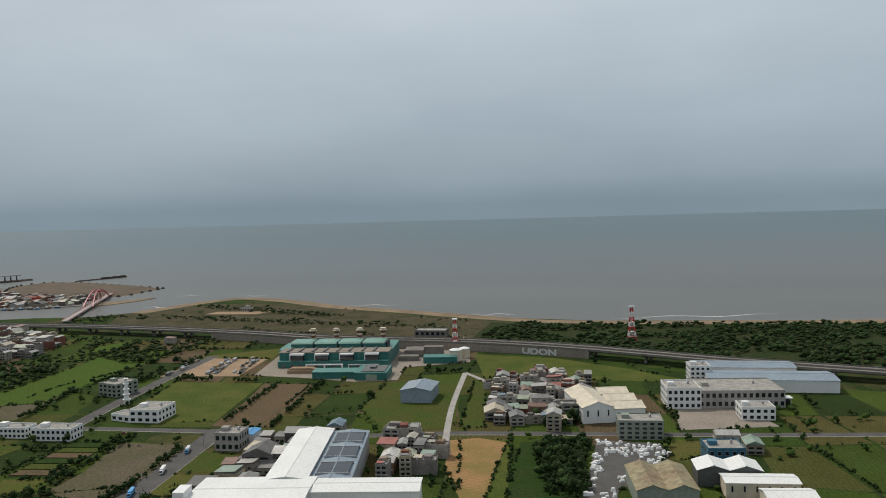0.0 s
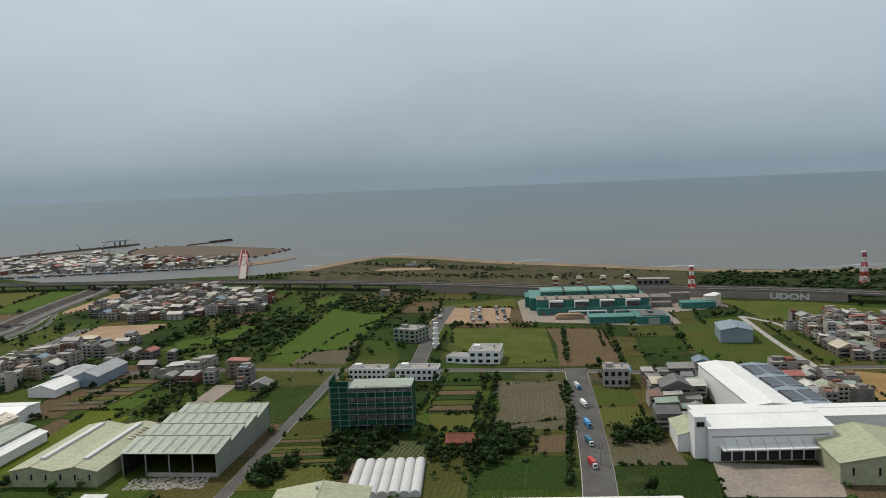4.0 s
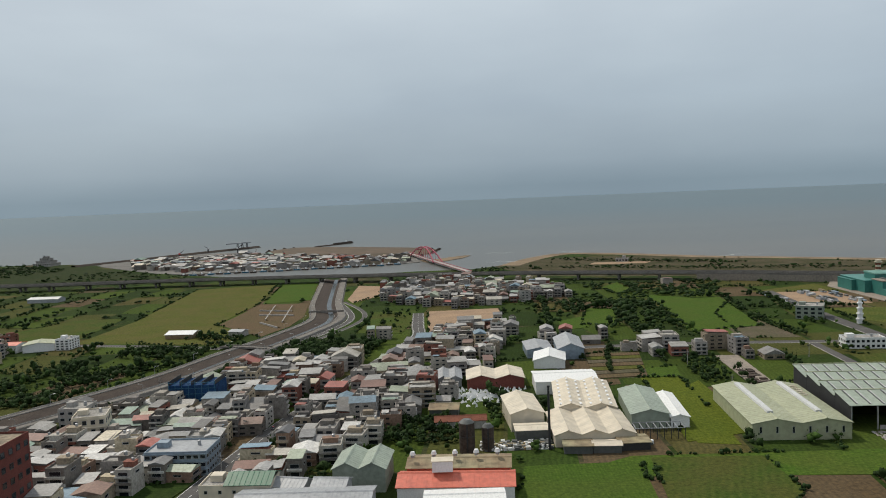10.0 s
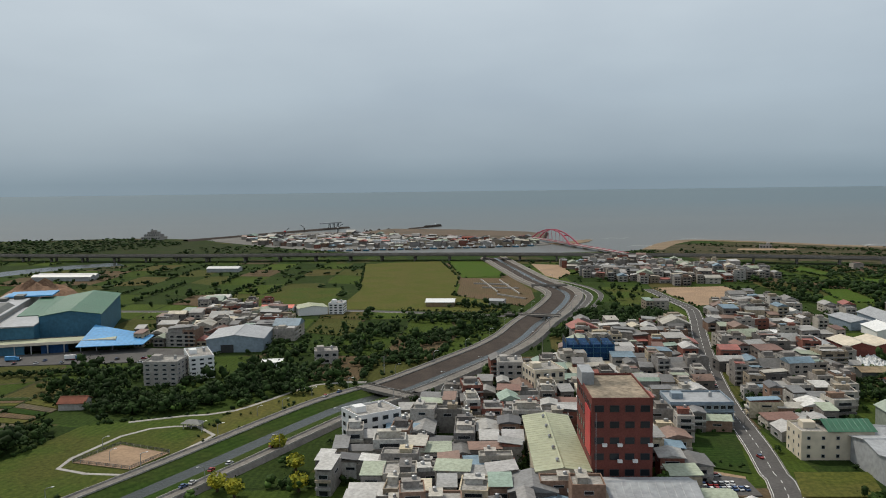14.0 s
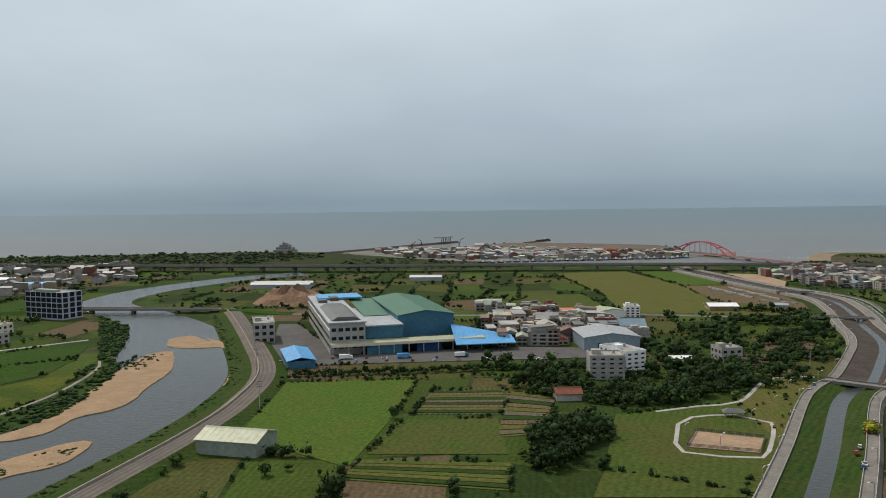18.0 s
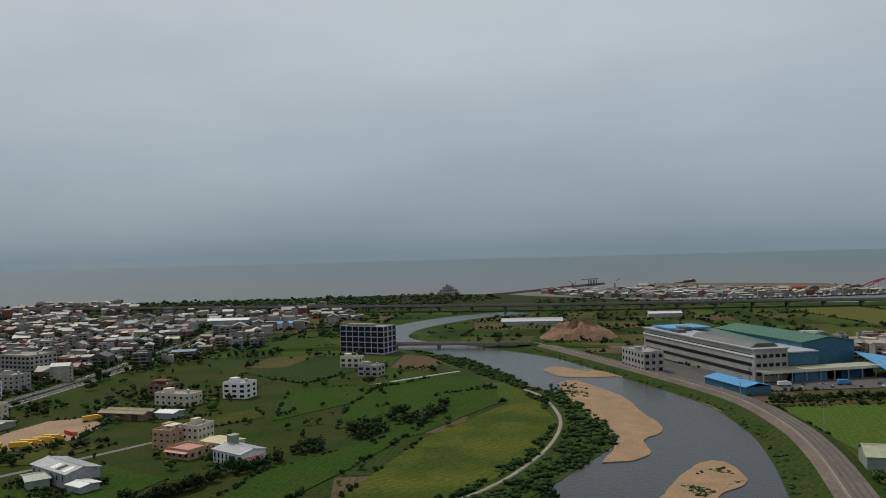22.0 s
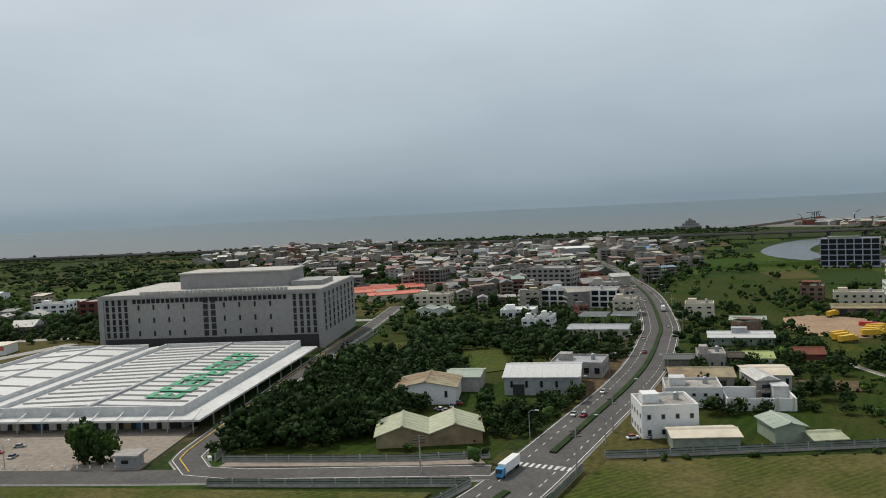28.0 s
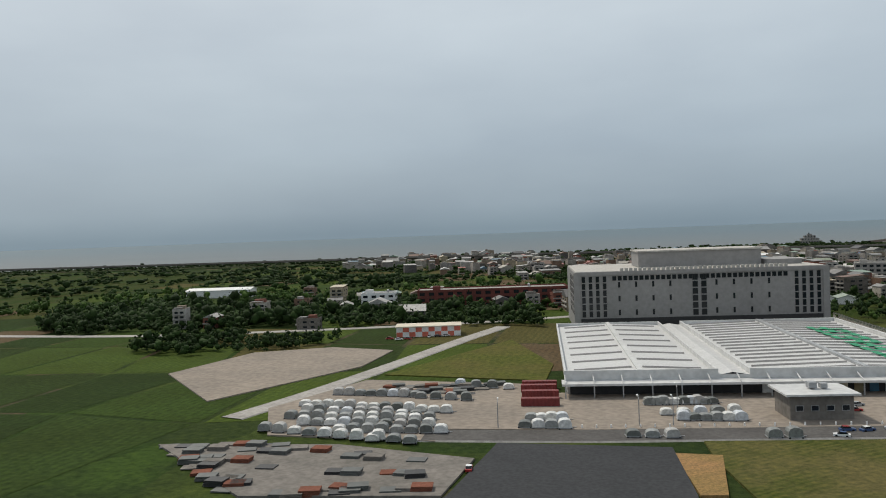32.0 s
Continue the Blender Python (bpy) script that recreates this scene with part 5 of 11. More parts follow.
sheet("rough_meadow", [(-1084, 128), (-1041, 126), (-1018, 202), (-1004, 265), (-996, 345), (-996, 430), (-1084, 430)], SHADEDMEADOW, 0.03, "rank green ground under trees, coloured darker for shade", "meadow", solid=True)
sheet("rough_meadow", [(-1420, 300), (-1095, 300), (-1095, 640), (-1300, 700), (-1750, 760), (-1750, 440)], SHADEDMEADOW, 0.03, "rough green fields behind the cargo yard, coloured darker for shade", "meadow", solid=True)


SHORE = [(20, 644), (0, 552), (62, 515), (106, 487), (173, 445), (420, 315), (900, 75), (1400, 60), (1400, 430), (900, 492), (400, 575), (240, 596), (105, 616)]
sheet("shore_scrub", SHORE, SHORESCRUB, 0.035, "dark low scrub between the expressway and the beach", "scrub ground", solid=True)
sheet("shore_scrub", [(-2200, 880), (-1300, 815), (-1000, 765), (-850, 735), (-720, 712), (-640, 770), (-700, 845), (-800, 955), (-880, 985), (-1010, 965), (-1200, 930), (-2200, 885)], SHORESCRUB, 0.035, "dark low scrub between the expressway and the beach", "scrub ground", solid=True)
ROUGH = [[(-1012, 134), (-940, 130), (-860, 150), (-846, 300), (-880, 400), (-982, 405), (-1003, 202)], [(-1094, 124), (-1036, 124), (-996, 345), (-996, 440), (-1094, 440)]]
PW, PD, PTURN = 23.0, 44.0, radians(-4)


def plot_corner(i, j):
    """Corner of the patchwork of small fields, shifted a little from its grid."""
    u = i * PW + 7.0 * noise.noise((i * 3.7, j * 5.1, 1.5)) + 5.0 * noise.noise((j * 0.9, 0.3, 8.0))
    v = j * PD + 12.0 * noise.noise((i * 2.3, j * 4.3, 7.5))
    return -600 + u * math.cos(PTURN) - v * math.sin(PTURN), 400 + u * math.sin(PTURN) + v * math.cos(PTURN)


def plot_lies_free(x, y):
    if y < 112 or near_road(x, y, -2.0) or any(inside(x, y, f) for f in ROUGH):
        return False
    line = np.interp(x, [-2200, -1300, -1000, -850, -710, -460, -312, -174, 0, 106, 420], [850, 790, 738, 706, 686, 660, 628, 580, 516, 458, 288])
    return y < line and inside(x, y, LAND)


PLOTEDGES = []
s = Shape()
for i in range(-36, 40):
    for j in range(-8, 10):
        q = [plot_corner(i, j), plot_corner(i + 1, j), plot_corner(i + 1, j + 1), plot_corner(i, j + 1)]
        mx, my = sum(p[0] for p in q) / 4, sum(p[1] for p in q) / 4
        if not plot_lies_free(mx, my):
            continue
        q = [(mx + (x - mx) * 0.94, my + (y - my) * 0.97) for x, y in q]
        s.add([(x, y, 0.045) for x, y in q], [(0, 1, 2, 3)])
        PLOTEDGES += [(q[0], q[1]), (q[3], q[0])]
tagged(new("small_plots", s.mesh("small_plots", PLOTS)), "patchwork of small green and brown fields", "fields", "", "structure")


# ---- builders of halls, blocks and houses ----
MESHES = {}


def shared(key, make):
    if key not in MESHES:
        MESHES[key] = make()
    return MESHES[key]


def window_mesh(w, h, frame_mat=None):
    def make():
        s = Shape()
        f = min(0.08, w * 0.12)
        s.box(-w / 2, -0.06, 0, w / 2, 0.03, f, 1).box(-w / 2, -0.06, h - f, w / 2, 0.03, h, 1)
        s.box(-w / 2, -0.06, f, -w / 2 + f, 0.03, h - f, 1).box(w / 2 - f, -0.06, f, w / 2, 0.03, h - f, 1)
        s.box(-w / 2 + f, -0.02, f, w / 2 - f, 0.03, h - f, 0)
        return s.mesh("window", GLASS, frame_mat or STEEL)
    return shared(("window", round(w, 2), round(h, 2), (frame_mat or STEEL).name), make)


def roof_slab(p, q, r, t, thick, ribs, mat=0, rib_h=0.05):
    """A sloped sheet with corners p, q (eaves), r, t (ridge), its seams standing up across it."""
    s = Shape()
    p, q, r, t = (Vector(k) for k in (p, q, r, t))
    wide = (q - p).length
    n = max(2, int(wide / ribs)) if ribs else 0
    line = [(0.0, 0.0)]
    for i in range(1, n):
        line += [((i * wide / n + o) / wide, e) for o, e in ((-0.08, 0.0), (0.0, rib_h), (0.08, 0.0))]
    line.append((1.0, 0.0))
    m = len(line)
    low = [tuple(p.lerp(q, u) + Vector((0, 0, thick + e))) for u, e in line]
    high = [tuple(t.lerp(r, u) + Vector((0, 0, thick + e))) for u, e in line]
    b = 2 * m
    faces = [(i, i + 1, m + i + 1, m + i) for i in range(m - 1)]
    faces += [(b, b + 1) + tuple(range(m - 1, -1, -1)), (b + 2, b + 3) + tuple(range(m, 2 * m)), (b, 0, m, b + 3), (b + 1, b + 2, 2 * m - 1, m - 1), (b, b + 3, b + 2, b + 1)]
    return s.add(low + high + [tuple(p), tuple(q), tuple(r), tuple(t)], faces, mat)



def hall(label, at, w, h, turn, d, roof, wall, ridge="y", n=1, rise=None, ribs=1.6, over=0.4, name="warehouse", category="warehouse", group="", vents=0, doors=(), windows=0, skylights=None, z=0.0, open_front=False):
    """A shed with n gables. at: front left corner; ridge: the ridge's axis (y runs away from the front)."""
    x, y = at
    rise = rise if rise is not None else 0.16 * (w / n if ridge == "y" else d / n)
    ob = thing(name, x, y, turn, label, category, group, z=z)
    block_out(x, y, turn, w, d)
    s = Shape()
    if ridge == "y":
        g = w / n
        outline = [(0, 0), (w, 0)] + [(w, h)]
        for i in range(n - 1, -1, -1):
            outline += [((i + 0.5) * g, h + rise), (i * g, h)]
        if open_front:
            s.prism(outline, "y", d - 0.3, d)
            s.box(0, 0, 0, 0.25, d, h).box(w - 0.25, 0, 0, w, d, h)
        else:
            s.prism(outline, "y", 0, d)
    else:
        g = d / n
        outline = [(0, 0), (d, 0), (d, h)]
        for i in range(n - 1, -1, -1):
            outline += [((i + 0.5) * g, h + rise), (i * g, h)]
        s.prism(outline, "x", 0, w)
    part("wall", s, wall, ob)
    t = 0.14
    for i in range(n):
        if ridge == "y":
            x0, x1, xm = i * g, (i + 1) * g, (i + 0.5) * g
            e0, e1 = (over if i == 0 else 0), (over if i == n - 1 else 0)
            sl = rise / (g / 2)
            part("roof_sheet", roof_slab((x0 - e0, d + over, h - e0 * sl + 0.02), (x0 - e0, -over, h - e0 * sl + 0.02), (xm, -over, h + rise + 0.02), (xm, d + over, h + rise + 0.02), t, ribs), roof, ob)
            part("roof_sheet", roof_slab((x1 + e1, -over, h - e1 * sl + 0.02), (x1 + e1, d + over, h - e1 * sl + 0.02), (xm, d + over, h + rise + 0.02), (xm, -over, h + rise + 0.02), t, ribs), roof, ob)
            part("ridge_cap", Shape().prism([(xm - 0.35, h + rise + 0.1), (xm + 0.35, h + rise + 0.1), (xm, h + rise + 0.36)], "y", -over, d + over), roof, ob)
            for k in range(vents):
                yy = d * (k + 0.5) / vents
                part("roof_vent", Shape().tube(xm - 0.9, yy, h + rise - 0.3, h + rise + 0.55, 0.3, n=8).tube(xm - 0.9, yy, h + rise + 0.5, h + rise + 0.85, 0.48, 0.2, n=8), STEEL, ob)
        else:
            y0, y1, ym = i * g, (i + 1) * g, (i + 0.5) * g
            e0, e1 = (over if i == 0 else 0), (over if i == n - 1 else 0)
            sl = rise / (g / 2)
            part("roof_sheet", roof_slab((-over, y0 - e0, h - e0 * sl + 0.02), (w + over, y0 - e0, h - e0 * sl + 0.02), (w + over, ym, h + rise + 0.02), (-over, ym, h + rise + 0.02), t, ribs), roof, ob)
            part("roof_sheet", roof_slab((w + over, y1 + e1, h - e1 * sl + 0.02), (-over, y1 + e1, h - e1 * sl + 0.02), (-over, ym, h + rise + 0.02), (w + over, ym, h + rise + 0.02), t, ribs), roof, ob)
            part("ridge_cap", Shape().prism([(ym - 0.35, h + rise + 0.1), (ym + 0.35, h + rise + 0.1), (ym, h + rise + 0.36)], "x", -over, w + over), roof, ob)
    for k, dw, dh in doors:
        part("door", Shape().box(k - dw / 2, -0.1, 0, k + dw / 2, 0.05, dh).box(k - dw / 2 - 0.12, -0.14, dh, k + dw / 2 + 0.12, 0.05, dh + 0.15), DARKSTEEL, ob)
    if windows:
        for k in range(windows):
            part("window", window_mesh(0.7, h * 0.4), None, ob, at=pose(w * (k + 0.5) / windows, -0.02, h * 0.42))
    if skylights:
        cols, rows, mat = skylights
        for i in range(cols):
            for j in range(rows):
                if ridge == "y":
                    xx, yy = w * (i + 0.5) / cols, d * (j + 0.5) / rows
                    u = abs((xx % g) - g / 2) / (g / 2)
                    part("skylight", Shape().box(xx - w / cols * 0.12, yy - d / rows * 0.2, 0, xx + w / cols * 0.12, yy + d / rows * 0.2, 0.12), mat, ob, at=pose(0, 0, h + rise * (1 - u) + 0.25))
    return ob


def block(label, at, w, h, turn, d, storeys, bays, wall, sides=2, name="building", category="building", group="", roof=None, band=0.0, win=(0.55, 0.5), shed=True, frame_mat=None, skip=()):
    """A flat-roofed block with parapet and rows of windows on the front and both ends."""
    x, y = at
    ob = thing(name, x, y, turn, label, category, group)
    block_out(x, y, turn, w, d)
    part("wall", Shape().box(0, 0, 0, w, d, h), wall, ob)
    s = Shape()
    for a in ((0, 0, w, 0.2), (0, d - 0.2, w, d), (0, 0.2, 0.2, d - 0.2), (w - 0.2, 0.2, w, d - 0.2)):
        s.box(a[0], a[1], h, a[2], a[3], h + 0.55)
    part("parapet", s, wall, ob)
    part("roof_slab", Shape().box(0.2, 0.2, h, w - 0.2, d - 0.2, h + 0.08), roof or DECK, ob)
    fh = h / storeys
    ww, wh = w / bays * win[0], fh * win[1]
    far_off = y > 300
    rows = Shape()
    for j in range(storeys):
        if band:
            part("floor_band", Shape().box(-band, -band, j * fh + fh * 0.9, w + band, 0, j * fh + fh), wall, ob)
        for i in range(bays):
            if (i, j) in skip:
                continue
            if far_off:
                rows.box(w * (i + 0.5) / bays - ww / 2, -0.05, j * fh + fh * 0.28, w * (i + 0.5) / bays + ww / 2, 0.02, j * fh + fh * 0.28 + wh)
                continue
            part("window", window_mesh(ww, wh, frame_mat), None, ob, at=pose(w * (i + 0.5) / bays, -0.02, j * fh + fh * 0.28))
        nb = max(1, round(d / w * bays)) if sides else 0
        for i in range(nb):
            if far_off:
                yy, hw2 = d * (i + 0.5) / nb, d / nb * win[0] * 0.4
                rows.box(-0.05, yy - hw2, j * fh + fh * 0.28, 0.02, yy + hw2, j * fh + fh * 0.28 + wh).box(w - 0.02, yy - hw2, j * fh + fh * 0.28, w + 0.05, yy + hw2, j * fh + fh * 0.28 + wh)
                continue
            part("window", window_mesh(d / nb * win[0] * 0.8, wh, frame_mat), None, ob, at=pose(-0.02, d * (i + 0.5) / nb, j * fh + fh * 0.28, 0, 0, -90))
            part("window", window_mesh(d / nb * win[0] * 0.8, wh, frame_mat), None, ob, at=pose(w + 0.02, d * (i + 0.5) / nb, j * fh + fh * 0.28, 0, 0, 90))
    if far_off:
        tagged(part("window_panes", rows, GLASS, ob), kind="stuff")
    if shed:
        part("stair_head", Shape().box(w * 0.1, d * 0.4, h + 0.08, w * 0.1 + min(3, w * 0.3), d * 0.4 + min(3, d * 0.4), h + 1.6), wall, ob)
        part("water_tank", Shape().tube(w * 0.75, d * 0.6, h + 0.08, h + 1.3, 0.5, n=10).tube(w * 0.75, d * 0.6, h + 1.3, h + 1.5, 0.5, 0.15, n=10), STEEL, ob)
    return ob


# ---- power plant ----
PX, PY, PT = -112.5, 475, -3
pp = thing("power_plant", PX, PY, PT, "teal-clad power plant with four louvred intakes and banded stacks", "power plant")
block_out(PX - 2, PY - 38, PT, 74, 90)
part("front_tier", Shape().box(0, 0, 0, 66, 4, 4.0).box(0, 4, 0, 66, 18, 8.6), TEAL, pp)
part("front_roof", Shape().box(-0.4, 3.6, 8.6, 66.4, 18, 9.0), YARD, pp)
part("ledge", Shape().box(-0.3, -0.3, 4.0, 66.3, 4, 4.25), TEALROOF, pp)
part("rear_tier", Shape().box(-4, 18, 0, 66, 52, 7.4), TEAL, pp)
part("rear_roof", Shape().box(-4.3, 18, 7.4, 66.3, 52.3, 7.8), TEALROOF, pp)
part("end_stair", Shape().box(-6.6, 30, 0, -4, 50, 6.6).box(-6.8, 29.8, 6.6, -3.8, 50.2, 6.9), TEAL, pp)
for i in range(4):
    x0 = 7.4 + i * 15.0
    intake = part("intake_box", Shape().box(x0, 1.4, 4.25, x0 + 7.6, 4, 8.3), DARKSTEEL, pp)
    part("hood", Shape().box(x0 - 0.4, 0.6, 7.6, x0 + 8.0, 4, 8.5).box(x0 - 0.5, 0.8, 4.3, x0 - 0.05, 4, 7.6), WHITE, intake, "white weather hood")
    for k in range(4):
        part("louvre", Shape().prism([(1.0, 4.6 + k * 0.75), (1.39, 4.6 + k * 0.75), (1.39, 4.9 + k * 0.75)], "x", x0, x0 + 7.6), DARKCONC, intake)
    for k in range(2):
        part("pilaster", Shape().box(x0 - 4.6 + k * 7.5, 3.6, 4.3, x0 - 4.1 + k * 7.5, 4, 8.6), TEALROOF, pp)
        part("roof_duct", Shape().box(x0 - 3 + k * 7, 5, 9.0, x0 - 1.8 + k * 7, 17, 9.7), DARKROOF, pp)
    part("boiler_box", Shape().box(x0 - 4.4, 20, 7.8, x0 + 9.4, 34, 11.2), TEAL, pp)
    part("boiler_roof", Shape().prism([(19.4, 11.2), (34.6, 11.2), (34.6, 12.0), (20.4, 12.0)], "x", x0 - 4.8, x0 + 9.0), SAGETEAL, pp)
    # Dark solid block in each gap between boiler boxes stands for its shade
    part("boiler_gap", Shape().box(x0 + 9.5, 21, 7.8, x0 + 10.4, 33, 11.8), DARKSTEEL, pp)
    sk = part("flue", Shape().tube(x0 + 5.6, 37, 7.6, 17.8, 1.5, n=16), CREAM, pp)
    for z0 in (12.4, 15.0):
        part("band", Shape().tube(x0 + 5.6, 37, z0, z0 + 1.5, 1.62, n=16), TILE, sk, "rust-red painted band")
    part("stack_platform", Shape().tube(x0 + 5.6, 37, 16.8, 17.1, 2.4, n=16).tube(x0 + 5.6, 37, 17.8, 18.2, 1.8, n=16), CREAM, sk)
    for k in range(3):
        part("plant_door", Shape().box(x0 - 5 + k * 5, -0.14, 0, x0 - 3 + k * 5, -0.02, 2.6), DARKROOF, pp)
part("pipe_rack", Shape().box(18, -6, 3.0, 40, -5.6, 3.4).box(18, -4, 3.0, 40, -3.6, 3.4).box(18, -6, 0, 18.5, -3.6, 3).box(29, -6, 0, 29.5, -3.6, 3).box(39.5, -6, 0, 40, -3.6, 3), WHITE, pp)
part("pipe_rack", Shape().box(44, -8, 3.4, 62, -7.6, 3.8).box(44, -8, 0, 44.4, -7.6, 3.4).box(53, -8, 0, 53.4, -7.6, 3.4).box(61.6, -8, 0, 62, -7.6, 3.4), WHITE, pp)
part("brick_annex", Shape().box(10, -16, 0, 26, -9, 2.2).prism([(10, 2.2), (26, 2.2), (24, 3.2), (12, 3.2)], "y", -15, -10), BARE, pp, "pale brick gatehouse")
part("annex", Shape().box(28, -30, 0, 52, -19, 3.6), TEAL, pp)
part("annex_roof", Shape().box(27.6, -30.4, 3.6, 52.4, -18.6, 4.0), TEALROOF, pp)
part("annex", Shape().box(52.5, -35, 0, 70.5, -14, 4.4), TEAL, pp)
part("annex_roof", Shape().box(56, -33, 4.4, 69, -16, 4.8).box(60, -26, 4.8, 63, -20, 5.8), DARKROOF, pp)
part("roller_door", Shape().box(59, -35.7, 0, 65, -34.9, 3.4), SAGE, pp)
part("switch_house", Shape().box(86, 10, 0, 106, 20, 3.6).box(85.7, 9.7, 3.6, 106.3, 20.3, 4.0), TEAL, pp)
part("pipe_yard", Shape().box(72, 30, 0, 84, 44, 4.6).box(70, 18, 0, 82, 24, 3.2).box(84, 34, 0, 96, 40, 6.0), DARKCONC, pp)
block("grey concrete control house behind the plant", (-36, 560), 22, 7.5, -10, 12, 2, 6, DARKCONC, name="control_house", shed=False)

# storage tank and striped masts
for tx, ty, r, h in ((-6.8, 489, 3.9, 6.6), (-1.5, 497, 3.4, 6.0)):
    tk = thing("storage_tank", tx, ty, 0, "cream cylindrical storage tank with a shallow domed top", "tank", "plant tanks")
    part("shell", Shape().tube(0, 0, 0, h, r, n=28), CREAM, tk)
    part("dome", Shape().tube(0, 0, h, h + 0.7, r, r * 0.5, n=28).tube(0, 0, h + 0.7, h + 1.0, r * 0.5, 0.2, n=28), WHITE, tk)
    part("rail", Shape().tube(0, 0, h - 0.2, h + 0.02, r + 0.15, n=28), STEEL, tk)
block_out(-14, 482, 0, 18, 20)


def mast(x, y, h, label):
    m = thing("lattice_mast", x, y, 0, label, "mast", "striped masts")
    seg = 7
    for i in range(seg):
        z0, z1 = h * i / seg, h * (i + 1) / seg
        r0, r1 = 2.9 - 2.2 * (i / seg) ** 0.7, 2.9 - 2.2 * ((i + 1) / seg) ** 0.7
        paint = REDPAINT if i % 2 == 0 else WHITE
        sec = part("mast_section", Shape().box(-r1, -r1, z1 - 0.12, r1, r1, z1), paint, m)
        cs = [(-1, -1), (1, -1), (1, 1), (-1, 1)]
        for k in range(4):
            a, b = cs[k], cs[(k + 1) % 4]
            part("leg", Shape().beam((a[0] * r0, a[1] * r0, z0), (a[0] * r1, a[1] * r1, z1), 0.2), paint, sec)
            part("brace", Shape().beam((a[0] * r0, a[1] * r0, z0), (b[0] * r1, b[1] * r1, z1), 0.1), paint, sec)
            part("brace", Shape().beam((b[0] * r0, b[1] * r0, z0), (a[0] * r1, a[1] * r1, z1), 0.1), paint, sec)
    part("platform", Shape().box(-1.6, -1.6, h, 1.6, 1.6, h + 0.8), WHITE, m)


mast(-7.5, 527, 19.5, "red and white lattice mast beside the power plant")
mast(111, 543, 23, "red and white lattice mast behind the expressway")

# ---- big white factory ----
hall("long white-roofed factory hall", (-64.7, 250), 13.2, 9.8, 0.5, 57, WHITEROOF, WHITE, ridge="y", rise=0.8, ribs=2.2, name="factory_hall", category="factory")
hall("blue-grey glazed factory aisle", (-51, 252), 13.0, 8.6, 0.5, 55, BLUEGREY, GREY, ridge="y", rise=0.8, ribs=3.0, name="factory_hall", category="factory")
for k in range(3):
    sk = thing("roof_light", -49.6, 256 + k * 17.5, 0.5, "wide dark glazed roof light", "roof light", "factory roof lights")
    part("pane", Shape().box(0, 0, 9.0, 10.5, 11, 9.6), GLASS, sk)
    part("frame", Shape().box(-0.3, -0.3, 8.6, 10.8, 0, 9.7), STEEL, sk)
    part("frame", Shape().box(-0.3, 11, 8.6, 10.8, 11.3, 9.7), STEEL, sk)
hall("white front factory block with a loading canopy", (-84, 228.6), 35, 9.8, -0.8, 23.5, WHITEROOF, WHITE, ridge="x", rise=0.5, ribs=4.5, name="factory_block", category="factory")
hall("white side factory wing", (-49, 239), 33.5, 9.4, -1.5, 12, WHITEROOF, WHITE, ridge="x", rise=0.5, ribs=2.2, name="factory_wing", category="factory")
cn = thing("loading_canopy", -83.4, 228.6, -0.8, "white cantilevered loading canopy over dark dock bays", "canopy")
part("roof_sheet", Shape().box(2, -4.5, 4.6, 33, -0.05, 5.0), WHITE, cn)
for k in range(9):
    part("tie_rod", Shape().beam((3 + k * 3.7, -4.2, 5.0), (3 + k * 3.7, -0.1, 7.0), 0.06), STEEL, cn)
    part("dock_door", Shape().box(2.6 + k * 3.4, -0.12, 0.2, 5.4 + k * 3.4, -0.04, 4.0), DARKSTEEL, cn)
part("plinth_band", Shape().box(0.2, -0.06, 7.2, 33.2, -0.02, 7.6), GREY, cn)
tw = thing("stair_tower", -87.5, 231.5, -0.8, "white stair tower with a dark window", "tower")
part("wall", Shape().box(0, 0, 0, 3.4, 7, 12.6), WHITE, tw)
part("window", window_mesh(2.4, 1.6), None, tw, at=pose(1.7, -0.02, 9.5))
hall("pale green gable hall", (-55.6, 209), 26.5, 6, -5, 27, PALEGREEN, PALEGREEN, ridge="y", rise=2.4, name="warehouse", windows=4)
hall("pale green side hall", (-30, 208), 20, 6, -3, 20, PALEGREEN, PALEGREEN, ridge="y", rise=2.0, name="warehouse")
hall("long low white-roofed hall", (-148, 180), 46, 4.6, -2, 15, WHITEROOF, PALEGREEN, ridge="x", rise=1.0)

# halls and blocks round the factory
hall("blue-grey shed in a meadow", (-32.5, 385.8), 14.9, 6.1, -9.3, 20, BLUEGREY, BLUEGREY, ridge="y", rise=1.4, name="shed", category="shed")
block("white two-storey villa with flat roofs", (-153.5, 358.8), 14.1, 5.6, -8.1, 16, 2, 4, WHITE, name="villa", category="house")
block("white annex beside the villa", (-163.9, 363.5), 11.4, 2.8, -24.3, 8, 1, 3, WHITE, name="annex", category="house", shed=False)
block("dark grey concrete office block", (-192.6, 414.5), 13.1, 6.4, -27.7, 14, 3, 4, GREYGREEN, name="office_block")
lt = thing("white_tower", (-169.7, 394.5)[0], (-169.7, 394.5)[1], 0, "slim white ornamental tower with tiers", "tower")
for i in range(5):
    part("tier", Shape().tube(0, 0, i * 2.6, i * 2.6 + 2.2, 1.5 - i * 0.18, n=8).tube(0, 0, i * 2.6 + 2.2, i * 2.6 + 2.6, 2.0 - i * 0.18, n=8), WHITE, lt)
block("grey row of low houses", (-205.0, 338.1), 16.1, 4.2, -7.1, 8, 2, 8, WHITE, name="row_house", category="house")
block("white row of low houses", (-184.6, 332.7), 18.1, 4.9, -7.0, 9, 2, 8, WHITE, name="row_house", category="house")
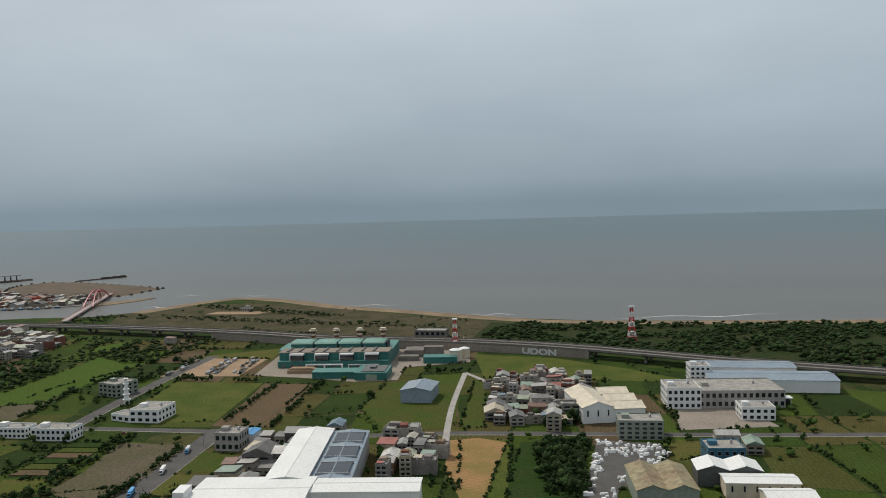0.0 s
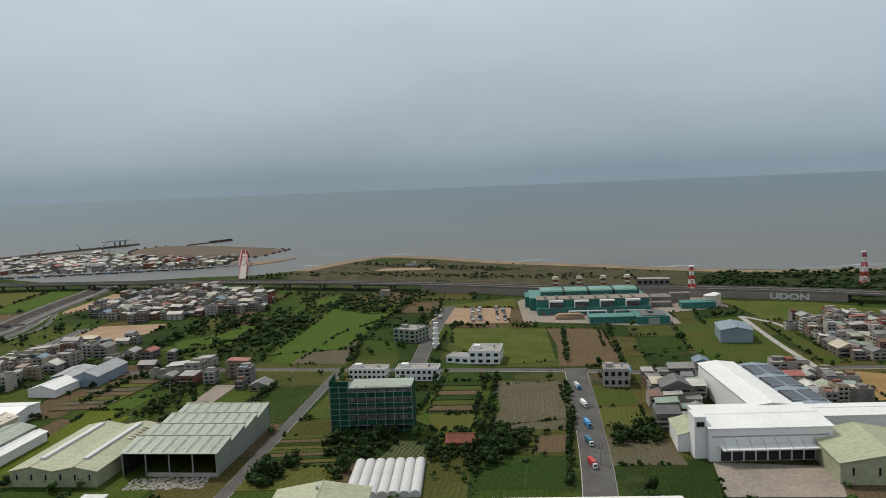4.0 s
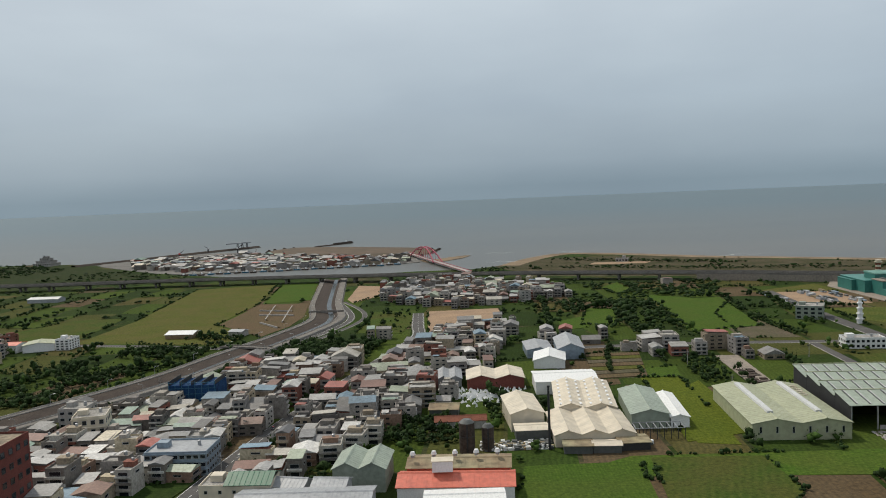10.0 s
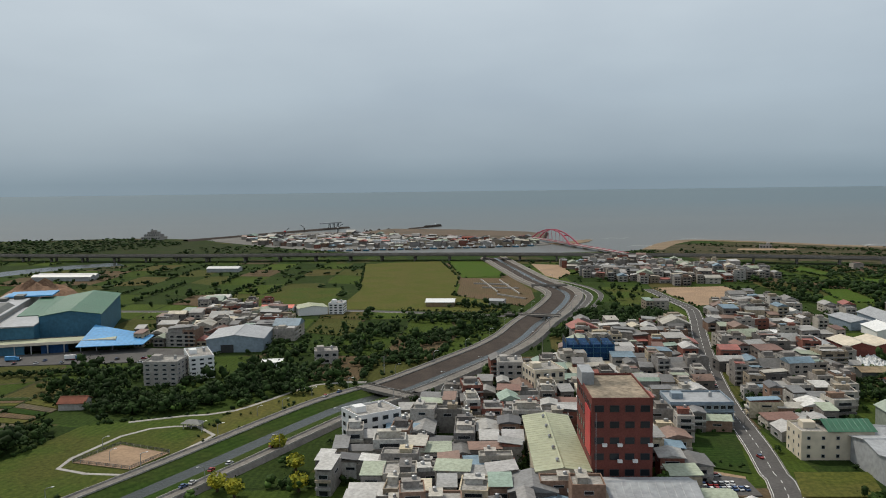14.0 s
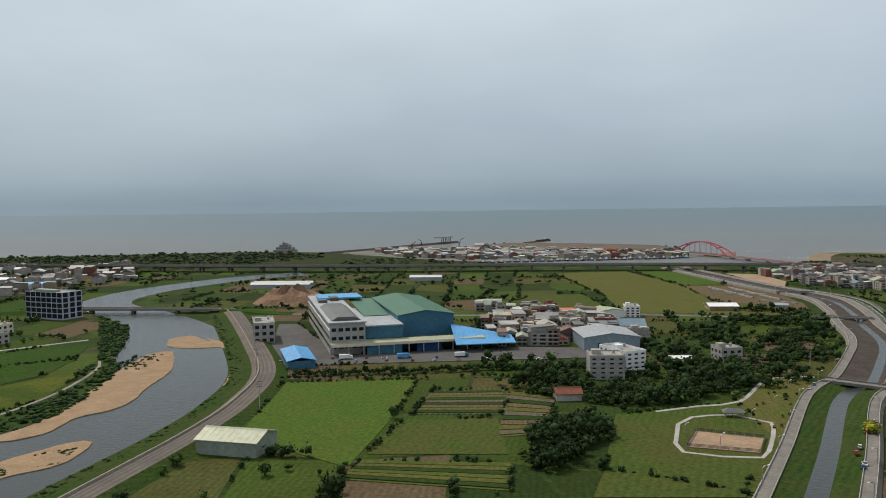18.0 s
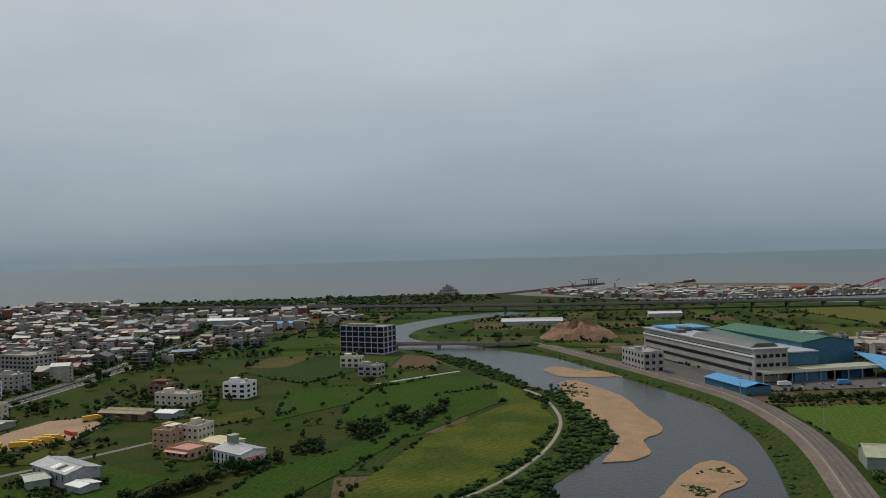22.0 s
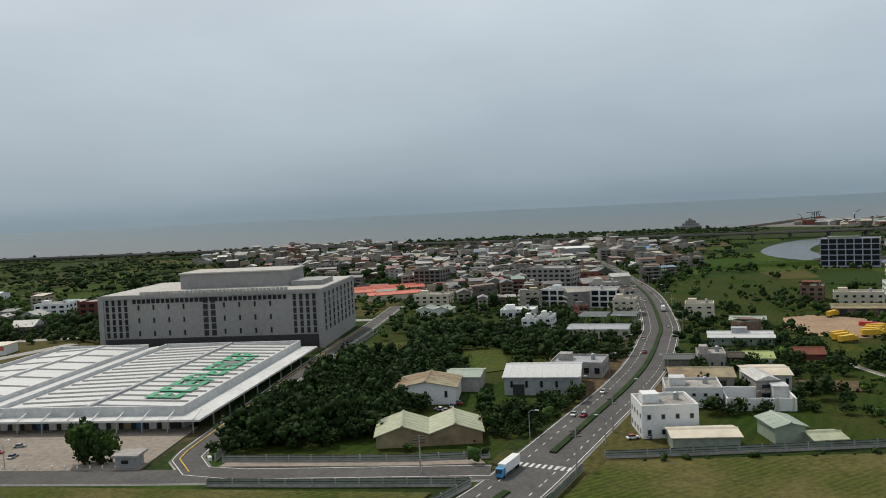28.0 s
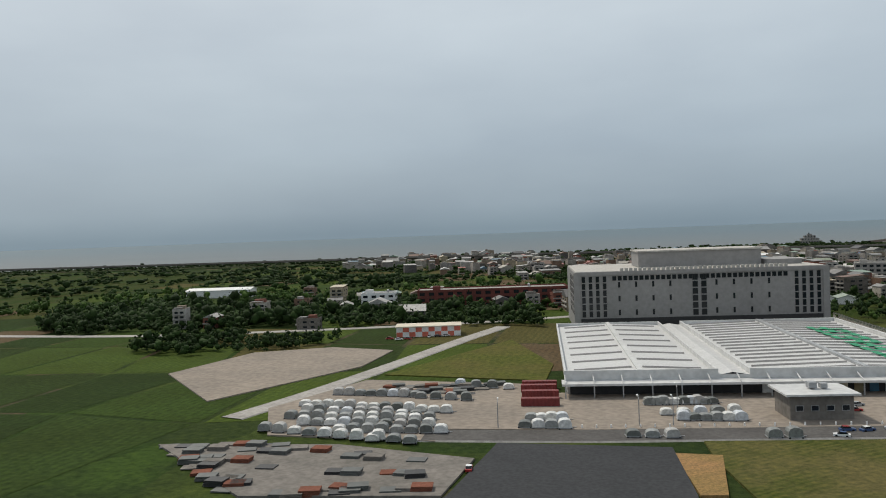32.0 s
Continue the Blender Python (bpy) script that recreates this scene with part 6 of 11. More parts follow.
block("grey-white apartment house by the road", (-100.5, 313.4), 10.2, 6.8, -6.8, 10, 2, 4, CONCRETE, name="house", category="house")
hall("small shed with a bright blue roof", (-93.1, 323.9), 5.2, 3.5, -6.6, 9, BLUEROOF, WHITE, ridge="y", rise=0.4, name="shed", category="shed")
# halls across the orange field
hall("white gable hall with long windows", (48.7, 342), 13.4, 6.9, 6, 34, CREAM, WHITE, ridge="y", rise=2.4, windows=3)
hall("rust-streaked hall with three gables", (62.2, 344.6), 13.7, 5.6, 3.3, 40, CREAM, WHITE, ridge="x", n=3, rise=1.6)
block("dark grey apartment block", (59.3, 318.5), 17.5, 7.2, -6, 12, 4, 6, GREYGREEN, name="apartment_block", group="apartment blocks")
block("white multi-storey works building", (90, 364), 15, 9, -4, 18, 3, 6, WHITE, name="works_building")
block("white four-storey stair block", (113, 410), 10, 9.5, -5, 12, 4, 4, WHITE, name="works_building")
block("long pale works building", (104, 364), 38, 7.6, -3, 26, 2, 14, CONCRETE, name="works_building")
hall("long hall with dark solar roof", (118, 395), 60, 6, -8, 22, BLUEGREY, WHITE, ridge="x", rise=1.0)
hall("long hall with dark solar roof", (120, 425), 50, 6, -8, 18, BLUEGREY, WHITE, ridge="x", rise=1.0)
block("cream low two-storey office", (116, 343), 14, 5.2, -6, 12, 2, 5, WHITE, name="office")

hall("long rusty olive hall with patched roof", (51.1, 245.1), 18.7, 6.0, -2.8, 24, RUSTROOF, GREYGREEN, ridge="y", n=2, rise=1.6)
hall("twin-gabled hall with bright white roofs", (75.0, 264.3), 20.5, 5.5, -6.2, 11, WHITEROOF, DARKROOF, ridge="y", n=2, rise=1.6)
hall("long cream hall with dark slit windows", (80.6, 253.0), 22.6, 5.0, -5.6, 9, WHITEROOF, CREAM, ridge="x", rise=0.5, windows=6)
hall("white hall with a curved roof edge", (88.7, 239.4), 14.7, 5.0, -2.7, 8, WHITEROOF, CREAM, ridge="x", rise=0.8)
lc = thing("loading_canopy", *(94.5, 368.0), -4, "long white loading canopy in front of a works", "canopy")
part("roof_sheet", Shape().box(0, 0, 3.4, 52, 5, 3.8), WHITE, lc)
for k in range(12):
    part("post", Shape().box(0.3 + k * 4.6, 0.2, 0, 0.6 + k * 4.6, 0.5, 3.4), STEEL, lc)
# Added dark wall; its colour stands for the shadow under the canopy
part("dock_shadow_wall", Shape().box(0, 4.6, 0, 52, 5, 3.3), DARKSTEEL, lc)

# ---- green scaffolded building ----
SX, SY = -200.3, 264.8
sc = thing("scaffolded_building", SX, SY, -1, "concrete frame building wrapped in green netting and scaffolding", "building site")
block_out(SX, SY, -1, 28, 13)
for j in range(5):
    part("floor_slab", Shape().box(0.8, 0.8, j * 3.0 + 2.6, 27, 12, j * 3.0 + 3.0), DARKROOF, sc)
for i in range(8):
    for yy in (1.2, 11):
        part("column", Shape().box(1 + i * 3.6, yy, 0, 1.6 + i * 3.6, yy + 0.6, 15), DARKSTEEL, sc)
for i in range(10):
    part("scaffold_pole", Shape().box(i * 3.08, -0.2, 0, i * 3.08 + 0.14, -0.06, 16.5), STEEL, sc)
for j in range(9):
    part("scaffold_rail", Shape().box(0, -0.22, j * 1.9 + 0.8, 27.8, -0.1, j * 1.9 + 0.92), STEEL, sc)
for j in range(5):
    part("net", Shape().box(0, -0.05, j * 3.1, 27.8, 0.0, j * 3.1 + 1.5), GREENNET, sc)
part("net", Shape().box(-0.1, -0.1, 0, 6.5, 0.02, 18), GREENNET, sc)
part("net", Shape().box(-0.1, 0.02, 0, 0.0, 12, 18), GREENNET, sc)
part("net", Shape().box(27.8, 0, 0, 27.9, 12, 15), GREENNET, sc)
part("top_net", Shape().box(6.5, 0, 15.4, 27.8, 12.0, 15.7), SAGE, sc)

# ---- open saw-tooth hall and green gable hall ----
st = thing("open_hall", -257.4, 230.5, -5, "open steel hall with a stepped sage-green sheet roof", "warehouse")
block_out(-257.4, 230.5, -5, 30, 48)
for j in range(4):
    y0 = j * 11.8
    part("roof_sheet", roof_slab((-0.5, y0 - 0.6, 7.1), (30.0, y0 - 0.6, 7.1), (30.0, y0 + 11.7, 8.6), (-0.5, y0 + 11.7, 8.6), 0.15, 1.8), SAGE, st)
    for i in range(8):
        part("skylight", Shape().box(i * 3.7 + 1.6, 0, 0, i * 3.7 + 2.0, 10.6, 0.12), DARKROOF, st, at=pose(0, y0 + 0.4, 7.45, 7.0))
        part("roof_flashing", Shape().box(i * 3.7 + 2.06, 0, 0, i * 3.7 + 2.3, 10.6, 0.1), WAREROOF, st, at=pose(0, y0 + 0.4, 7.45, 7.0))
    part("ridge_trim", Shape().box(-0.5, y0 + 11.5, 8.62, 30.0, y0 + 11.9, 8.95), PALEGREEN, st)
    part("side_wall", Shape().prism([(y0, 0), (y0 + 11.7, 0), (y0 + 11.7, 8.5), (y0, 7.1)], "x", 29.2, 29.6), GREYGREEN, st)
    part("side_wall", Shape().prism([(y0, 0), (y0 + 11.7, 0), (y0 + 11.7, 8.5), (y0, 7.1)], "x", 0, 0.3), DARKSTEEL, st)
    part("gutter_wall", Shape().box(0, y0 + 11.5, 7.0, 29.6, y0 + 11.7, 8.5), GREYGREEN, st)
part("back_wall", Shape().box(0, 47.3, 0, 29.6, 47.6, 8.0), DARKROOF, st)
for i in range(5):
    part("post", Shape().box(i * 7.3, -0.1, 0, i * 7.3 + 0.35, 0.25, 7.1), STEEL, st)
part("sill_wall", Shape().box(8, -0.2, 0, 29.6, 0.0, 1.3), CONCRETE, st)
dg = hall("pale green double-gable hall with slit windows", (-288.2, 224.4), 27, 4.8, -4.6, 43.5, PALEGREEN, PALEGREEN, ridge="y", n=2, rise=1.3, windows=6, ribs=1.6)
for k in (6.75, 20.25):
    part("ridge_vent", Shape().prism([(k - 0.9, 6.15), (k + 0.9, 6.15), (k + 0.75, 6.75), (k - 0.75, 6.75)], "y", 6, 40), WAREROOF, dg, "pale raised ridge vent")
for k in range(6):
    part("side_vent", Shape().box(22.6, 26 + k * 2.2, 5.7, 24.6, 26.5 + k * 2.2, 6.05), CREAM, dg)
hall("long pale green gable hall", (-203, 160), 24, 6.5, 0, 40, PALEGREEN, WHITE, ridge="y", rise=2.0, vents=4)
gh = thing("greenhouse", (-187.8, 208.6)[0], (-187.8, 208.6)[1], 0, "row of grey-white plastic tunnel greenhouses", "greenhouse")
for i in range(7):
    s = Shape()
    s.prism([(i * 3 + 1.5 + 1.5 * math.cos(math.pi * k / 8), 1.2 * math.sin(math.pi * k / 8) + 0.8) for k in range(9)] + [(i * 3, 0), (i * 3 + 3, 0)], "y", 0, 26)
    part("tunnel", s, WAREROOF, gh)
block_out(*(-187.8, 208.6), 0, 21, 26)
wf = thing("flat_building", -262, 174, -4, "concrete building with a wide flat roof and stair house", "building")
block_out(-262, 174, -4, 27, 20)
part("wall", Shape().box(0, 0, 0, 26.5, 18, 7.6), CONCRETE, wf)
part("roof_slab", Shape().box(-0.4, -0.4, 7.6, 26.9, 18.4, 8.1), OFFICEROOF, wf)
part("stair_house", Shape().box(14.5, 7, 8.1, 20, 13, 12.0).box(14.2, 6.7, 12.0, 20.3, 13.3, 12.3), WAREWALL, wf)
part("door", Shape().box(16, 6.9, 8.1, 18.4, 7.02, 9.7), DARKSTEEL, wf)
part("side_bay", Shape().box(-3, 0, 0, 0, 18, 4.5), WHITE, wf)
for i in range(9):
    part("window", window_mesh(0.6, 4.5), None, wf, at=pose(2 + i * 2.8, -0.02, 2))

# ---- cream halls of the works ----
hall("cream three-bay hall with sooty streaks", (-343.6, 225.3), 22.6, 3.5, -1.5, 24, CREAM, CREAM, ridge="y", n=3, rise=1.3, ribs=1.4)
hall("cream hall with rows of skylights", (-339.8, 249.6), 18.6, 4.6, -6, 34, CREAM, CREAM, ridge="y", n=2, rise=1.4, ribs=1.4, skylights=(6, 7, WHITE))
hall("white low hall behind the works", (-342, 284), 21.9, 4.5, -1.5, 17, WHITEROOF, WHITE, ridge="x", rise=1.0)
hall("sage hall beside the works", (-318.5, 240), 11.1, 4.4, -5, 30.5, SAGE, SAGE, ridge="y", rise=1.4)
hall("white lean-to beside the works", (-307, 239), 5.4, 3.4, -5, 28, WHITEROOF, WHITE, ridge="y", rise=0.7)
hall("cream hall by a chimney", (-354.6, 241.5), 10.1, 5.5, 3, 22, CREAM, CREAM, ridge="y", rise=1.5)
hall("white barn in the fields", (-338.1, 325), 12.6, 3.4, -8, 17, WHITEROOF, WHITE, ridge="y", rise=1.8, name="barn")
hall("grey barn in the fields", (-326, 340), 11, 4.6, -4, 27, GREY, BLUEGREY, ridge="y", rise=2.2, name="barn")
hall("grey lean-to barn in fields", (-338.5, 345), 11, 3.6, 0, 20, GREY, BLUEGREY, ridge="y", rise=1.0, name="barn")
hall("cream two-bay hall with brick walls", (-366, 295), 20.9, 3.8, -1, 16, CREAM, BRICK, ridge="y", n=2, rise=1.4)
hall("long white-roofed red shed", (-378.9, 328), 17, 2.2, -5, 11, WHITEROOF, BRICK, ridge="x", rise=0.8)
hall("tattered shed with steel roof", (-377, 300), 9, 3.2, 0, 16, GREY, GREY, ridge="y", n=2, rise=1.0)
hall("low shed with rust-brown roof", (-379.6, 259.1), 9.3, 3.0, -5.5, 8, RUSTROOF, DARKROOF, ridge="x", rise=0.8)
hall("low lean-to shed with a rusty roof", (-342, 219.5), 7.8, 2.2, -5.1, 6, RUSTROOF, DARKROOF, ridge="x", rise=0.4, name="shed", category="shed")
hall("low cream lean-to shed of the works", (-334, 219.0), 7.6, 2.2, -5.3, 5, CREAM, DARKROOF, ridge="x", rise=0.4, name="shed", category="shed")
# Closed shed; its wall colour stands for the shade of an open interior
hall("low shed with dark walls standing for a shaded open front", (-326.4, 220), 8.4, 2.2, 2.0, 7, RUSTROOF, DARKSTEEL, ridge="x", rise=0.4, name="shed", category="shed")
hall("low dark shed between the halls", (-354, 232), 9.5, 3.2, 0, 7, CREAM, DARKROOF, ridge="x", rise=0.4, name="shed", category="shed")
hall("long tiled shed in an overgrown yard", (-377.6, 246.2), 15.7, 2.6, 1.1, 6, TILE, CONCRETE, ridge="x", rise=0.8, name="shed", category="shed")
rk_ob = thing("steel_rack", *(-319.9, 229.2), -3, "dark open steel frame beside the works", "steel frame")
for i in range(8):
    part("post", Shape().box(i * 2.0, 0, 0, i * 2.0 + 0.2, 0.2, 3.2), DARKSTEEL, rk_ob)
    part("post", Shape().box(i * 2.0, 6, 0, i * 2.0 + 0.2, 6.2, 3.2), DARKSTEEL, rk_ob)
    part("beam", Shape().box(i * 2.0, 0.2, 3.0, i * 2.0 + 0.2, 6, 3.2), STEEL, rk_ob)
for o in (0, 6):
    part("rail", Shape().box(0.2, o, 3.2, 14.2, o + 0.2, 3.4), STEEL, rk_ob)
ch = thing("chimney", -345.4, 223.6, 0, "tall thin dark steel chimney", "chimney")
part("shaft", Shape().tube(0, 0, 0, 18, 0.4, 0.3, n=12), DARKSTEEL, ch)
part("cap", Shape().tube(0, 0, 18, 18.3, 0.42, n=12), DARKSTEEL, ch)
for sx0, sy0, r, h in ((-368.5, 224.5, 2.2, 8.6), (-362.6, 225.5, 1.7, 6.8)):
    sl = thing("silo", sx0, sy0, 0, "weathered rust-brown steel silo", "silo", "works silos")
    part("shell", Shape().tube(0, 0, 0, h, r, n=18), DARKRUST, sl)
    part("cone", Shape().tube(0, 0, h, h + 0.9, r, r * 0.5, n=18), DARKROOF, sl)
    part("ladder", Shape().box(-0.2, -r - 0.14, 0, 0.2, -r - 0.02, h), DARKSTEEL, sl)
    part("hoop", Shape().tube(0, 0, h * 0.55, h * 0.55 + 0.15, r + 0.06, n=18), DARKSTEEL, sl)
# salmon-roofed hall
hall("hall with a bright salmon-red sheet roof", (-386.5, 189.8), 28, 3.6, -4.2, 11, REDROOF, WHITE, ridge="x", n=1, rise=1.4, ribs=1.2)
for i in range(5):
    tv = thing("roof_ventilator", -383 + i * 5.4, 203.5, 0, "round steel roof ventilator on a ridge", "ventilator", "ridge ventilators", z=6.2)
    part("neck", Shape().tube(0, 0, 0, 0.7, 0.5, n=10), STEEL, tv)
    part("turbine", Shape().tube(0, 0, 0.7, 1.5, 0.8, 0.5, n=10), WHITE, tv)
rbx = thing("roof_box", -378, 193.5, -2, "white box-shaped roof house on a red roof", "roof house", z=5.6)
part("wall", Shape().box(0, 0, 0, 5, 3, 2.6), WHITE, rbx)
part("roof_slab", Shape().box(-0.2, -0.2, 2.6, 5.2, 3.2, 2.8), CREAM, rbx)
hall("brown ridge hall behind the red roof", (-384.5, 200.6), 26, 4.4, -4.8, 10, RUSTROOF, REDROOF, ridge="x", rise=0.8)
hall("hall with a white sheet roof", (-379.6, 174.3), 17.8, 4.6, -1.0, 10, WHITEROOF, WHITE, ridge="x", rise=0.8)
hall("large grey hall with three vaulted roof bays", (-423, 146), 30.5, 6, -2, 40, GREY, GREY, ridge="x", n=3, rise=1.3, ribs=1.0, windows=8)
hall("small grey hall with ridged roof", (-406.1, 185.3), 7.9, 6.0, -8.0, 7, GREY, GREY, ridge="x", n=1, rise=1.2, ribs=1.0)
hall("small grey hall with ridged roof", (-416.6, 188.9), 8.4, 5.5, -13.0, 6, GREY, GREY, ridge="x", n=1, rise=1.2, ribs=1.0)
hall("sage works shed with twin gables", (-402.8, 197.6), 13.2, 6.0, -4.8, 14, SAGE, GREYGREEN, ridge="y", n=2, rise=1.6, ribs=1.2)
pbd = block("cream town hall with green roof edges", (-432.8, 187.0), 17, 6.5, -3, 9, 3, 5, CREAM, win=(0.25, 0.4), name="public_building")
part("green_roof", roof_slab((6, -0.4, 6.9), (17.4, -0.4, 6.9), (17.4, 4.5, 8.6), (6, 4.5, 8.6), 0.15, 1.2), GREENROOF, pbd)
part("green_roof", roof_slab((17.4, 9.4, 6.9), (6, 9.4, 6.9), (6, 4.5, 8.6), (17.4, 4.5, 8.6), 0.15, 1.2), GREENROOF, pbd)

# ---- overgrown plot and car park beside the avenue ----
field("overgrown_plot", "overgrown green plot beside the avenue", DEEPGREEN, (-457, 208), (-441.5, 209.5), (-448.5, 180), (-460.5, 185))
field("car_park", "pale gravel car park with parked cars", BARE, (-460, 183), (-450, 176.5), (-454, 165.5), (-466, 166))
block_out(-463, 166, -20, 12, 45)
field("rank_meadow", "patchy brown-green rank grass field", DEEPOLIVE, (-961.3, 201.2), (-948.9, 204.5), (-941.4, 192.0), (-953.0, 180.3))
field("rank_meadow", "patchy brown-green rank grass field", DEEPOLIVE, (-928.6, 179.9), (-916.4, 179.6), (-915.5, 165.2), (-927.7, 161.6))
field("rank_meadow", "patchy brown-green rank grass field", DEEPOLIVE, (-908.8, 166.5), (-898.1, 168.0), (-898.6, 157.6), (-908.5, 154.1))
field("bare_plot", "small bare earth plot with weeds", BROWN, (-982.1, 175.9), (-980.5, 179.2), (-966.1, 176.1), (-968.9, 167.4), (-981.4, 169.9))
# ---- brick tower block ----
br = block("tall dark red brick office block with a stained flat roof", (-486.3, 167.8), 12.8, 20.6, -2.5, 22, 6, 4, BRICK, win=(0.62, 0.42), roof=BRICKTOP, name="brick_block", shed=False, frame_mat=DARKSTEEL)
part("stair_house", Shape().box(-0.2, 13, 20.6, 2.6, 21, 23.5), GREY, br)
part("side_panel", Shape().box(-0.25, 0.4, 8.5, -0.1, 7.5, 18.2), REDPAINT, br, "bright red panel on the left side")
for i, j in ((0, 2), (1, 2), (2, 1), (1, 1), (3, 2)):
    part("cooling_unit", Shape().box(2.2 + i * 3.2, -0.75, j * 3.43 + 4.0, 3.2 + i * 3.2, -0.1, j * 3.43 + 4.6), WHITE, br)
part("rain_pipe", Shape().box(0.9, -0.12, 3, 1.0, -0.02, 18), GREY, br)
hall("long pale green market roof with cowls", (-498.0, 166.6), 11.2, 6, -2.6, 40, PALEGREEN, CREAM, ridge="y", rise=0.8, vents=5, name="market_hall")
hall("grey sheet-roofed works beside the brick block", (-486, 141), 17.5, 5, -3, 24, GREY, GREY, ridge="x", n=2, rise=1.4)
block("blue-grey three-storey works with long open galleries", (-455.7, 214.8), 17, 6.2, -3, 12, 3, 9, BLUEGREY, band=0.35, win=(0.78, 0.5), roof=GREY, name="works_building")
# blue-netted building
bn = thing("netted_building", -472, 284, -3, "building under construction wrapped in blue netting", "building site")
block_out(-472, 284, -3, 17, 13)
part("net_wall", Shape().box(0, 0, 0, 17, 12, 8.5), BLUENET, bn)
for i in range(8):
    part("scaffold_pole", Shape().box(i * 2.38, -0.25, 0, i * 2.38 + 0.15, -0.1, 10), BLUEWALL, bn)
for j in range(5):
    part("scaffold_rail", Shape().box(0, -0.27, j * 2 + 1.4, 17, -0.13, j * 2 + 1.55), BLUEWALL, bn)
for i in range(5):
    part("roof_frame", Shape().box(i * 4.1, 0, 8.5, i * 4.1 + 0.2, 12, 10), DARKSTEEL, bn)

# ---- blue and green works by the river ----
FX, FY, FR = -708.7, 317.4, 14
fw = thing("river_works", FX, FY, FR, "large works with grey wing, blue walls and green roofs", "factory")
block_out(FX, FY, FR, 64, 98)
part("grey_wing", Shape().box(0, 0, 0, 14, 96, 12.4), CONCRETE, fw)
part("wing_roof", Shape().box(-0.5, -0.5, 12.4, 14.5, 96.5, 12.9), GREY, fw)
part("wing_roof", Shape().prism([(0.5, 12.6), (13.5, 12.6), (10.5, 14.4), (3.5, 14.4)], "y", 4, 50), DARKROOF, fw)
for j in range(3):
    part("window_band", Shape().box(-0.12, 2, 2.6 + j * 3.4, 0.02, 94, 3.9 + j * 3.4), GLASS, fw)
    for i in range(5):
        part("window", window_mesh(2.0, 1.5), None, fw, at=pose(1.6 + i * 2.7, -0.02, 2.4 + j * 3.4))
part("white_band", Shape().box(-0.3, 0, 9.6, -0.02, 96, 10.3), WHITE, fw)
part("blue_hall", Shape().box(14, 4, 0, 30, 60, 10.0), BLUEWALL, fw)
part("blue_hall_roof", Shape().box(13.8, 3.6, 10.0, 30.2, 60, 10.5), GREY, fw)
part("green_hall", Shape().prism([(30, 0), (54, 0), (54, 12.4), (42, 14.2), (30, 12.4)], "y", 14, 80), BLUEWALL, fw)
part("green_roof", roof_slab((29.6, 81, 12.4), (29.6, 13.4, 12.4), (42, 13.4, 14.3), (42, 81, 14.3), 0.2, 2.0), GREENROOF, fw)
part("green_roof", roof_slab((54.6, 13.4, 12.3), (54.6, 81, 12.3), (42, 81, 14.3), (42, 13.4, 14.3), 0.2, 2.0), GREENROOF, fw)
part("low_green_roof", roof_slab((18, 30, 10.6), (29.5, 30, 10.6), (29.5, 80, 12.2), (18, 80, 12.2), 0.2, 2.0), GREENROOF, fw)
part("canopy", Shape().box(0, -5, 4.4, 62, 3.6, 5.0), PALEGREEN, fw)
part("canopy_fascia", Shape().box(0, -5.3, 3.9, 62, -5.0, 5.0), CREAM, fw)
for i in range(11):
    part("canopy_post", Shape().box(0.4 + i * 6, -4.8, 0, 0.8 + i * 6, -4.4, 4.4), STEEL, fw)
part("blue_screen", Shape().box(14, -4, 0, 28, -3.7, 4.2), BLUEWALL, fw)
part("blue_screen", Shape().box(34, -4, 0, 44, -3.7, 4.2), BLUENET, fw)
# Dark sheet behind the canopy, its colour in place of the shade below it
part("dark_bay", Shape().box(0, 3.6, 0, 54, 4.0, 5.2), DARKSTEEL, fw)
part("blue_roof", roof_slab((48, -12, 3.4), (73, -12, 3.0), (76, 4, 3.6), (52, 12, 8.0), 0.25, 1.8), BLUEROOF, fw)
part("blue_roof", Shape().box(3, 74, 13.4, 24, 92, 14.0), BLUEROOF, fw, "bright blue roof sheet")
part("roof_clutter", Shape().box(2, 64, 12.6, 6, 70, 14.2).box(8, 70, 12.6, 12, 78, 14.6).box(3, 76, 12.6, 6, 82, 13.8), DARKROOF, fw)
bs = thing("blue_shed", (-720.6, 291.6)[0], (-720.6, 291.6)[1], 16, "small shed with bright blue sheet roof", "shed")
part("wall", Shape().box(0, 0, 0, 10, 26, 2.8), BLUEWALL, bs)
part("roof_sheet", roof_slab((-0.4, 26.4, 2.8), (-0.4, -0.4, 2.8), (5, -0.4, 4.0), (5, 26.4, 4.0), 0.15, 1.2), BLUEROOF, bs)
part("roof_sheet", roof_slab((10.4, -0.4, 2.8), (10.4, 26.4, 2.8), (5, 26.4, 4.0), (5, -0.4, 4.0), 0.15, 1.2), BLUEROOF, bs)
block("grey concrete workshop block by the levee", (-745, 345), 9, 8.5, 14, 22, 3, 3, CONCRETE, name="workshop")
hall("pale green shed beside the levee", (-724.5, 194), 16, 3.6, -15, 11, PALEGREEN, GREYGREEN, ridge="x", rise=1.6, name="shed", category="shed")
hall("long white sheds beyond the river", (-798.5, 569.3), 42, 3, -4, 14, WAREROOF, GREY, ridge="x", n=2, rise=1.2)
hall("white shed beyond the river", (-688.3, 611.6), 24, 2.8, -4, 11, WAREROOF, GREY, ridge="x", rise=1.0)
sp = thing("earth_heap", -755, 488, 0, "large heap of orange-brown excavated earth", "earth heap")
s = Shape()
rings, segs = 7, 28
verts = []
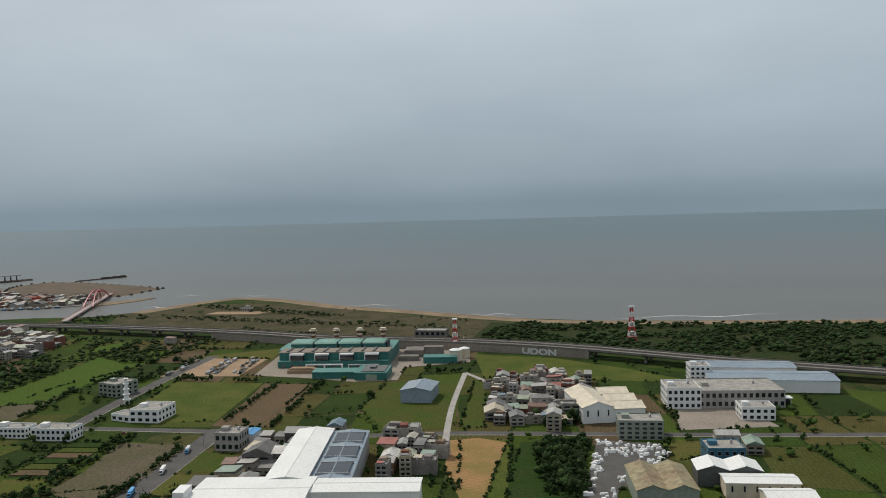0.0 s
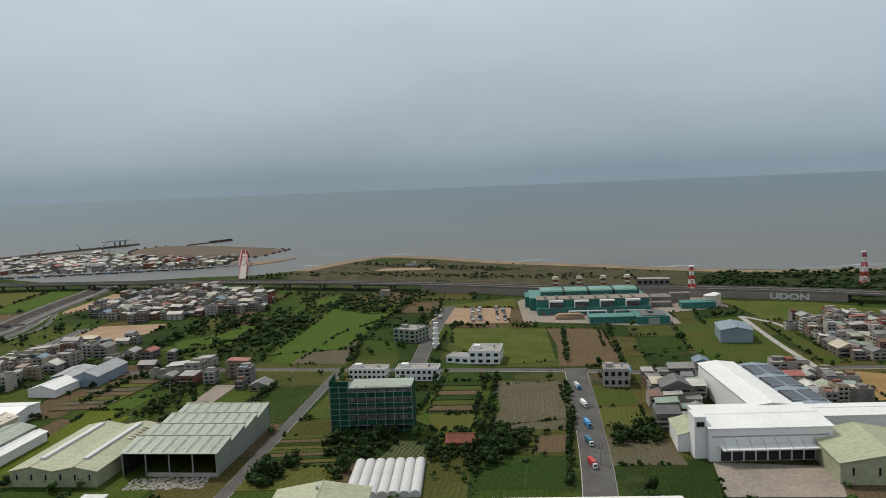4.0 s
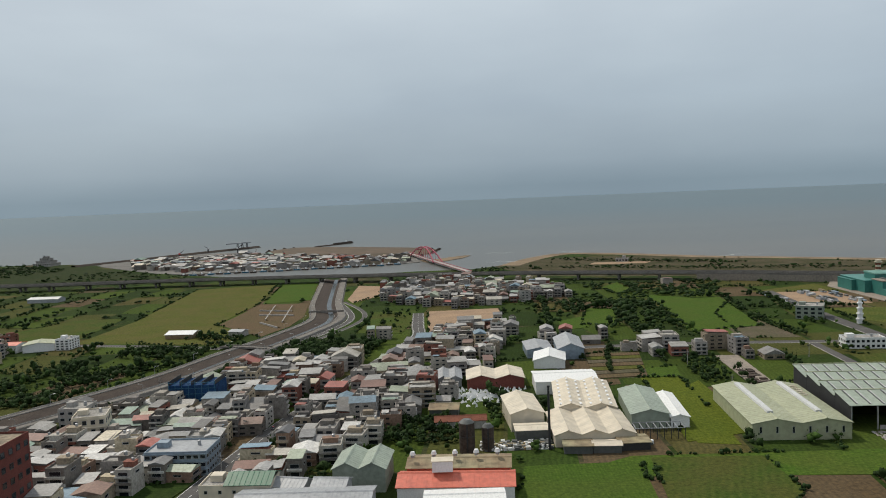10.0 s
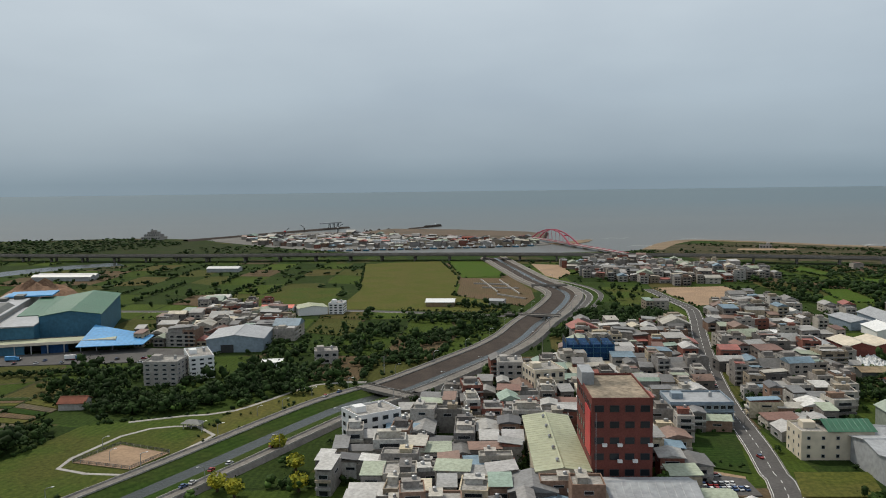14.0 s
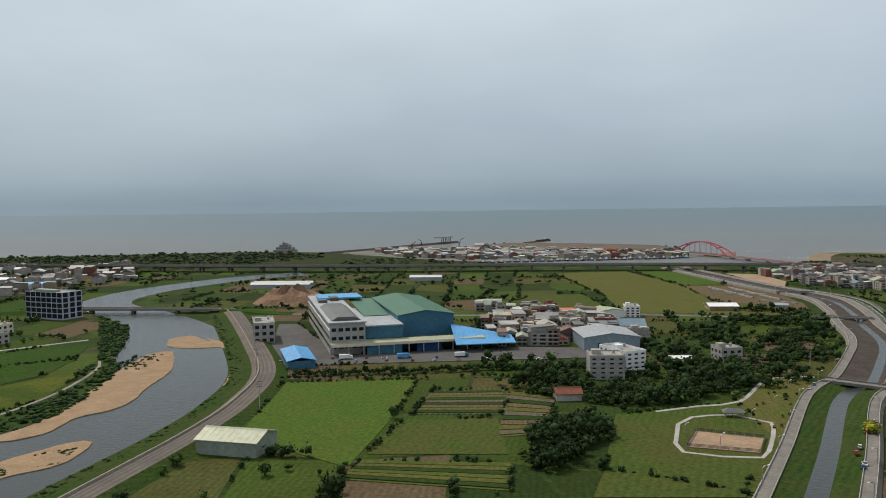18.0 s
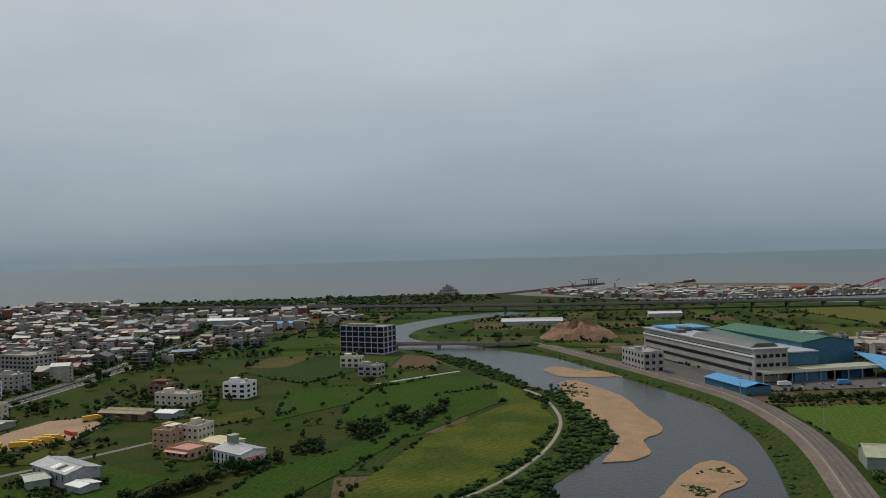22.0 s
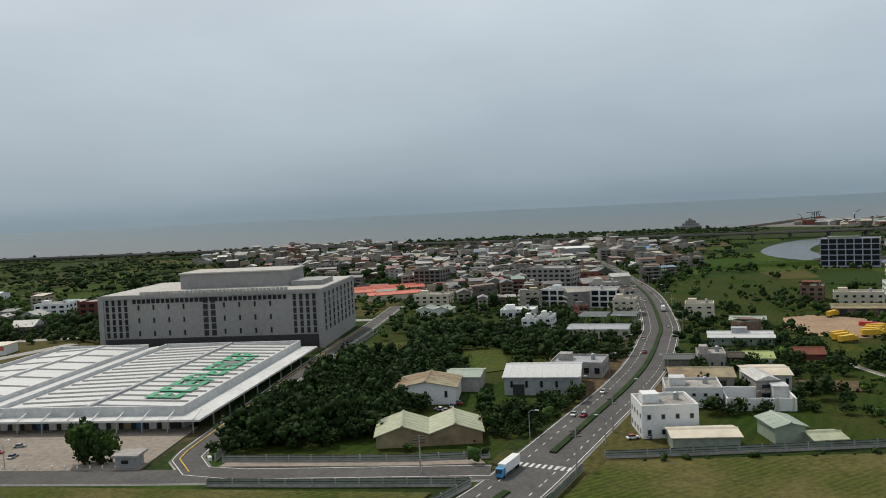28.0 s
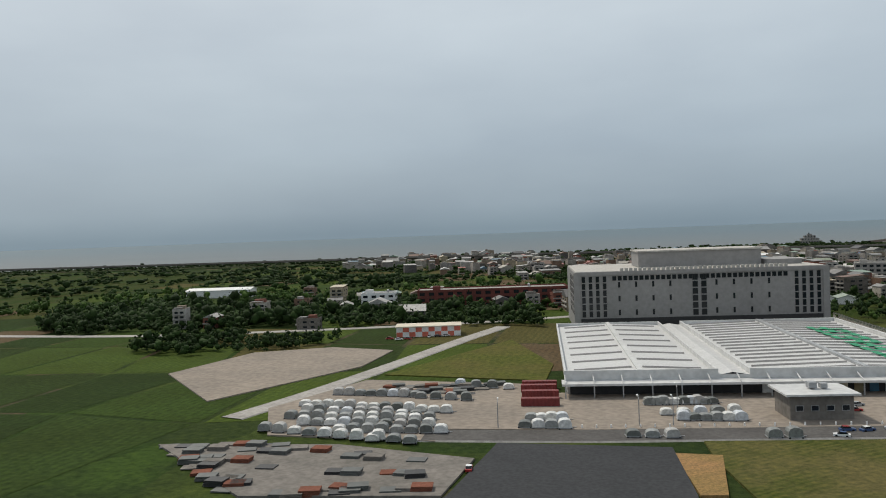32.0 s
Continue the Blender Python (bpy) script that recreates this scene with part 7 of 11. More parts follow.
for i in range(rings):
    k = i / (rings - 1)
    for j in range(segs):
        a = math.tau * j / segs
        r = (1 - k) * (1 + 0.25 * noise.noise((math.cos(a) * 1.5, math.sin(a) * 1.5, 3)))
        verts.append((24 * r * math.cos(a), 17 * r * math.sin(a), 9.5 * math.sin(min(1, k * 1.35) * math.pi / 2) * (0.8 + 0.45 * noise.noise((math.cos(a) * 2, math.sin(a) * 2, k * 3)))))
s.add(verts, [(i * segs + j, i * segs + (j + 1) % segs, (i + 1) * segs + (j + 1) % segs, (i + 1) * segs + j) for i in range(rings - 1) for j in range(segs)])
part("mound", s, HEAPEARTH, sp)
block_out(-785, 465, 0, 60, 45)
# dark gridded block
gb = block("five-storey block with a lavender grid and dark glass", (-888, 436), 27, 14.0, -24, 13, 5, 7, LAVENDER, win=(0.86, 0.82), name="gridded_block", shed=False, frame_mat=LAVENDER)
part("roof_screen", Shape().box(3, 3, 14.2, 18, 7, 15.4), GREYGREEN, gb)
# houses by name near the river
block("white three-storey house in the fields", (-909.7, 304.4), 9.8, 5.6, -14, 8, 3, 3, WHITE, name="house", category="house")
block("brown brick shell of a house", (-866.0, 352.4), 9.6, 4.4, -18, 7, 2, 3, CONCRETE, name="house", category="house")
block("small cream house at the foot of the gridded block", (-878.4, 379.4), 9.4, 4.6, -12, 7, 2, 3, CREAM, name="house", category="house")


def awnings(ob, w, zs, colour):
    """Sheet awnings along a front."""
    for k in zs:
        part("awning", Shape().prism([(0, k), (-1.1, k - 0.35), (-1.1, k - 0.28), (0, k + 0.08)], "x", 0.2, w - 0.2), colour, ob)


ph = block("peach-coloured house with three storeys", (-904.6, 226.7), 6.6, 5.0, -20, 7.5, 3, 3, PEACH, name="house", category="house", win=(0.45, 0.42))
part("roof_canopy", Shape().box(3.4, 0.6, 6.5, 6.4, 5.0, 6.62).box(3.5, 0.7, 5.1, 3.62, 0.82, 6.5).box(6.2, 0.7, 5.1, 6.32, 0.82, 6.5).box(3.5, 4.8, 5.1, 3.62, 4.92, 6.5).box(6.2, 4.8, 5.1, 6.32, 4.92, 6.5), CREAM, ph)
block("cream house behind the peach one", (-897.2, 229.5), 5.6, 5.6, -20, 7.0, 3, 3, CREAM, name="house", category="house", win=(0.45, 0.42))
lh = block("low peach house with a pink sheet roof", (-897.0, 216.9), 8.6, 2.3, -26, 7.5, 1, 4, PEACH, roof=PINKROOF, name="house", category="house", shed=False)
awnings(lh, 8.6, (2.2,), PINKROOF)
yh = hall("cream house under a yellow sheet roof", (-889.2, 222.4), 9.4, 3.0, -28, 7, YELLOWSHEET, CREAM, ridge="x", rise=0.35, name="house", category="house", windows=5)
awnings(yh, 9.4, (1.7,), PINKROOF)
gh = hall("white two-storey house with grey sheet roof", (-882.3, 211.5), 11.4, 3.4, -36, 8.0, GREY, WHITE, ridge="x", rise=0.7, name="house", category="house", windows=7)
part("stair_tower", Shape().box(0.6, 4.0, 0, 2.6, 6.4, 6.2).box(0.4, 3.8, 6.2, 2.8, 6.6, 6.4), GREYGREEN, gh)
part("side_awning", Shape().prism([(0, 2.2), (1.5, 1.8), (1.5, 1.88), (0, 2.3)], "y", 1, 7), PINKROOF, gh, at=pose(11.4, 0, 0))
for i in range(7):
    part("window", window_mesh(0.6, 0.7), None, gh, at=pose(11.4 * (i + 0.5) / 7, -0.02, 0.5))
ws = hall("grey sheet-metal workshop beside fields", (-923.1, 198.4), 17.0, 3.5, -36, 8.5, GREY, GREY, ridge="x", rise=0.9, name="workshop", windows=6)
for k in range(3):
    part("roof_patch", Shape().add([(8.0 + k * 2.9, 0.5, 3.78), (9.9 + k * 2.9, 0.5, 3.78), (9.9 + k * 2.9, 3.6, 4.42), (8.0 + k * 2.9, 3.6, 4.42)], [(0, 1, 2, 3)]), (WHITEROOF, DARKRUST, WHITEROOF)[k], ws)
hall("small sage-green lean-to workshop", (-923.0, 193.6), 7.6, 2.1, -52, 5.0, SAGE, SAGE, ridge="y", rise=0.6, name="workshop")
hall("low shed with a pale sheet roof beside the workshop", (-908.2, 186.6), 5.2, 1.7, -30, 5.0, WHITEROOF, GREY, ridge="x", rise=0.3, name="shed", category="shed")
bh = block("brown house with a tiled top floor", (-938.6, 305.6), 8.0, 5.2, -20, 8, 3, 3, BROWNWALL, name="house", category="house", win=(0.5, 0.45))
part("top_canopy", Shape().box(0.5, 0.5, 6.9, 7.0, 5.5, 7.05).box(0.6, 0.6, 5.3, 0.75, 0.75, 6.9).box(6.7, 0.6, 5.3, 6.85, 0.75, 6.9).box(0.6, 5.2, 5.3, 0.75, 5.35, 6.9).box(6.7, 5.2, 5.3, 6.85, 5.35, 6.9), TILE, bh)
block("white farm house with terrace", (-931.3, 293.5), 15.6, 4.0, -18, 7, 2, 6, CREAM, name="house", category="house", win=(0.42, 0.45))
hall("row of low brown farm sheds with dark fronts", (-940.1, 268.7), 17.6, 2.4, -14, 7, RUSTROOF, BROWNWALL, ridge="x", n=2, rise=0.6, name="shed", category="shed", doors=((3.0, 2.2, 1.9), (8.5, 2.4, 1.9), (14.0, 2.2, 1.9)))
hall("white lean-to beside the farm sheds", (-921.0, 268.4), 7.0, 2.0, -14, 6, WHITEROOF, GREY, ridge="x", rise=0.4, name="shed", category="shed")

# ---- cargo warehouse and its grey office ----
WX, WY, WT = -1173.5, 147.5, -1.0
wh = thing("cargo_warehouse", WX, WY, WT, "huge white flat-roofed cargo warehouse with ribbed roof bays", "warehouse")
block_out(WX, WY, WT, 79, 79)
part("wall", Shape().box(0.5, 3, 0, 73, 77, 3.5), WAREWALL, wh)
# Dark panel before the wall stands for the shade under the canopy
part("dock_recess", Shape().box(1, 2.5, 0.2, 72.5, 2.9, 2.2), DARKSTEEL, wh)
part("canopy", Shape().box(-0.5, -1.0, 2.4, 78.0, 3.4, 2.8), WAREWALL, wh)
part("canopy", Shape().box(73, 3.4, 2.4, 78.0, 76.5, 2.8), WAREWALL, wh)
for x0, x1 in ((0, 27.5), (33, 73)):
    for a, b, c, d, e, f in ((x0, 2.6, 2.8, x1, 3.0, 4.6), (x0, 76.6, 3.5, x1, 77, 4.5), (x0, 3.0, 3.5, x0 + 0.4, 76.6, 4.5), (x1 - 0.4, 3.0, 3.5, x1, 76.6, 4.5)):
        part("parapet", Shape().box(a, b, c, d, e, f), WAREWALL, wh)
    xm = (x0 + x1) / 2
    part("roof_deck", Shape().add([(x0 + 0.4, 3.0, 3.6), (xm, 3.0, 4.2), (xm, 76.6, 4.2), (x0 + 0.4, 76.6, 3.6), (x1 - 0.4, 3.0, 3.6), (x1 - 0.4, 76.6, 3.6)], [(0, 1, 2, 3), (1, 4, 5, 2)]), WAREROOF, wh)
    nrib = 17 if x0 else 8
    for j in range(nrib):
        yy = 3.2 + 73.2 / nrib * (j + 0.5)
        for a, b, za, zb in ((x0 + 2.0, xm - 1, 3.68, 4.18), (xm + 1, x1 - 2.0, 4.18, 3.68)):
            k = 0.3
            # Grey darker than the deck draws the shadow lines of the ribs
            part("roof_rib", Shape().add([(a, yy - k, za), (b, yy - k, zb), (b, yy + k, zb), (a, yy + k, za), (a, yy, za + 0.3), (b, yy, zb + 0.3)], [(0, 1, 5, 4), (2, 3, 4, 5), (0, 4, 3), (1, 2, 5)]), OFFICE, wh)
    part("ridge_duct", Shape().box(xm - 0.45, 3.2, 4.1, xm + 0.45, 76.4, 4.65), GREY if x0 else WAREWALL, wh)
part("link_roof", Shape().add([(27.5, 3, 3.4), (33, 3, 3.4), (33, 77, 3.4), (27.5, 77, 3.4), (30.2, 3, 3.9), (30.2, 77, 3.9)], [(0, 4, 5, 3), (4, 1, 2, 5)]), WAREROOF, wh)
for i in range(16):
    part("canopy_post", Shape().box(i * 5.1, -0.9, 0, i * 5.1 + 0.22, -0.68, 2.4), STEEL, wh)
    part("canopy_bracket", Shape().beam((i * 5.1 + 0.1, -0.8, 2.8), (i * 5.1 + 0.1, 2.6, 3.8), 0.09), WAREWALL, wh)
for i in range(9):
    part("side_post", Shape().box(77.5, 6 + i * 8, 0, 77.72, 6.22 + i * 8, 2.4), STEEL, wh)
for i in range(14):
    part("dock_door", Shape().box(35 + i * 2.6, 2.3, 0.2, 36.5 + i * 2.6, 2.48, 1.9), (WHITE, CREAM, RUSTROOF, BLUEWALL)[i % 4], wh)
# painted roof lettering, kept as plain bars
for i in range(9):
    yb = 11.5 + i * 5.6
    s = Shape().box(60.5, yb, 0, 68.0, yb + 1.3, 0.06)
    for k in ((0, 1, 2), (0, 2), (0, 1, 2), (0, 1), (1, 2))[i % 5]:
        s.box(60.5 + k * 3.0, yb + 1.3, 0, 62.0 + k * 3.0, yb + 4.4, 0.06)
    part("roof_mark", s, GREENLETTER, wh, "green painted roof mark", at=pose(0, 0, 6.12, 0, 1.753))

OX, OY, OT = -1166, 236.5, 0
of = thing("office_building", OX, OY, OT, "long grey seven-storey office block with slit windows", "office building")
block_out(OX, OY, OT, 72, 44)
part("wall", Shape().box(0, 0, 0, 70, 43, 17.4), OFFICE, of)
part("plinth", Shape().box(1.5, -0.3, 0, 68.5, 0, 4.2), DARKSTEEL, of)
part("roof_slab", Shape().box(0.3, 0.3, 17.4, 69.7, 42.7, 17.7), OFFICEROOF, of)
part("penthouse", Shape().box(20, 14, 17.7, 56, 30, 22.4), OFFICE, of)
part("penthouse_roof", Shape().box(19.6, 13.6, 22.4, 56.4, 30.4, 22.8), OFFICEROOF, of)
part("plant_room", Shape().box(57, 12, 17.7, 67, 26, 19.2), OFFICE, of)
for i in range(36):
    part("roof_fin", Shape().box(13 + i * 1.3, 0.2, 17.6, 13.85 + i * 1.3, 1.2, 18.5), OFFICEROOF, of)
part("fascia", Shape().box(0, -0.35, 16.6, 70, 0, 17.6), OFFICE, of)
for j in range(6):
    z0 = 4.6 + j * 2.0
    for i in range(4):
        part("window", window_mesh(1.0, 1.7, DARKSTEEL), None, of, at=pose(2.4 + i * 2.0, -0.02, z0))
        part("window", window_mesh(1.0, 1.7, DARKSTEEL), None, of, at=pose(67.6 - i * 2.0, -0.02, z0))
        if i < 2:
            part("window", window_mesh(1.5, 1.7, DARKSTEEL), None, of, at=pose(33.8 + i * 2.4, -0.02, z0))
    for i in range(8):
        if j % 2 == 0:
            part("window", window_mesh(0.6, 1.6, DARKSTEEL), None, of, at=pose((12.5 + i * 4.8) if i < 4 else (20.5 + i * 4.8), -0.02, z0 + 0.4))
    for i in range(8):
        part("window", window_mesh(1.5, 1.6, DARKSTEEL), None, of, at=pose(70.02, 3.5 + i * 5.1, z0, 0, 0, 90))
        if i < 5:
            part("window", window_mesh(1.5, 1.6, DARKSTEEL), None, of, at=pose(-0.02, 3.5 + i * 5.1, z0, 0, 0, -90))
for i in range(32):
    part("top_window", window_mesh(1.15, 1.3, DARKSTEEL), None, of, at=pose(11.2 + i * 1.53, -0.02, 15.0))
part("pier_band", Shape().box(-0.4, -0.4, 0, 1.3, 0.0, 17.4), OFFICE, of)
part("pier_band", Shape().box(68.7, -0.4, 0, 70.4, 0.0, 17.4), OFFICE, of)
gk = thing("guard_house", (-1140.2, 128.3)[0], (-1140.2, 128.3)[1], 2, "small grey guard house with a pale flat roof", "guard house")
part("wall", Shape().box(0, 0, 0, 9.5, 7, 4.0), DARKCONC, gk)
part("roof_slab", Shape().box(-0.8, -0.8, 4.0, 10.3, 7.8, 4.3), WAREWALL, gk)
part("roof_unit", Shape().box(4, 3, 4.5, 5.2, 4.5, 5.4).box(5.8, 3, 4.5, 6.8, 4.2, 5.2), GREY, gk)
for i in range(4):
    part("window", window_mesh(1.2, 0.9), None, gk, at=pose(1.4 + i * 2.3, -0.02, 1.6))
block_out(*(-1140.2, 128.3), 2, 10, 8)

DICE = random.Random(11)

# ---- retaining wall of the expressway with its white lettering ----
rw_line = [p for p in HW if -190 < p[0] < 78]
rw = thing("retaining_wall", 0, 0, 0, "grey concrete retaining wall under the expressway with white graffiti letters", "wall", kind="structure")
s = Shape()
ribbon(s, rw_line, -7.9, -7.62, 4.6, 4.6)
ribbon(s, rw_line, -7.92, -7.9, 0, 4.6)
part("wall_face", s, YARD, rw)
txt = bpy.data.curves.new("letters", "FONT")
txt.body, txt.size, txt.extrude, txt.align_x = "UDON", 5.0, 0.03, "CENTER"
txt.offset = 0.2
txt.materials.append(PAINT)
lt_ob = new("letters", txt)
lt_ob.parent = rw
q0 = min(range(len(rw_line)), key=lambda i: abs(rw_line[i][0] - 46))
tx, ty = offsets(rw_line, -8.05)[q0]
ta = math.degrees(math.atan2(rw_line[q0 + 1][1] - rw_line[q0 - 1][1], rw_line[q0 + 1][0] - rw_line[q0 - 1][0]))
lt_ob.matrix_local = pose(tx, ty, 0.5, 90, 0, ta) @ Matrix.Diagonal((1.5, 1, 1, 1))
tagged(lt_ob, "bold white painted letters")


# ---- vehicles ----
def car(x, y, turn, i, z=0.2):
    t = thing("car", x, y, turn, ("small parked saloon car with dark windows", "compact hatchback car with dark windows")[i % 2], "car", "cars", z=z)
    part("body", shared("car_body", lambda: Shape().prism([(-1.1, 0.16), (1.1, 0.16), (1.12, 0.42), (0.7, 0.48), (-0.75, 0.5), (-1.12, 0.44)], "y", -0.43, 0.43).mesh("body", CARPAINT)), None, t)
    cb = part("cabin", shared("car_cabin", lambda: Shape().prism([(-0.85, 0.48), (0.55, 0.48), (0.22, 0.76), (-0.6, 0.76)], "y", -0.38, 0.38).mesh("cabin", GLASS)), None, t)
    part("roof", shared("car_roof", lambda: Shape().box(-0.6, -0.37, 0.76, 0.22, 0.37, 0.79).mesh("roof", CARPAINT)), None, cb)
    for sx in (-0.68, 0.68):
        for sy in (-0.42, 0.42):
            part("wheel", shared("car_wheel", lambda: Shape().tube(0, 0, -0.07, 0.07, 0.17, n=10).mesh("wheel", RUBBER)), None, t, at=pose(sx, sy, 0.17, 90))
    return t


def lorry(x, y, turn, box_mat, cab_mat, label, length=4.4, z=0.2):
    t = thing("lorry", x, y, turn, label, "lorry", "lorries", z=z)
    part("cargo_box", Shape().box(-length, -0.62, 0.5, -0.1, 0.62, 1.9), box_mat, t)
    cb = part("cab", Shape().prism([(0, 0.3), (1.1, 0.3), (1.15, 0.8), (0.95, 1.5), (0, 1.5)], "y", -0.58, 0.58), cab_mat, t)
    part("windscreen", Shape().prism([(1.13, 0.85), (1.17, 0.85), (1.0, 1.42), (0.96, 1.42)], "y", -0.5, 0.5), GLASS, cb)
    part("chassis", Shape().box(-length, -0.4, 0.3, 0.6, 0.4, 0.5), DARKSTEEL, t)
    for sx in (-length + 0.6, -length + 1.2, 0.5):
        for sy in (-0.5, 0.5):
            part("wheel", shared("lorry_wheel", lambda: Shape().tube(0, 0, -0.12, 0.12, 0.27, n=12).mesh("wheel", RUBBER)), None, t, at=pose(sx, sy, 0.27, 90))
    return t


def street_lamp(x, y, turn, h=4.6):
    t = thing("street_lamp", x, y, turn, "tall grey steel street lamp with a curved arm", "street lamp", "street lamps")
    part("pole", shared(("lamp_pole", h), lambda: Shape().tube(0, 0, 0, h, 0.09, 0.06, n=8).mesh("pole", STEEL)), None, t)
    am = part("arm", shared(("lamp_arm", h), lambda: Shape().beam((0, 0, h), (0.5, 0, h + 0.3), 0.05).beam((0.5, 0, h + 0.3), (1.3, 0, h + 0.38), 0.05).mesh("arm", STEEL)), None, t)
    part("lamp_head", shared(("lamp_head", h), lambda: Shape().box(1.2, -0.12, h + 0.32, 1.8, 0.12, h + 0.44).mesh("lamp_head", WHITE)), None, am)


def fence(pts, h, gap, panel, label, post=0.1, z=0.0, wire=True):
    """Posts and rails along the points; panel: material of a low base wall, or None."""
    f = thing("fence", 0, 0, 0, label, "fence", "fences")
    for (ax, ay), (bx, by) in zip(pts, pts[1:]):
        d = math.hypot(bx - ax, by - ay)
        a = math.degrees(math.atan2(by - ay, bx - ax))
        n = max(1, int(d / gap))
        for i in range(n + 1):
            part("post", shared(("post", h, post), lambda: Shape().box(-post, -post, 0, post, post, h).mesh("post", STEEL if panel is None else CONCRETE)), None, f, at=pose(ax + (bx - ax) * i / n, ay + (by - ay) * i / n, z))
        for k in (0.35, 0.65, 0.95):
            part("rail", Shape().box(0, -0.04, h * k - 0.05, d, 0.04, h * k + 0.05), DARKSTEEL, f, at=pose(ax, ay, z, 0, 0, a))
        if wire:
            part("mesh_panel", Shape().box(0, -0.015, 0.15, d, 0.015, h * 0.9), GREYGREEN, f, "grey-green wire mesh", at=pose(ax, ay, z, 0, 0, a))
        if panel is not None:
            part("base_wall", Shape().box(0, -0.14, 0, d, 0.14, 0.45), panel, f, at=pose(ax, ay, z, 0, 0, a))


def av_at(y, off):
    """A place on the avenue at that depth, off metres to its side, and the road's turn there."""
    i = min(range(1, len(av) - 1), key=lambda i: abs(av[i][1] - y))
    x, yy = offsets(av, off)[i]
    return x, yy, math.degrees(math.atan2(av[i + 1][1] - av[i - 1][1], av[i + 1][0] - av[i - 1][0]))


# ---- buildings along the avenue ----
hall("grey sheet-metal hall with a dark door", (-1039.8, 171.2), 15.6, 3.8, -4.8, 15, WAREROOF, GREY, ridge="x", rise=1.2, name="workshop", doors=((3.0, 2.4, 2.2),), windows=5)
hall("twin-gabled halls with yellow-green sheet roofs", (-1060, 134.6), 18, 2.1, 8, 10, PALEGREEN, RUSTROOF, ridge="y", n=2, rise=1.5, name="workshop")
block("bright white two-storey house with roof terrace", (-1015.6, 138.1), 9.4, 5.1, 4.9, 9, 2, 4, WHITE, name="house", category="house", win=(0.3, 0.35))
hall("long olive-green lean-to shed", (-1011.8, 130.9), 10.3, 2.3, 1.1, 6, CREAM, GREYGREEN, ridge="x", rise=0.4, name="shed", category="shed")
hall("white house under a rust-patched sheet roof", (-1061.9, 164.3), 12.6, 3.5, 0.0, 11, RUSTROOF, WHITE, ridge="y", rise=1.2, name="house", category="house", windows=3)
hall("small grey shed among trees", (-1052.8, 175.4), 7.5, 3.2, -4.6, 9, SAGE, CONCRETE, ridge="x", rise=0.5, name="shed", category="shed")
hall("small sage-green garden shed", (-995.4, 134.3), 4.9, 2.7, 8.1, 7, SAGE, SAGE, ridge="y", rise=0.6, name="shed", category="shed")
hall("small yellow-green lean-to shed", (-990.3, 131.2), 4.8, 1.5, 7.1, 5, PALEGREEN, GREYGREEN, ridge="x", rise=0.4, name="shed", category="shed")
# compound with a pale wall round a dark yard
cw = thing("walled_compound", -998.1, 155.3, -5, "pale walled yard with a dark sunken floor", "building")
block_out(-998.1, 155.3, -5, 12.2, 9.6)
part("floor", Shape().box(0.3, 0.3, 0, 11.9, 9.3, 0.3), DARKROOF, cw)
for a in ((0, 0, 12.2, 0.3), (0, 9.3, 12.2, 9.6), (0, 0.3, 0.3, 9.3), (11.9, 0.3, 12.2, 9.3)):
    part("wall", Shape().box(a[0], a[1], 0, a[2], a[3], 2.4), WHITE, cw)
part("corner_room", Shape().box(9.2, 5.6, 0.3, 11.9, 9.3, 3.2).box(9.0, 5.4, 3.2, 12.0, 9.4, 3.4), WAREWALL, cw)
for i in range(5):
    part("pilaster", Shape().box(0.6 + i * 2.7, -0.16, 0, 1.0 + i * 2.7, 0, 2.6), CREAM, cw)
block("pale house with brick-red panels and a cluttered roof", (-1008.7, 158.5), 10.5, 3.4, -5, 9, 2, 5, WAREWALL, name="house", category="house", win=(0.35, 0.4))
hall("tall workshop with a pale rust-edged sheet roof", (-990.9, 170.8), 8.8, 3.2, -6, 10, CREAM, WAREWALL, ridge="x", rise=0.4, name="workshop", windows=5)
hall("workshop with a rust-streaked yellow-green roof", (-1005.5, 172.4), 12.6, 2.8, -6, 10, RUSTROOF, CONCRETE, ridge="x", rise=0.8, name="workshop", doors=((3, 2.2, 2.0), (6.5, 2.2, 2.0), (10, 2.0, 2.0)))
block("grey flat-roofed workshop with a roof tank", (-1030.0, 188.5), 12.0, 3.0, -13, 10, 1, 5, CONCRETE, roof=GREY, name="workshop")
hall("low dark shed with a cluttered front", (-1003.2, 195.1), 7.2, 2.0, -7, 7, DARKROOF, DARKCONC, ridge="x", rise=0.4, name="shed", category="shed")
block("grey flat-roofed concrete box house", (-996.2, 192.0), 6.2, 3.3, -7, 8, 1, 3, CONCRETE, name="house", category="house", win=(0.3, 0.3))
hall("small red-brown sheet shed", (-989.8, 191.4), 3.8, 2.8, -7, 7, DARKRUST, DARKRUST, ridge="x", rise=0.3, name="shed", category="shed")
hall("shed with a bright yellow-green roof", (-985.3, 195.6), 6.8, 1.7, -8, 9, LIMESHEET, WHITE, ridge="x", rise=0.6, name="shed", category="shed")
hall("old farmhouse with a red-brown tile roof", (-972.8, 197.6), 6.2, 2.0, -6, 5, TILE, BRICK, ridge="x", rise=1.0, name="farmhouse", category="house")
fs = hall("flat white-roofed sheds beside the avenue", (-987.5, 222.6), 16.3, 2.1, -10, 9.5, WAREROOF, GREYGREEN, ridge="x", n=2, rise=0.4, name="shed", category="shed", windows=7)
part("roof_room", Shape().box(6, 5, 2.5, 10, 8, 3.9), GREY, fs)
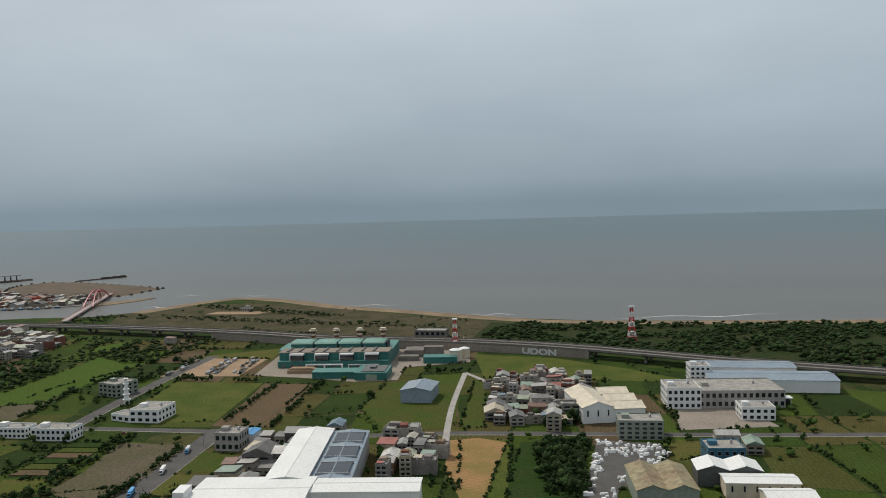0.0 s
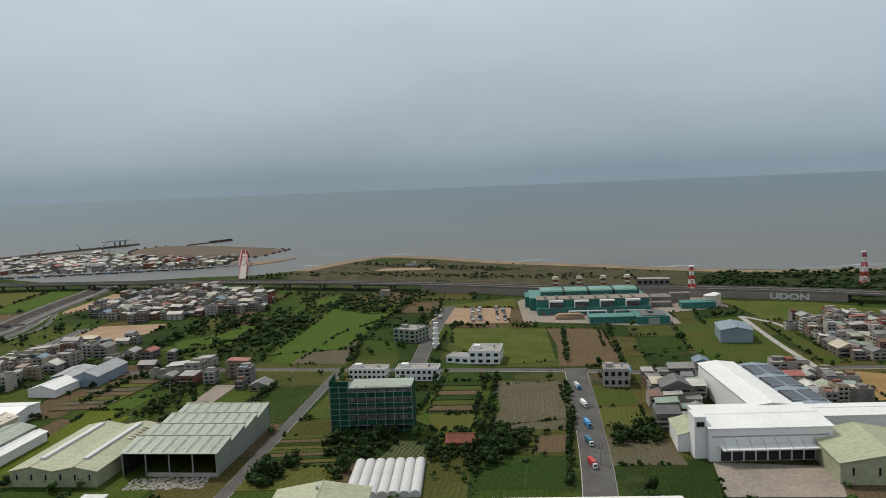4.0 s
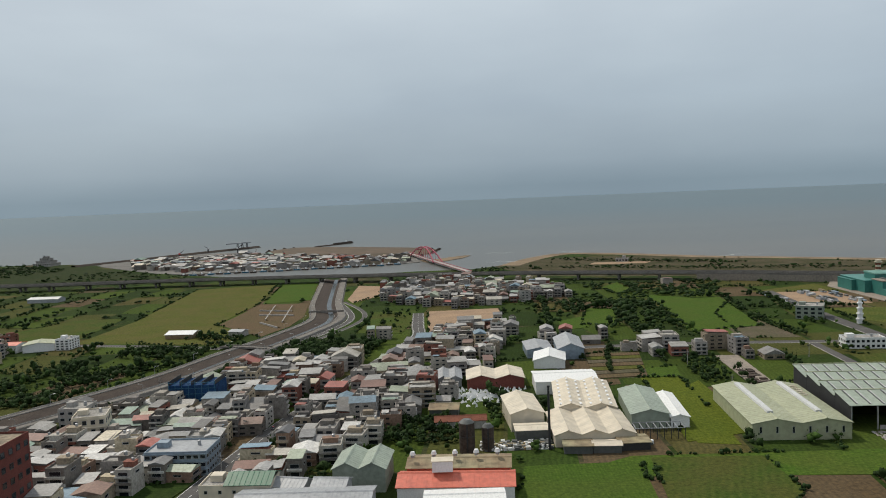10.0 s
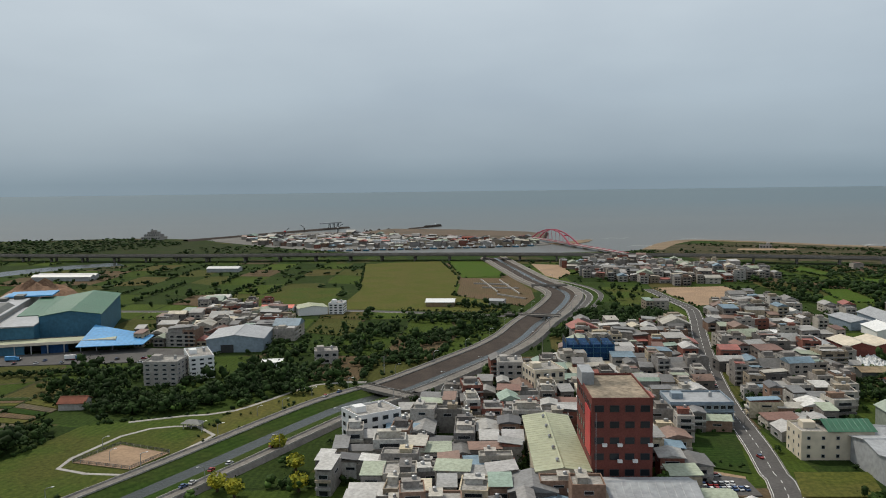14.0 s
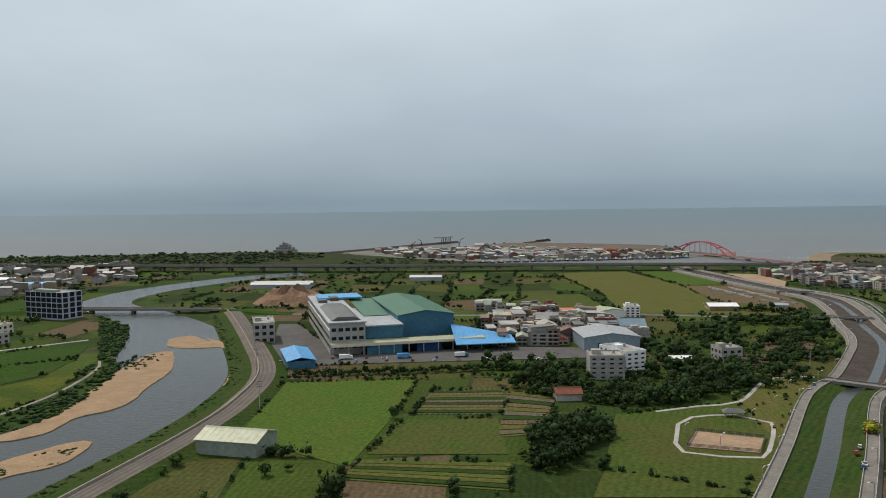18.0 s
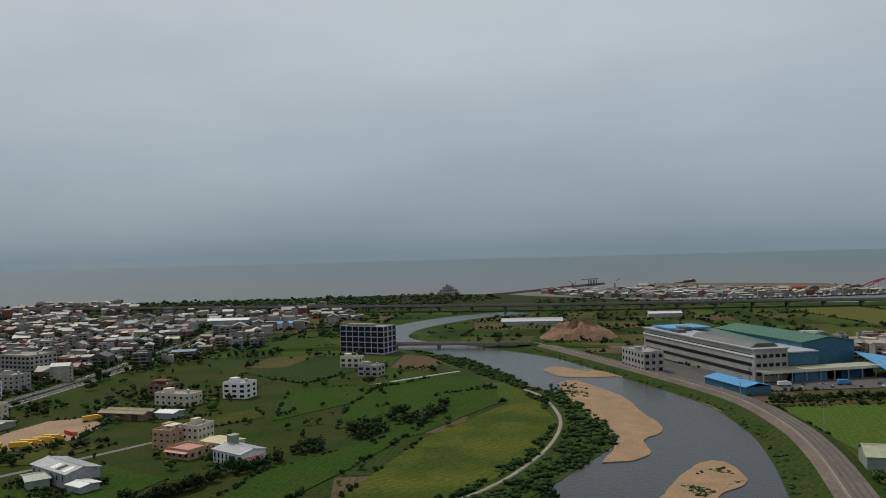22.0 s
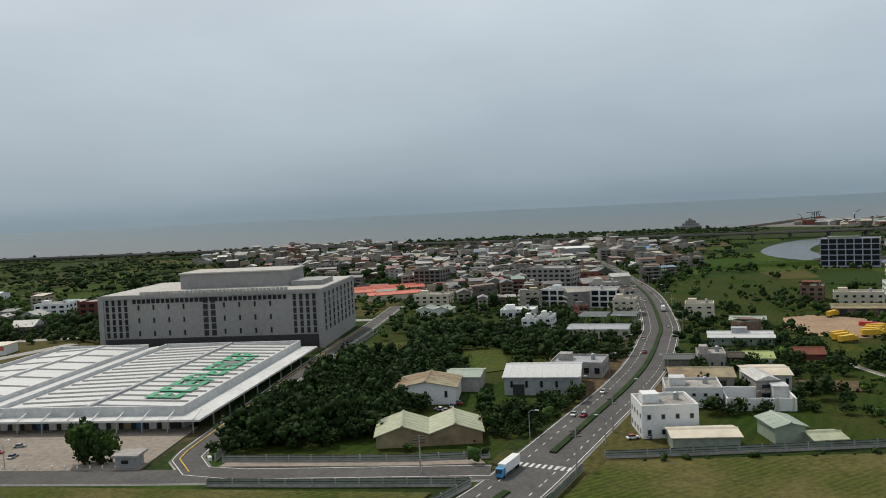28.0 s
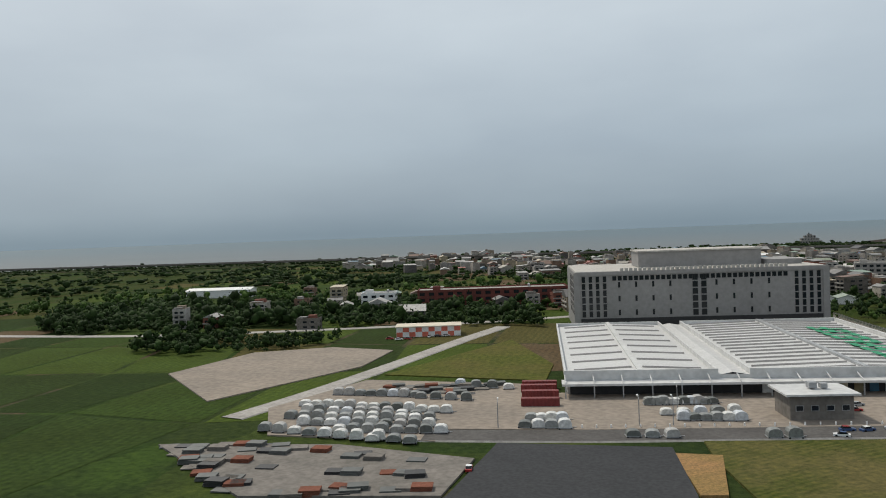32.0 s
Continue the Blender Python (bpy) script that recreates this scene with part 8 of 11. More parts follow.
hall("shed with a teal-green roof", (-974.8, 254.3), 10.0, 1.8, -15, 8, SAGE, GREYGREEN, ridge="x", rise=0.5, name="shed", category="shed")
block("beige house with a roof terrace", (-985.4, 269.3), 9.0, 4.8, -12, 8, 3, 3, CREAM, name="house", category="house", win=(0.45, 0.4))
hall("long low grey-yellow row of workshops", (-1024, 238.5), 17.0, 2.9, -11, 10, GREY, CREAM, ridge="x", rise=0.4, name="workshop", windows=8)
block("white narrow house with a red awning", (-1037.5, 249.5), 4.4, 4.3, -13, 8, 3, 2, WHITE, name="house", category="house")
block("white narrow house with dark windows", (-1032.6, 250.5), 4.2, 4.8, -13, 8, 3, 2, WHITE, name="house", category="house")
# filling station: two dark canopies on posts
for k, (fx, fy, fw) in enumerate(((-1019.5, 264.0, 9), (-1009.4, 263.0, 8))):
    fc = thing("station_canopy", fx, fy, -15, "flat dark filling-station canopy on posts", "canopy", "station canopies")
    part("canopy", Shape().box(0, 0, 2.9, fw, 8, 3.5), DARKROOF, fc)
    part("fascia", Shape().box(-0.05, -0.08, 2.95, fw + 0.05, 0, 3.45), WHITE, fc)
    for ix in (1.5, fw - 1.5):
        for iy in (1.5, 6.5):
            part("post", Shape().box(ix - 0.15, iy - 0.15, 0, ix + 0.15, iy + 0.15, 2.9), STEEL, fc)
    block_out(fx, fy, -15, fw, 8)
block("row of houses with white window frames and dark glass", (-1031.0, 312.5), 29.0, 6.4, -20, 11, 3, 9, WHITE, win=(0.78, 0.72), name="row_house", category="house")
block("cream corner house at the crossing", (-1007.0, 282.9), 7.6, 5.4, -12, 9, 3, 3, CREAM, name="house", category="house", win=(0.45, 0.4))
block("tall grey-pink apartment block with balconies", (-1037.3, 370.5), 21.0, 10.0, -20, 15, 5, 8, CONCRETE, win=(0.6, 0.5), band=0.25, name="apartment_block", group="apartment blocks")
block("dark unfinished concrete tower with open floors", (-1092, 392), 14, 9.5, -18, 12, 5, 5, DARKCONC, win=(0.7, 0.6), name="apartment_block", group="apartment blocks")
block("grey apartment block with bare side walls", (-1012.0, 326.0), 11.0, 7.0, -15, 9, 4, 4, CONCRETE, win=(0.4, 0.4), name="apartment_block", group="apartment blocks")
block("pink and cream three-storey house", (-1081.5, 321.9), 14.0, 5.0, -8, 9, 3, 5, CREAM, name="house", category="house", win=(0.45, 0.45))
hall("low shed with a sage-green roof", (-1077.5, 299.2), 13.0, 2.2, -9, 8, SAGE, WHITE, ridge="y", n=2, rise=1.0, name="shed", category="shed")
block("white low workshop with a pale roof", (-1045.5, 282.8), 12.0, 3.0, -8, 9, 1, 5, WHITE, roof=WHITEROOF, name="workshop")
for a, w, d, turn in (((-1136, 356), 44, 6, 24), ((-1128, 366), 46, 6, 24), ((-1120, 376), 44, 6, 24), ((-1106, 350), 24, 7, 20)):
    hall("long low hall with a bright red sheet roof", a, w, 2.6, turn, d, REDROOF, CREAM, ridge="x", rise=0.9, ribs=1.4, name="red_roofed_hall", category="warehouse", group="red-roofed halls")
hall("white-roofed long hall at the town edge", (-1032.5, 619.1), 40, 4, 4, 14, WHITEROOF, GREY, ridge="x", rise=1.0)
hall("hall with a bright blue sheet roof", (-965.0, 580.4), 17, 4, 4, 12, BLUEROOF, WHITE, ridge="x", rise=1.0)
for px, py, turn in ((-951.0, 222.3, 30), (-951.3, 225.6, 30), (-950.6, 229.2, 30), (-941.6, 229.2, 8), (-940.2, 232.2, 8), (-938.2, 235.2, 8), (-936.8, 238.2, 8), (-939.6, 267.5, 45)):
    lorry(px, py, turn, YELLOWPAINT, YELLOWPAINT, "yellow lorry parked on a sandy lot", 5.2)
rc = thing("shipping_container", *(-940.5, 247.0), -38, "red steel shipping container on a lot", "container")
part("box", Shape().box(0, 0, 0, 6, 1.3, 1.4), REDPAINT, rc)
part("doors", Shape().box(6.0, 0.05, 0.05, 6.06, 1.25, 1.35), REDROOF, rc)

# ---- buildings near the canal park ----
block("five-storey concrete apartment block", (-615.7, 268.9), 11.5, 7.6, -3.5, 10, 5, 4, CONCRETE, win=(0.5, 0.45), band=0.15, name="apartment_block", group="apartment blocks")
block("five-storey apartment block with white panels", (-602.2, 275.1), 8.2, 7.6, 23.1, 16, 5, 3, WHITE, win=(0.5, 0.45), band=0.15, name="apartment_block", group="apartment blocks")
hall("grey gabled hall with a wide dark door", (-608.6, 319.3), 22.3, 5.4, 2.3, 24, GREY, BLUEGREY, ridge="y", rise=1.6, doors=((8, 5, 3.0),))
hall("old farmhouse with a tiled roof", (-631.0, 240.0), 7.6, 2.2, 2.3, 6, TILE, CONCRETE, ridge="x", rise=1.2, name="farmhouse", category="house")
block("grey concrete house frame among bushes", (-562.4, 295.9), 8.4, 4.4, 10.2, 8, 2, 3, CONCRETE, name="house", category="house")
hall("small white-roofed garden shed", (-580.9, 290.9), 6.9, 2.1, 5.0, 6, WHITEROOF, WHITE, ridge="x", rise=0.4, name="shed", category="shed")
hall("red-roofed shed at the field edge", (-605.5, 406.7), 16, 4, -3, 10, REDROOF, WHITE, ridge="x", rise=0.8, name="shed", category="shed")
block("white four-storey house beside the rice field", (-571.6, 409.6), 7.3, 5.2, -5.5, 10, 4, 3, WHITE, name="house", category="house")
hall("pale green shed beside the rice field", (-586.0, 404.9), 14.7, 3.7, 18.7, 12, PALEGREEN, WHITE, ridge="y", rise=1.0, name="shed", category="shed")
hall("brick building with a white roof", (-522.4, 428.9), 15.0, 2.4, -5.0, 12, WHITEROOF, RUSTROOF, ridge="x", rise=1.0)
hall("small grey garden shed at the field edge", (-489, 430), 8, 2.6, -18, 7, GREY, CONCRETE, ridge="x", rise=0.6, name="shed", category="shed")
for ax, ay, bx, by in ((-492, 520, -470, 512), (-488, 500, -466, 494), (-481, 470, -467, 450), (-486, 540, -480, 480), (-474, 536, -468, 470)):
    ew = thing("retaining_wall", (ax + bx) / 2, (ay + by) / 2, math.degrees(math.atan2(by - ay, bx - ax)), "low pale concrete wall of the earthworks", "retaining wall", "earthworks walls")
    half = math.hypot(bx - ax, by - ay) / 2
    part("wall", Shape().box(-half, -0.3, 0, half, 0.3, 1.0), CONCRETE, ew)
    part("earth_bank", Shape().prism([(0.3, 0), (2.6, 0), (0.3, 0.9)], "x", -half, half), BROWN, ew)
block("grey four-storey house by the canal", (-498.6, 257.3), 8.2, 8.1, -2.8, 10, 4, 3, CONCRETE, name="house", category="house")
block("cream three-storey house with balconies", (-488.4, 244.3), 9.8, 8.4, 12.9, 11, 3, 4, CREAM, band=0.2, name="house", category="house")
block("white house with a black roof corner", (-538.4, 203.9), 12.4, 7.0, 32.2, 10, 3, 4, WHITE, name="house", category="house")
COURT = [(-606.5, 193.6), (-600.0, 206.6), (-585.2, 199.5), (-590.8, 188.1)]
sheet("sports_court", COURT, BARE, 0.34, "tan hard sports court in a park", "sports court", solid=True)
fence(COURT + [COURT[0]], 0.8, 2.2, None, "low rail fence round the sports court", 0.05, 0.34, False)
road("park_path", [(-602.6, 213.6), (-596.9, 220.0), (-584.6, 221.7), (-577.9, 213.5), (-588.1, 189.7), (-591.6, 184.8), (-608.3, 189.7), (-605.6, 204.4), (-602.6, 213.6)], 1.0, "winding pale park path", z=0.2, material=CONCRETE, edge=False)
road("park_walk", [(-605.2, 226.4), (-590.7, 231.9), (-577.6, 236.5), (-557.6, 265.4), (-541.5, 267.9)], 1.2, "pale park walk beside the lawn", z=0.2, material=CONCRETE, edge=False)
pv = thing("park_pavilion", *(-585.4, 220.6), -10, "small park pavilion with dark hipped roof", "pavilion")
for i in range(6):
    part("post", Shape().box(-2.4 + (i % 3) * 2.3, -1.2 + (i // 3) * 2.2, 0, -2.2 + (i % 3) * 2.3, -1.0 + (i // 3) * 2.2, 1.6), CONCRETE, pv)
part("roof", Shape().add([(-3, -1.8, 1.6), (3, -1.8, 1.6), (3, 1.8, 1.6), (-3, 1.8, 1.6), (-1.2, 0, 2.5), (1.2, 0, 2.5)], [(0, 1, 5, 4), (1, 2, 5), (2, 3, 4, 5), (3, 0, 4), (3, 2, 1, 0)]), DARKROOF, pv)
for px, py in ((-582.0, 216.4), (-598.0, 194.5), (-603.6, 204.3), (-570.0, 230.8), (-557.2, 251.0)):
    street_lamp(px, py, 40, 2.6)

# ---- avenue traffic, crossing, lamps, fences ----
s = Shape()
cx, cy, ca = av_at(126.5, 0)
c1, s1 = math.cos(radians(ca - 90)), math.sin(radians(ca - 90))
for i in range(11):
    o = -5.2 + i * 1.0
    s.add([(cx + c1 * a - s1 * b, cy + s1 * a + c1 * b, 0.24) for a, b in ((o, -0.9), (o + 0.5, -0.9), (o + 0.5, 0.9), (o, 0.9))], [(0, 1, 2, 3)])
tagged(new("crosswalk", s.mesh("crosswalk", PAINT)), "white zebra crossing over the avenue", "road marking", "", "structure")
for i, (y, off, flip) in enumerate(((152, 3.6, 0), (153, 1.8, 0), (171, 3.4, 0), (215, 2.0, 0), (231, 3.8, 0), (256, -2.2, 180), (305, -3.8, 180), (318, 2.2, 0), (342, -2.4, 180), (365, 3.0, 0), (380, -3.6, 180), (401, 2.2, 0), (425, -2.0, 180), (440, 3.6, 0), (470, -3.0, 180))):
    x, yy, a = av_at(y, off)
    car(x, yy, a + 180 + flip, i)
x, yy, a = av_at(121, 3.2)
lorry(x, yy, a + 180, WHITE, BLUEROOF, "box lorry with a white body and blue cab", 5.6)
x, yy, a = av_at(290, -2.5)
lorry(x, yy, a, WHITE, WHITE, "white box lorry driving on the avenue", 4.0)
for i, (px, py) in enumerate(((-1017.2, 138.2), (-1014.1, 138.7), (-1050.7, 158.1), (-1050.0, 161.6), (-1048.9, 164.2), (-1052.2, 159.1))):
    car(px, py, 20 + i * 25, i, 0.1)
for y in range(140, 520, 24):
    for off, t in ((6.6, -90), (-6.6, 90)):
        x, yy, a = av_at(y, off)
        street_lamp(x, yy, a + t)
fence([(-1084.4, 128.3), (-1065.6, 127.6), (-1052.6, 127.6), (-1040.6, 129)], 1.3, 3.4, CONCRETE, "grey mesh fence on a concrete base")
fence([(-1022.6, 128.2), (-1016.1, 128.6), (-935, 137)], 1.3, 3.4, CONCRETE, "grey mesh fence on a concrete base")
fence([(-1082.4, 116.9), (-1066.0, 116.4), (-1044.8, 116.2), (-1042.6, 116.4)], 1.3, 3.4, CONCRETE, "grey mesh fence on a concrete base")
fence([av_at(96, -7.0)[:2], av_at(112, -7.0)[:2], av_at(126, -7.0)[:2]], 1.3, 3.0, None, "dark wire fence round the airfield")
fence([(-1042.6, 116.2), (-1049.6, 103.9), (-1055.5, 93.2), (-1072, 57)], 1.3, 3.0, CONCRETE, "grey mesh fence between the airfield and the avenue")
fence([(-1086.0, 129.0), (-1086.8, 145.6), (-1086.8, 187.3), (-1086.6, 226.3), (-1085.2, 262.9)], 1.4, 2.4, CONCRETE, "grey mesh fence beside the warehouse road")
for i in range(26):
    k = i / 25
    ax, ay = (-1087.4, 130)
    bx, by = (-1088.9, 223.5)
    bl = thing("kerb_block", ax + (bx - ax) * k, ay + (by - ay) * k, -60, ("yellow painted concrete kerb block", "white painted concrete kerb block")[i % 2], "kerb block", "kerb blocks")
    part("block", shared(("kerb", i % 2), lambda: Shape().prism([(-0.8, 0), (0.8, 0), (0.7, 0.55), (-0.7, 0.55)], "y", -0.3, 0.3).mesh("block", YPAINT if i % 2 else PAINT)), None, bl)

# ---- cargo yard ----
def covered_dolly(x, y, turn, i):
    t = thing("cargo_dolly", x, y, turn, ("air cargo container under a pale cover on a dolly", "air cargo pallet under dark netting on a dolly")[i % 2], "cargo dolly", "cargo dollies", z=0.1)
    w, h = 1.0, (1.15, 0.95, 1.3)[i % 3]
    part("load", shared(("load", i % 3), lambda: Shape().prism([(-w, 0.3), (w, 0.3), (w, h * 0.75), (w * 0.8, h * 1.05), (w * 0.35, h * 1.2), (-w * 0.35, h * 1.2), (-w * 0.8, h * 1.05), (-w, h * 0.75)], "y", -0.78, 0.78).mesh("load", TARP)), None, t)
    part("frame", shared("dolly_frame", lambda: Shape().box(-w - 0.1, -0.85, 0.18, w + 0.1, 0.85, 0.3).box(w + 0.1, -0.06, 0.18, w + 0.8, 0.06, 0.26).mesh("frame", STEEL)), None, t)
    for sx in (-0.9, 0.9):
        part("wheel_axle", shared("dolly_axle", lambda: Shape().tube(0, 0, -0.9, 0.9, 0.14, n=8).mesh("wheel_axle", RUBBER)), None, t, at=pose(sx, 0, 0.14, 90))


def along_line(a, b, n):
    return [(a[0] + (b[0] - a[0]) * i / max(1, n - 1), a[1] + (b[1] - a[1]) * i / max(1, n - 1)) for i in range(n)]


ULD = along_line((-1216.7, 153.7), (-1201.3, 150.5), 8) + along_line((-1200.1, 149.4), (-1191.4, 146.8), 4) + along_line((-1220.7, 144.0), (-1194.1, 137.0), 13) + along_line((-1219, 139.2), (-1199, 134.2), 9) + along_line((-1220.5, 134.3), (-1196.4, 131.5), 11) + along_line((-1222.3, 125.9), (-1203.4, 119.0), 8) + along_line((-1209.9, 124.7), (-1193.6, 123.3), 8) + along_line((-1217, 129.6), (-1196, 127.4), 10) + along_line((-1202.7, 119.6), (-1197.6, 117.6), 3) + along_line((-1193.6, 160.7), (-1183.9, 156.5), 4) + along_line((-1180.7, 126.2), (-1174.6, 125.3), 4) + along_line((-1179.7, 131.0), (-1174.8, 130.4), 4) + along_line((-1155.9, 129.8), (-1147.5, 129.0), 6) + along_line((-1157.9, 133.4), (-1147.2, 133.6), 5) + along_line((-1165.0, 119.9), (-1159.5, 119.3), 3) + along_line((-1145.4, 118.8), (-1142.7, 118.7), 2) + along_line((-1116.5, 139.7), (-1114.0, 139.5), 2) + along_line((-1159.5, 141.0), (-1149.1, 141.2), 10)
for i, (x, y) in enumerate(ULD):
    covered_dolly(x, y, (0, 3, -4, 6)[i % 4], i * 7 % 5)


def pallet(x, y, turn, i):
    t = thing("pallet_stack", x, y, turn, ("low stack of dark grey cargo pallets", "flat stack of black steel cargo pallets", "low stack of dark grey cargo pallets", "flat stack of weathered grey cargo pallets", "stack of rusty red cargo pallets")[i % 5], "pallet stack", "pallet stacks", z=0.1)
    for j in range(1 + i % 4):
        part("pallet", shared(("pallet", i % 5), lambda: Shape().box(-1.3, -0.95, 0, 1.3, 0.95, 0.16).mesh("pallet", (DARKROOF, DARKSTEEL, DARKROOF, DARKCONC, TILE)[i % 5])), None, t, at=pose(0.05 * j, 0.03 * j, 0.2 * j))


STACKS = along_line((-1234.2, 116.9), (-1215.2, 112.1), 8) + along_line((-1230.7, 112.8), (-1216.9, 98.4), 7) + along_line((-1228.8, 112.5), (-1215.6, 105.6), 7) + along_line((-1225.6, 109.8), (-1216.1, 98.4), 5) + along_line((-1227.9, 108.5), (-1217.5, 96.2), 6) + along_line((-1225.5, 117.2), (-1216.5, 116.3), 5) + along_line((-1213.2, 113.8), (-1203.7, 111.8), 4) + along_line((-1204.9, 110.1), (-1195.1, 107.7), 4) + along_line((-1204.8, 102.9), (-1194.2, 101.5), 6) + along_line((-1206.8, 96.1), (-1193.4, 95.5), 8) + along_line((-1208.2, 155.7), (-1189.4, 155.9), 14) + along_line((-1207.7, 159.6), (-1186.2, 160.1), 14) + along_line((-1205.7, 154.4), (-1191.3, 152.3), 9) + along_line((-1210.4, 94.0), (-1201.6, 94.8), 6)
for i, (x, y) in enumerate(STACKS):
    pallet(x + DICE.uniform(-0.5, 0.5), y + DICE.uniform(-0.5, 0.5), DICE.uniform(-12, 12), i)
for i, (a, z) in enumerate((((-1181.4, 140.6), 0), ((-1181.3, 147.1), 0), ((-1181.5, 152.6), 0), ((-1181.3, 156.3), 0))):
    rc = thing("shipping_container", a[0], a[1], -1, "long dark red ribbed shipping container", "container", "red containers", z=0.1)
    wavy = [(0.0, 1.4), (0.0, 0.0)] + [(0.16 * k + 0.08, -0.06 * (k % 4 > 1)) for k in range(40)] + [(6.6, 0.0), (6.6, 1.4)]
    sbox = Shape().prism(wavy, "z", 0, 1.5)
    part("box", sbox, MAROON, rc)
    part("door", Shape().box(6.6, 0.05, 0.05, 6.66, 0.68, 1.45), MAROON, rc)
    part("door", Shape().box(6.6, 0.72, 0.05, 6.66, 1.35, 1.45), MAROON, rc)
for i in range(14):
    car(-461.6 + (i % 8) * 1.25 + (i // 8) * 0.5, 169.0 + (i // 8) * 3.0, 95 + DICE.uniform(-4, 4), i, 0.32)
car(-456.5, 177, 8, 1, 0.32)
for i, (px, py) in enumerate(((-1134.3, 121.9), (-1131.6, 121.7), (-1136.2, 118.8), (-1187.9, 103.8), (-1128.5, 134.2), (-1126.7, 137.9), (-1127.8, 122.3), (-1123.8, 131.7), (-1219.9, 231.8), (-1217.0, 230.1), (-1214.5, 230.9), (-1208.7, 234.7), (-1206.3, 235.6), (-1203.9, 236.4))):
    car(px, py, (0, 20, 160, 90)[i % 4], i, 0.12)
for i in range(34):
    bp = thing("bollard", -1172 + i * 2.2, 125.2 + i * 0.01, 0, "low white concrete bollard beside the yard", "bollard", "yard bollards")
    part("post", shared("bollard", lambda: Shape().tube(0, 0, 0, 0.7, 0.16, 0.12, n=8).mesh("post", WHITE)), None, bp)
for a in ((-1163.2, 126.4), (-1158.1, 126.2), (-1121.4, 126.0), (-1155.8, 135.6), (-1184.9, 125.8)):
    street_lamp(a[0], a[1], 90, 4.2)
gd = thing("gate_house", *(-1101.4, 125.3), 2, "small grey gate house with a pale roof", "guard house")
part("wall", Shape().box(0, 0, 0, 3.4, 3, 2.0), GREY, gd)
part("roof_slab", Shape().box(-0.5, -0.5, 2.0, 4.0, 3.5, 2.4), CONCRETE, gd)
part("window", window_mesh(1.4, 0.8), None, gd, at=pose(1.6, -0.02, 0.8))
ow = thing("chequered_depot", *(-1218.7, 236.4), 5, "depot building chequered in orange-red and white", "building")
part("wall", Shape().box(0, 0, 0, 19, 8, 2.9), WHITE, ow)
part("roof_slab", Shape().box(-0.3, -0.3, 2.9, 19.3, 8.3, 3.2), CREAM, ow)
for i in range(10):
    for j in range(2):
        if (i + j) % 2 == 0:
            part("panel", Shape().box(i * 1.9 + 0.05, -0.1, j * 1.45 + 0.1, i * 1.9 + 1.85, -0.01, j * 1.45 + 1.5), REDROOF, ow, "orange-red panel")
block_out(*(-1218.7, 236.4), 5, 19, 8)

# ---- country roads: lorries and lamps ----
for i, ((px, py), b, c, lab) in enumerate((((-113.7, 262.8), BLUEROOF, BLUEROOF, "blue lorry parked on the road"), ((-115.8, 245.0), BLUEWALL, WHITE, "blue box lorry parked on the road"), ((-117.7, 225.8), REDPAINT, WHITE, "red box lorry parked on the road"), ((-111.6, 286.0), WHITE, WHITE, "white lorry parked on the road"), ((-110.7, 310.5), TARP, BLUEROOF, "covered lorry parked on the road"))):
    lorry(px, py, -82, b, c, lab, 5.0)
for i, (px, py) in enumerate(((-441.8, 188.7), (-457.4, 180.7), (-421.5, 285.8), (-429.3, 254.1), (-574.1, 174.1), (-567.5, 188.2), (-559.7, 200.3), (-570.6, 183.9), (-572.7, 176.2), (-552.5, 247.0), (-548.8, 252.0), (-74.0, 336.6), (-148.3, 340.3), (-26.0, 333.1), (-88.9, 337.5))):
    car(px, py, (-80, -80, -75, -85, 60, 60, 60, 75, 75, 70, 70, 0, 0, 0, 0)[i], i, 1.14 if 3 < i < 11 else 0.2)
for i in range(22):
    px, py = (-694.2, 294.3)
    car(-724 + (i % 11) * 9.5 + DICE.uniform(-2, 2), 303 + (i // 11) * 6 + DICE.uniform(-1, 1), DICE.choice((0, 90, 80)), i, 0.3)
for i, lab in enumerate(("white lorry in a factory yard", "blue lorry in a factory yard", "white lorry in a factory yard")):
    lorry(-700 + i * 22, 308 + i, 10, (WHITE, BLUEROOF, WHITE)[i], (WHITE, BLUEROOF, BLUEWALL)[i], lab, 4.0, 0.3)
for k in range(1, len(cl) - 1, 4):
    if cl[k][1] < 560:
        (x, y), (x2, y2) = offsets(cl, 10.1)[k], offsets(cl, -10.1)[k]
        street_lamp(x, y, 200)
        street_lamp(x2, y2, 20)

# white wrapped bundles on the storage yard
s = Shape()
yard = [(50.8, 318.5), (73.6, 312.4), (74.7, 297.0), (48.3, 260.4), (37.0, 219.4), (26.2, 219.7), (36.0, 255.4)]
spots = []
while len(spots) < 170:
    px, py = DICE.uniform(min(p[0] for p in yard), max(p[0] for p in yard)), DICE.uniform(min(p[1] for p in yard), max(p[1] for p in yard))
    if inside(px, py, yard) and not inside(px * 1.0, py, [(52.4, 301.1), (62.6, 293.3), (42.2, 257.9), (33.2, 224.5), (30.8, 224.5), (38.7, 255.3)]):
        spots.append((px, py))
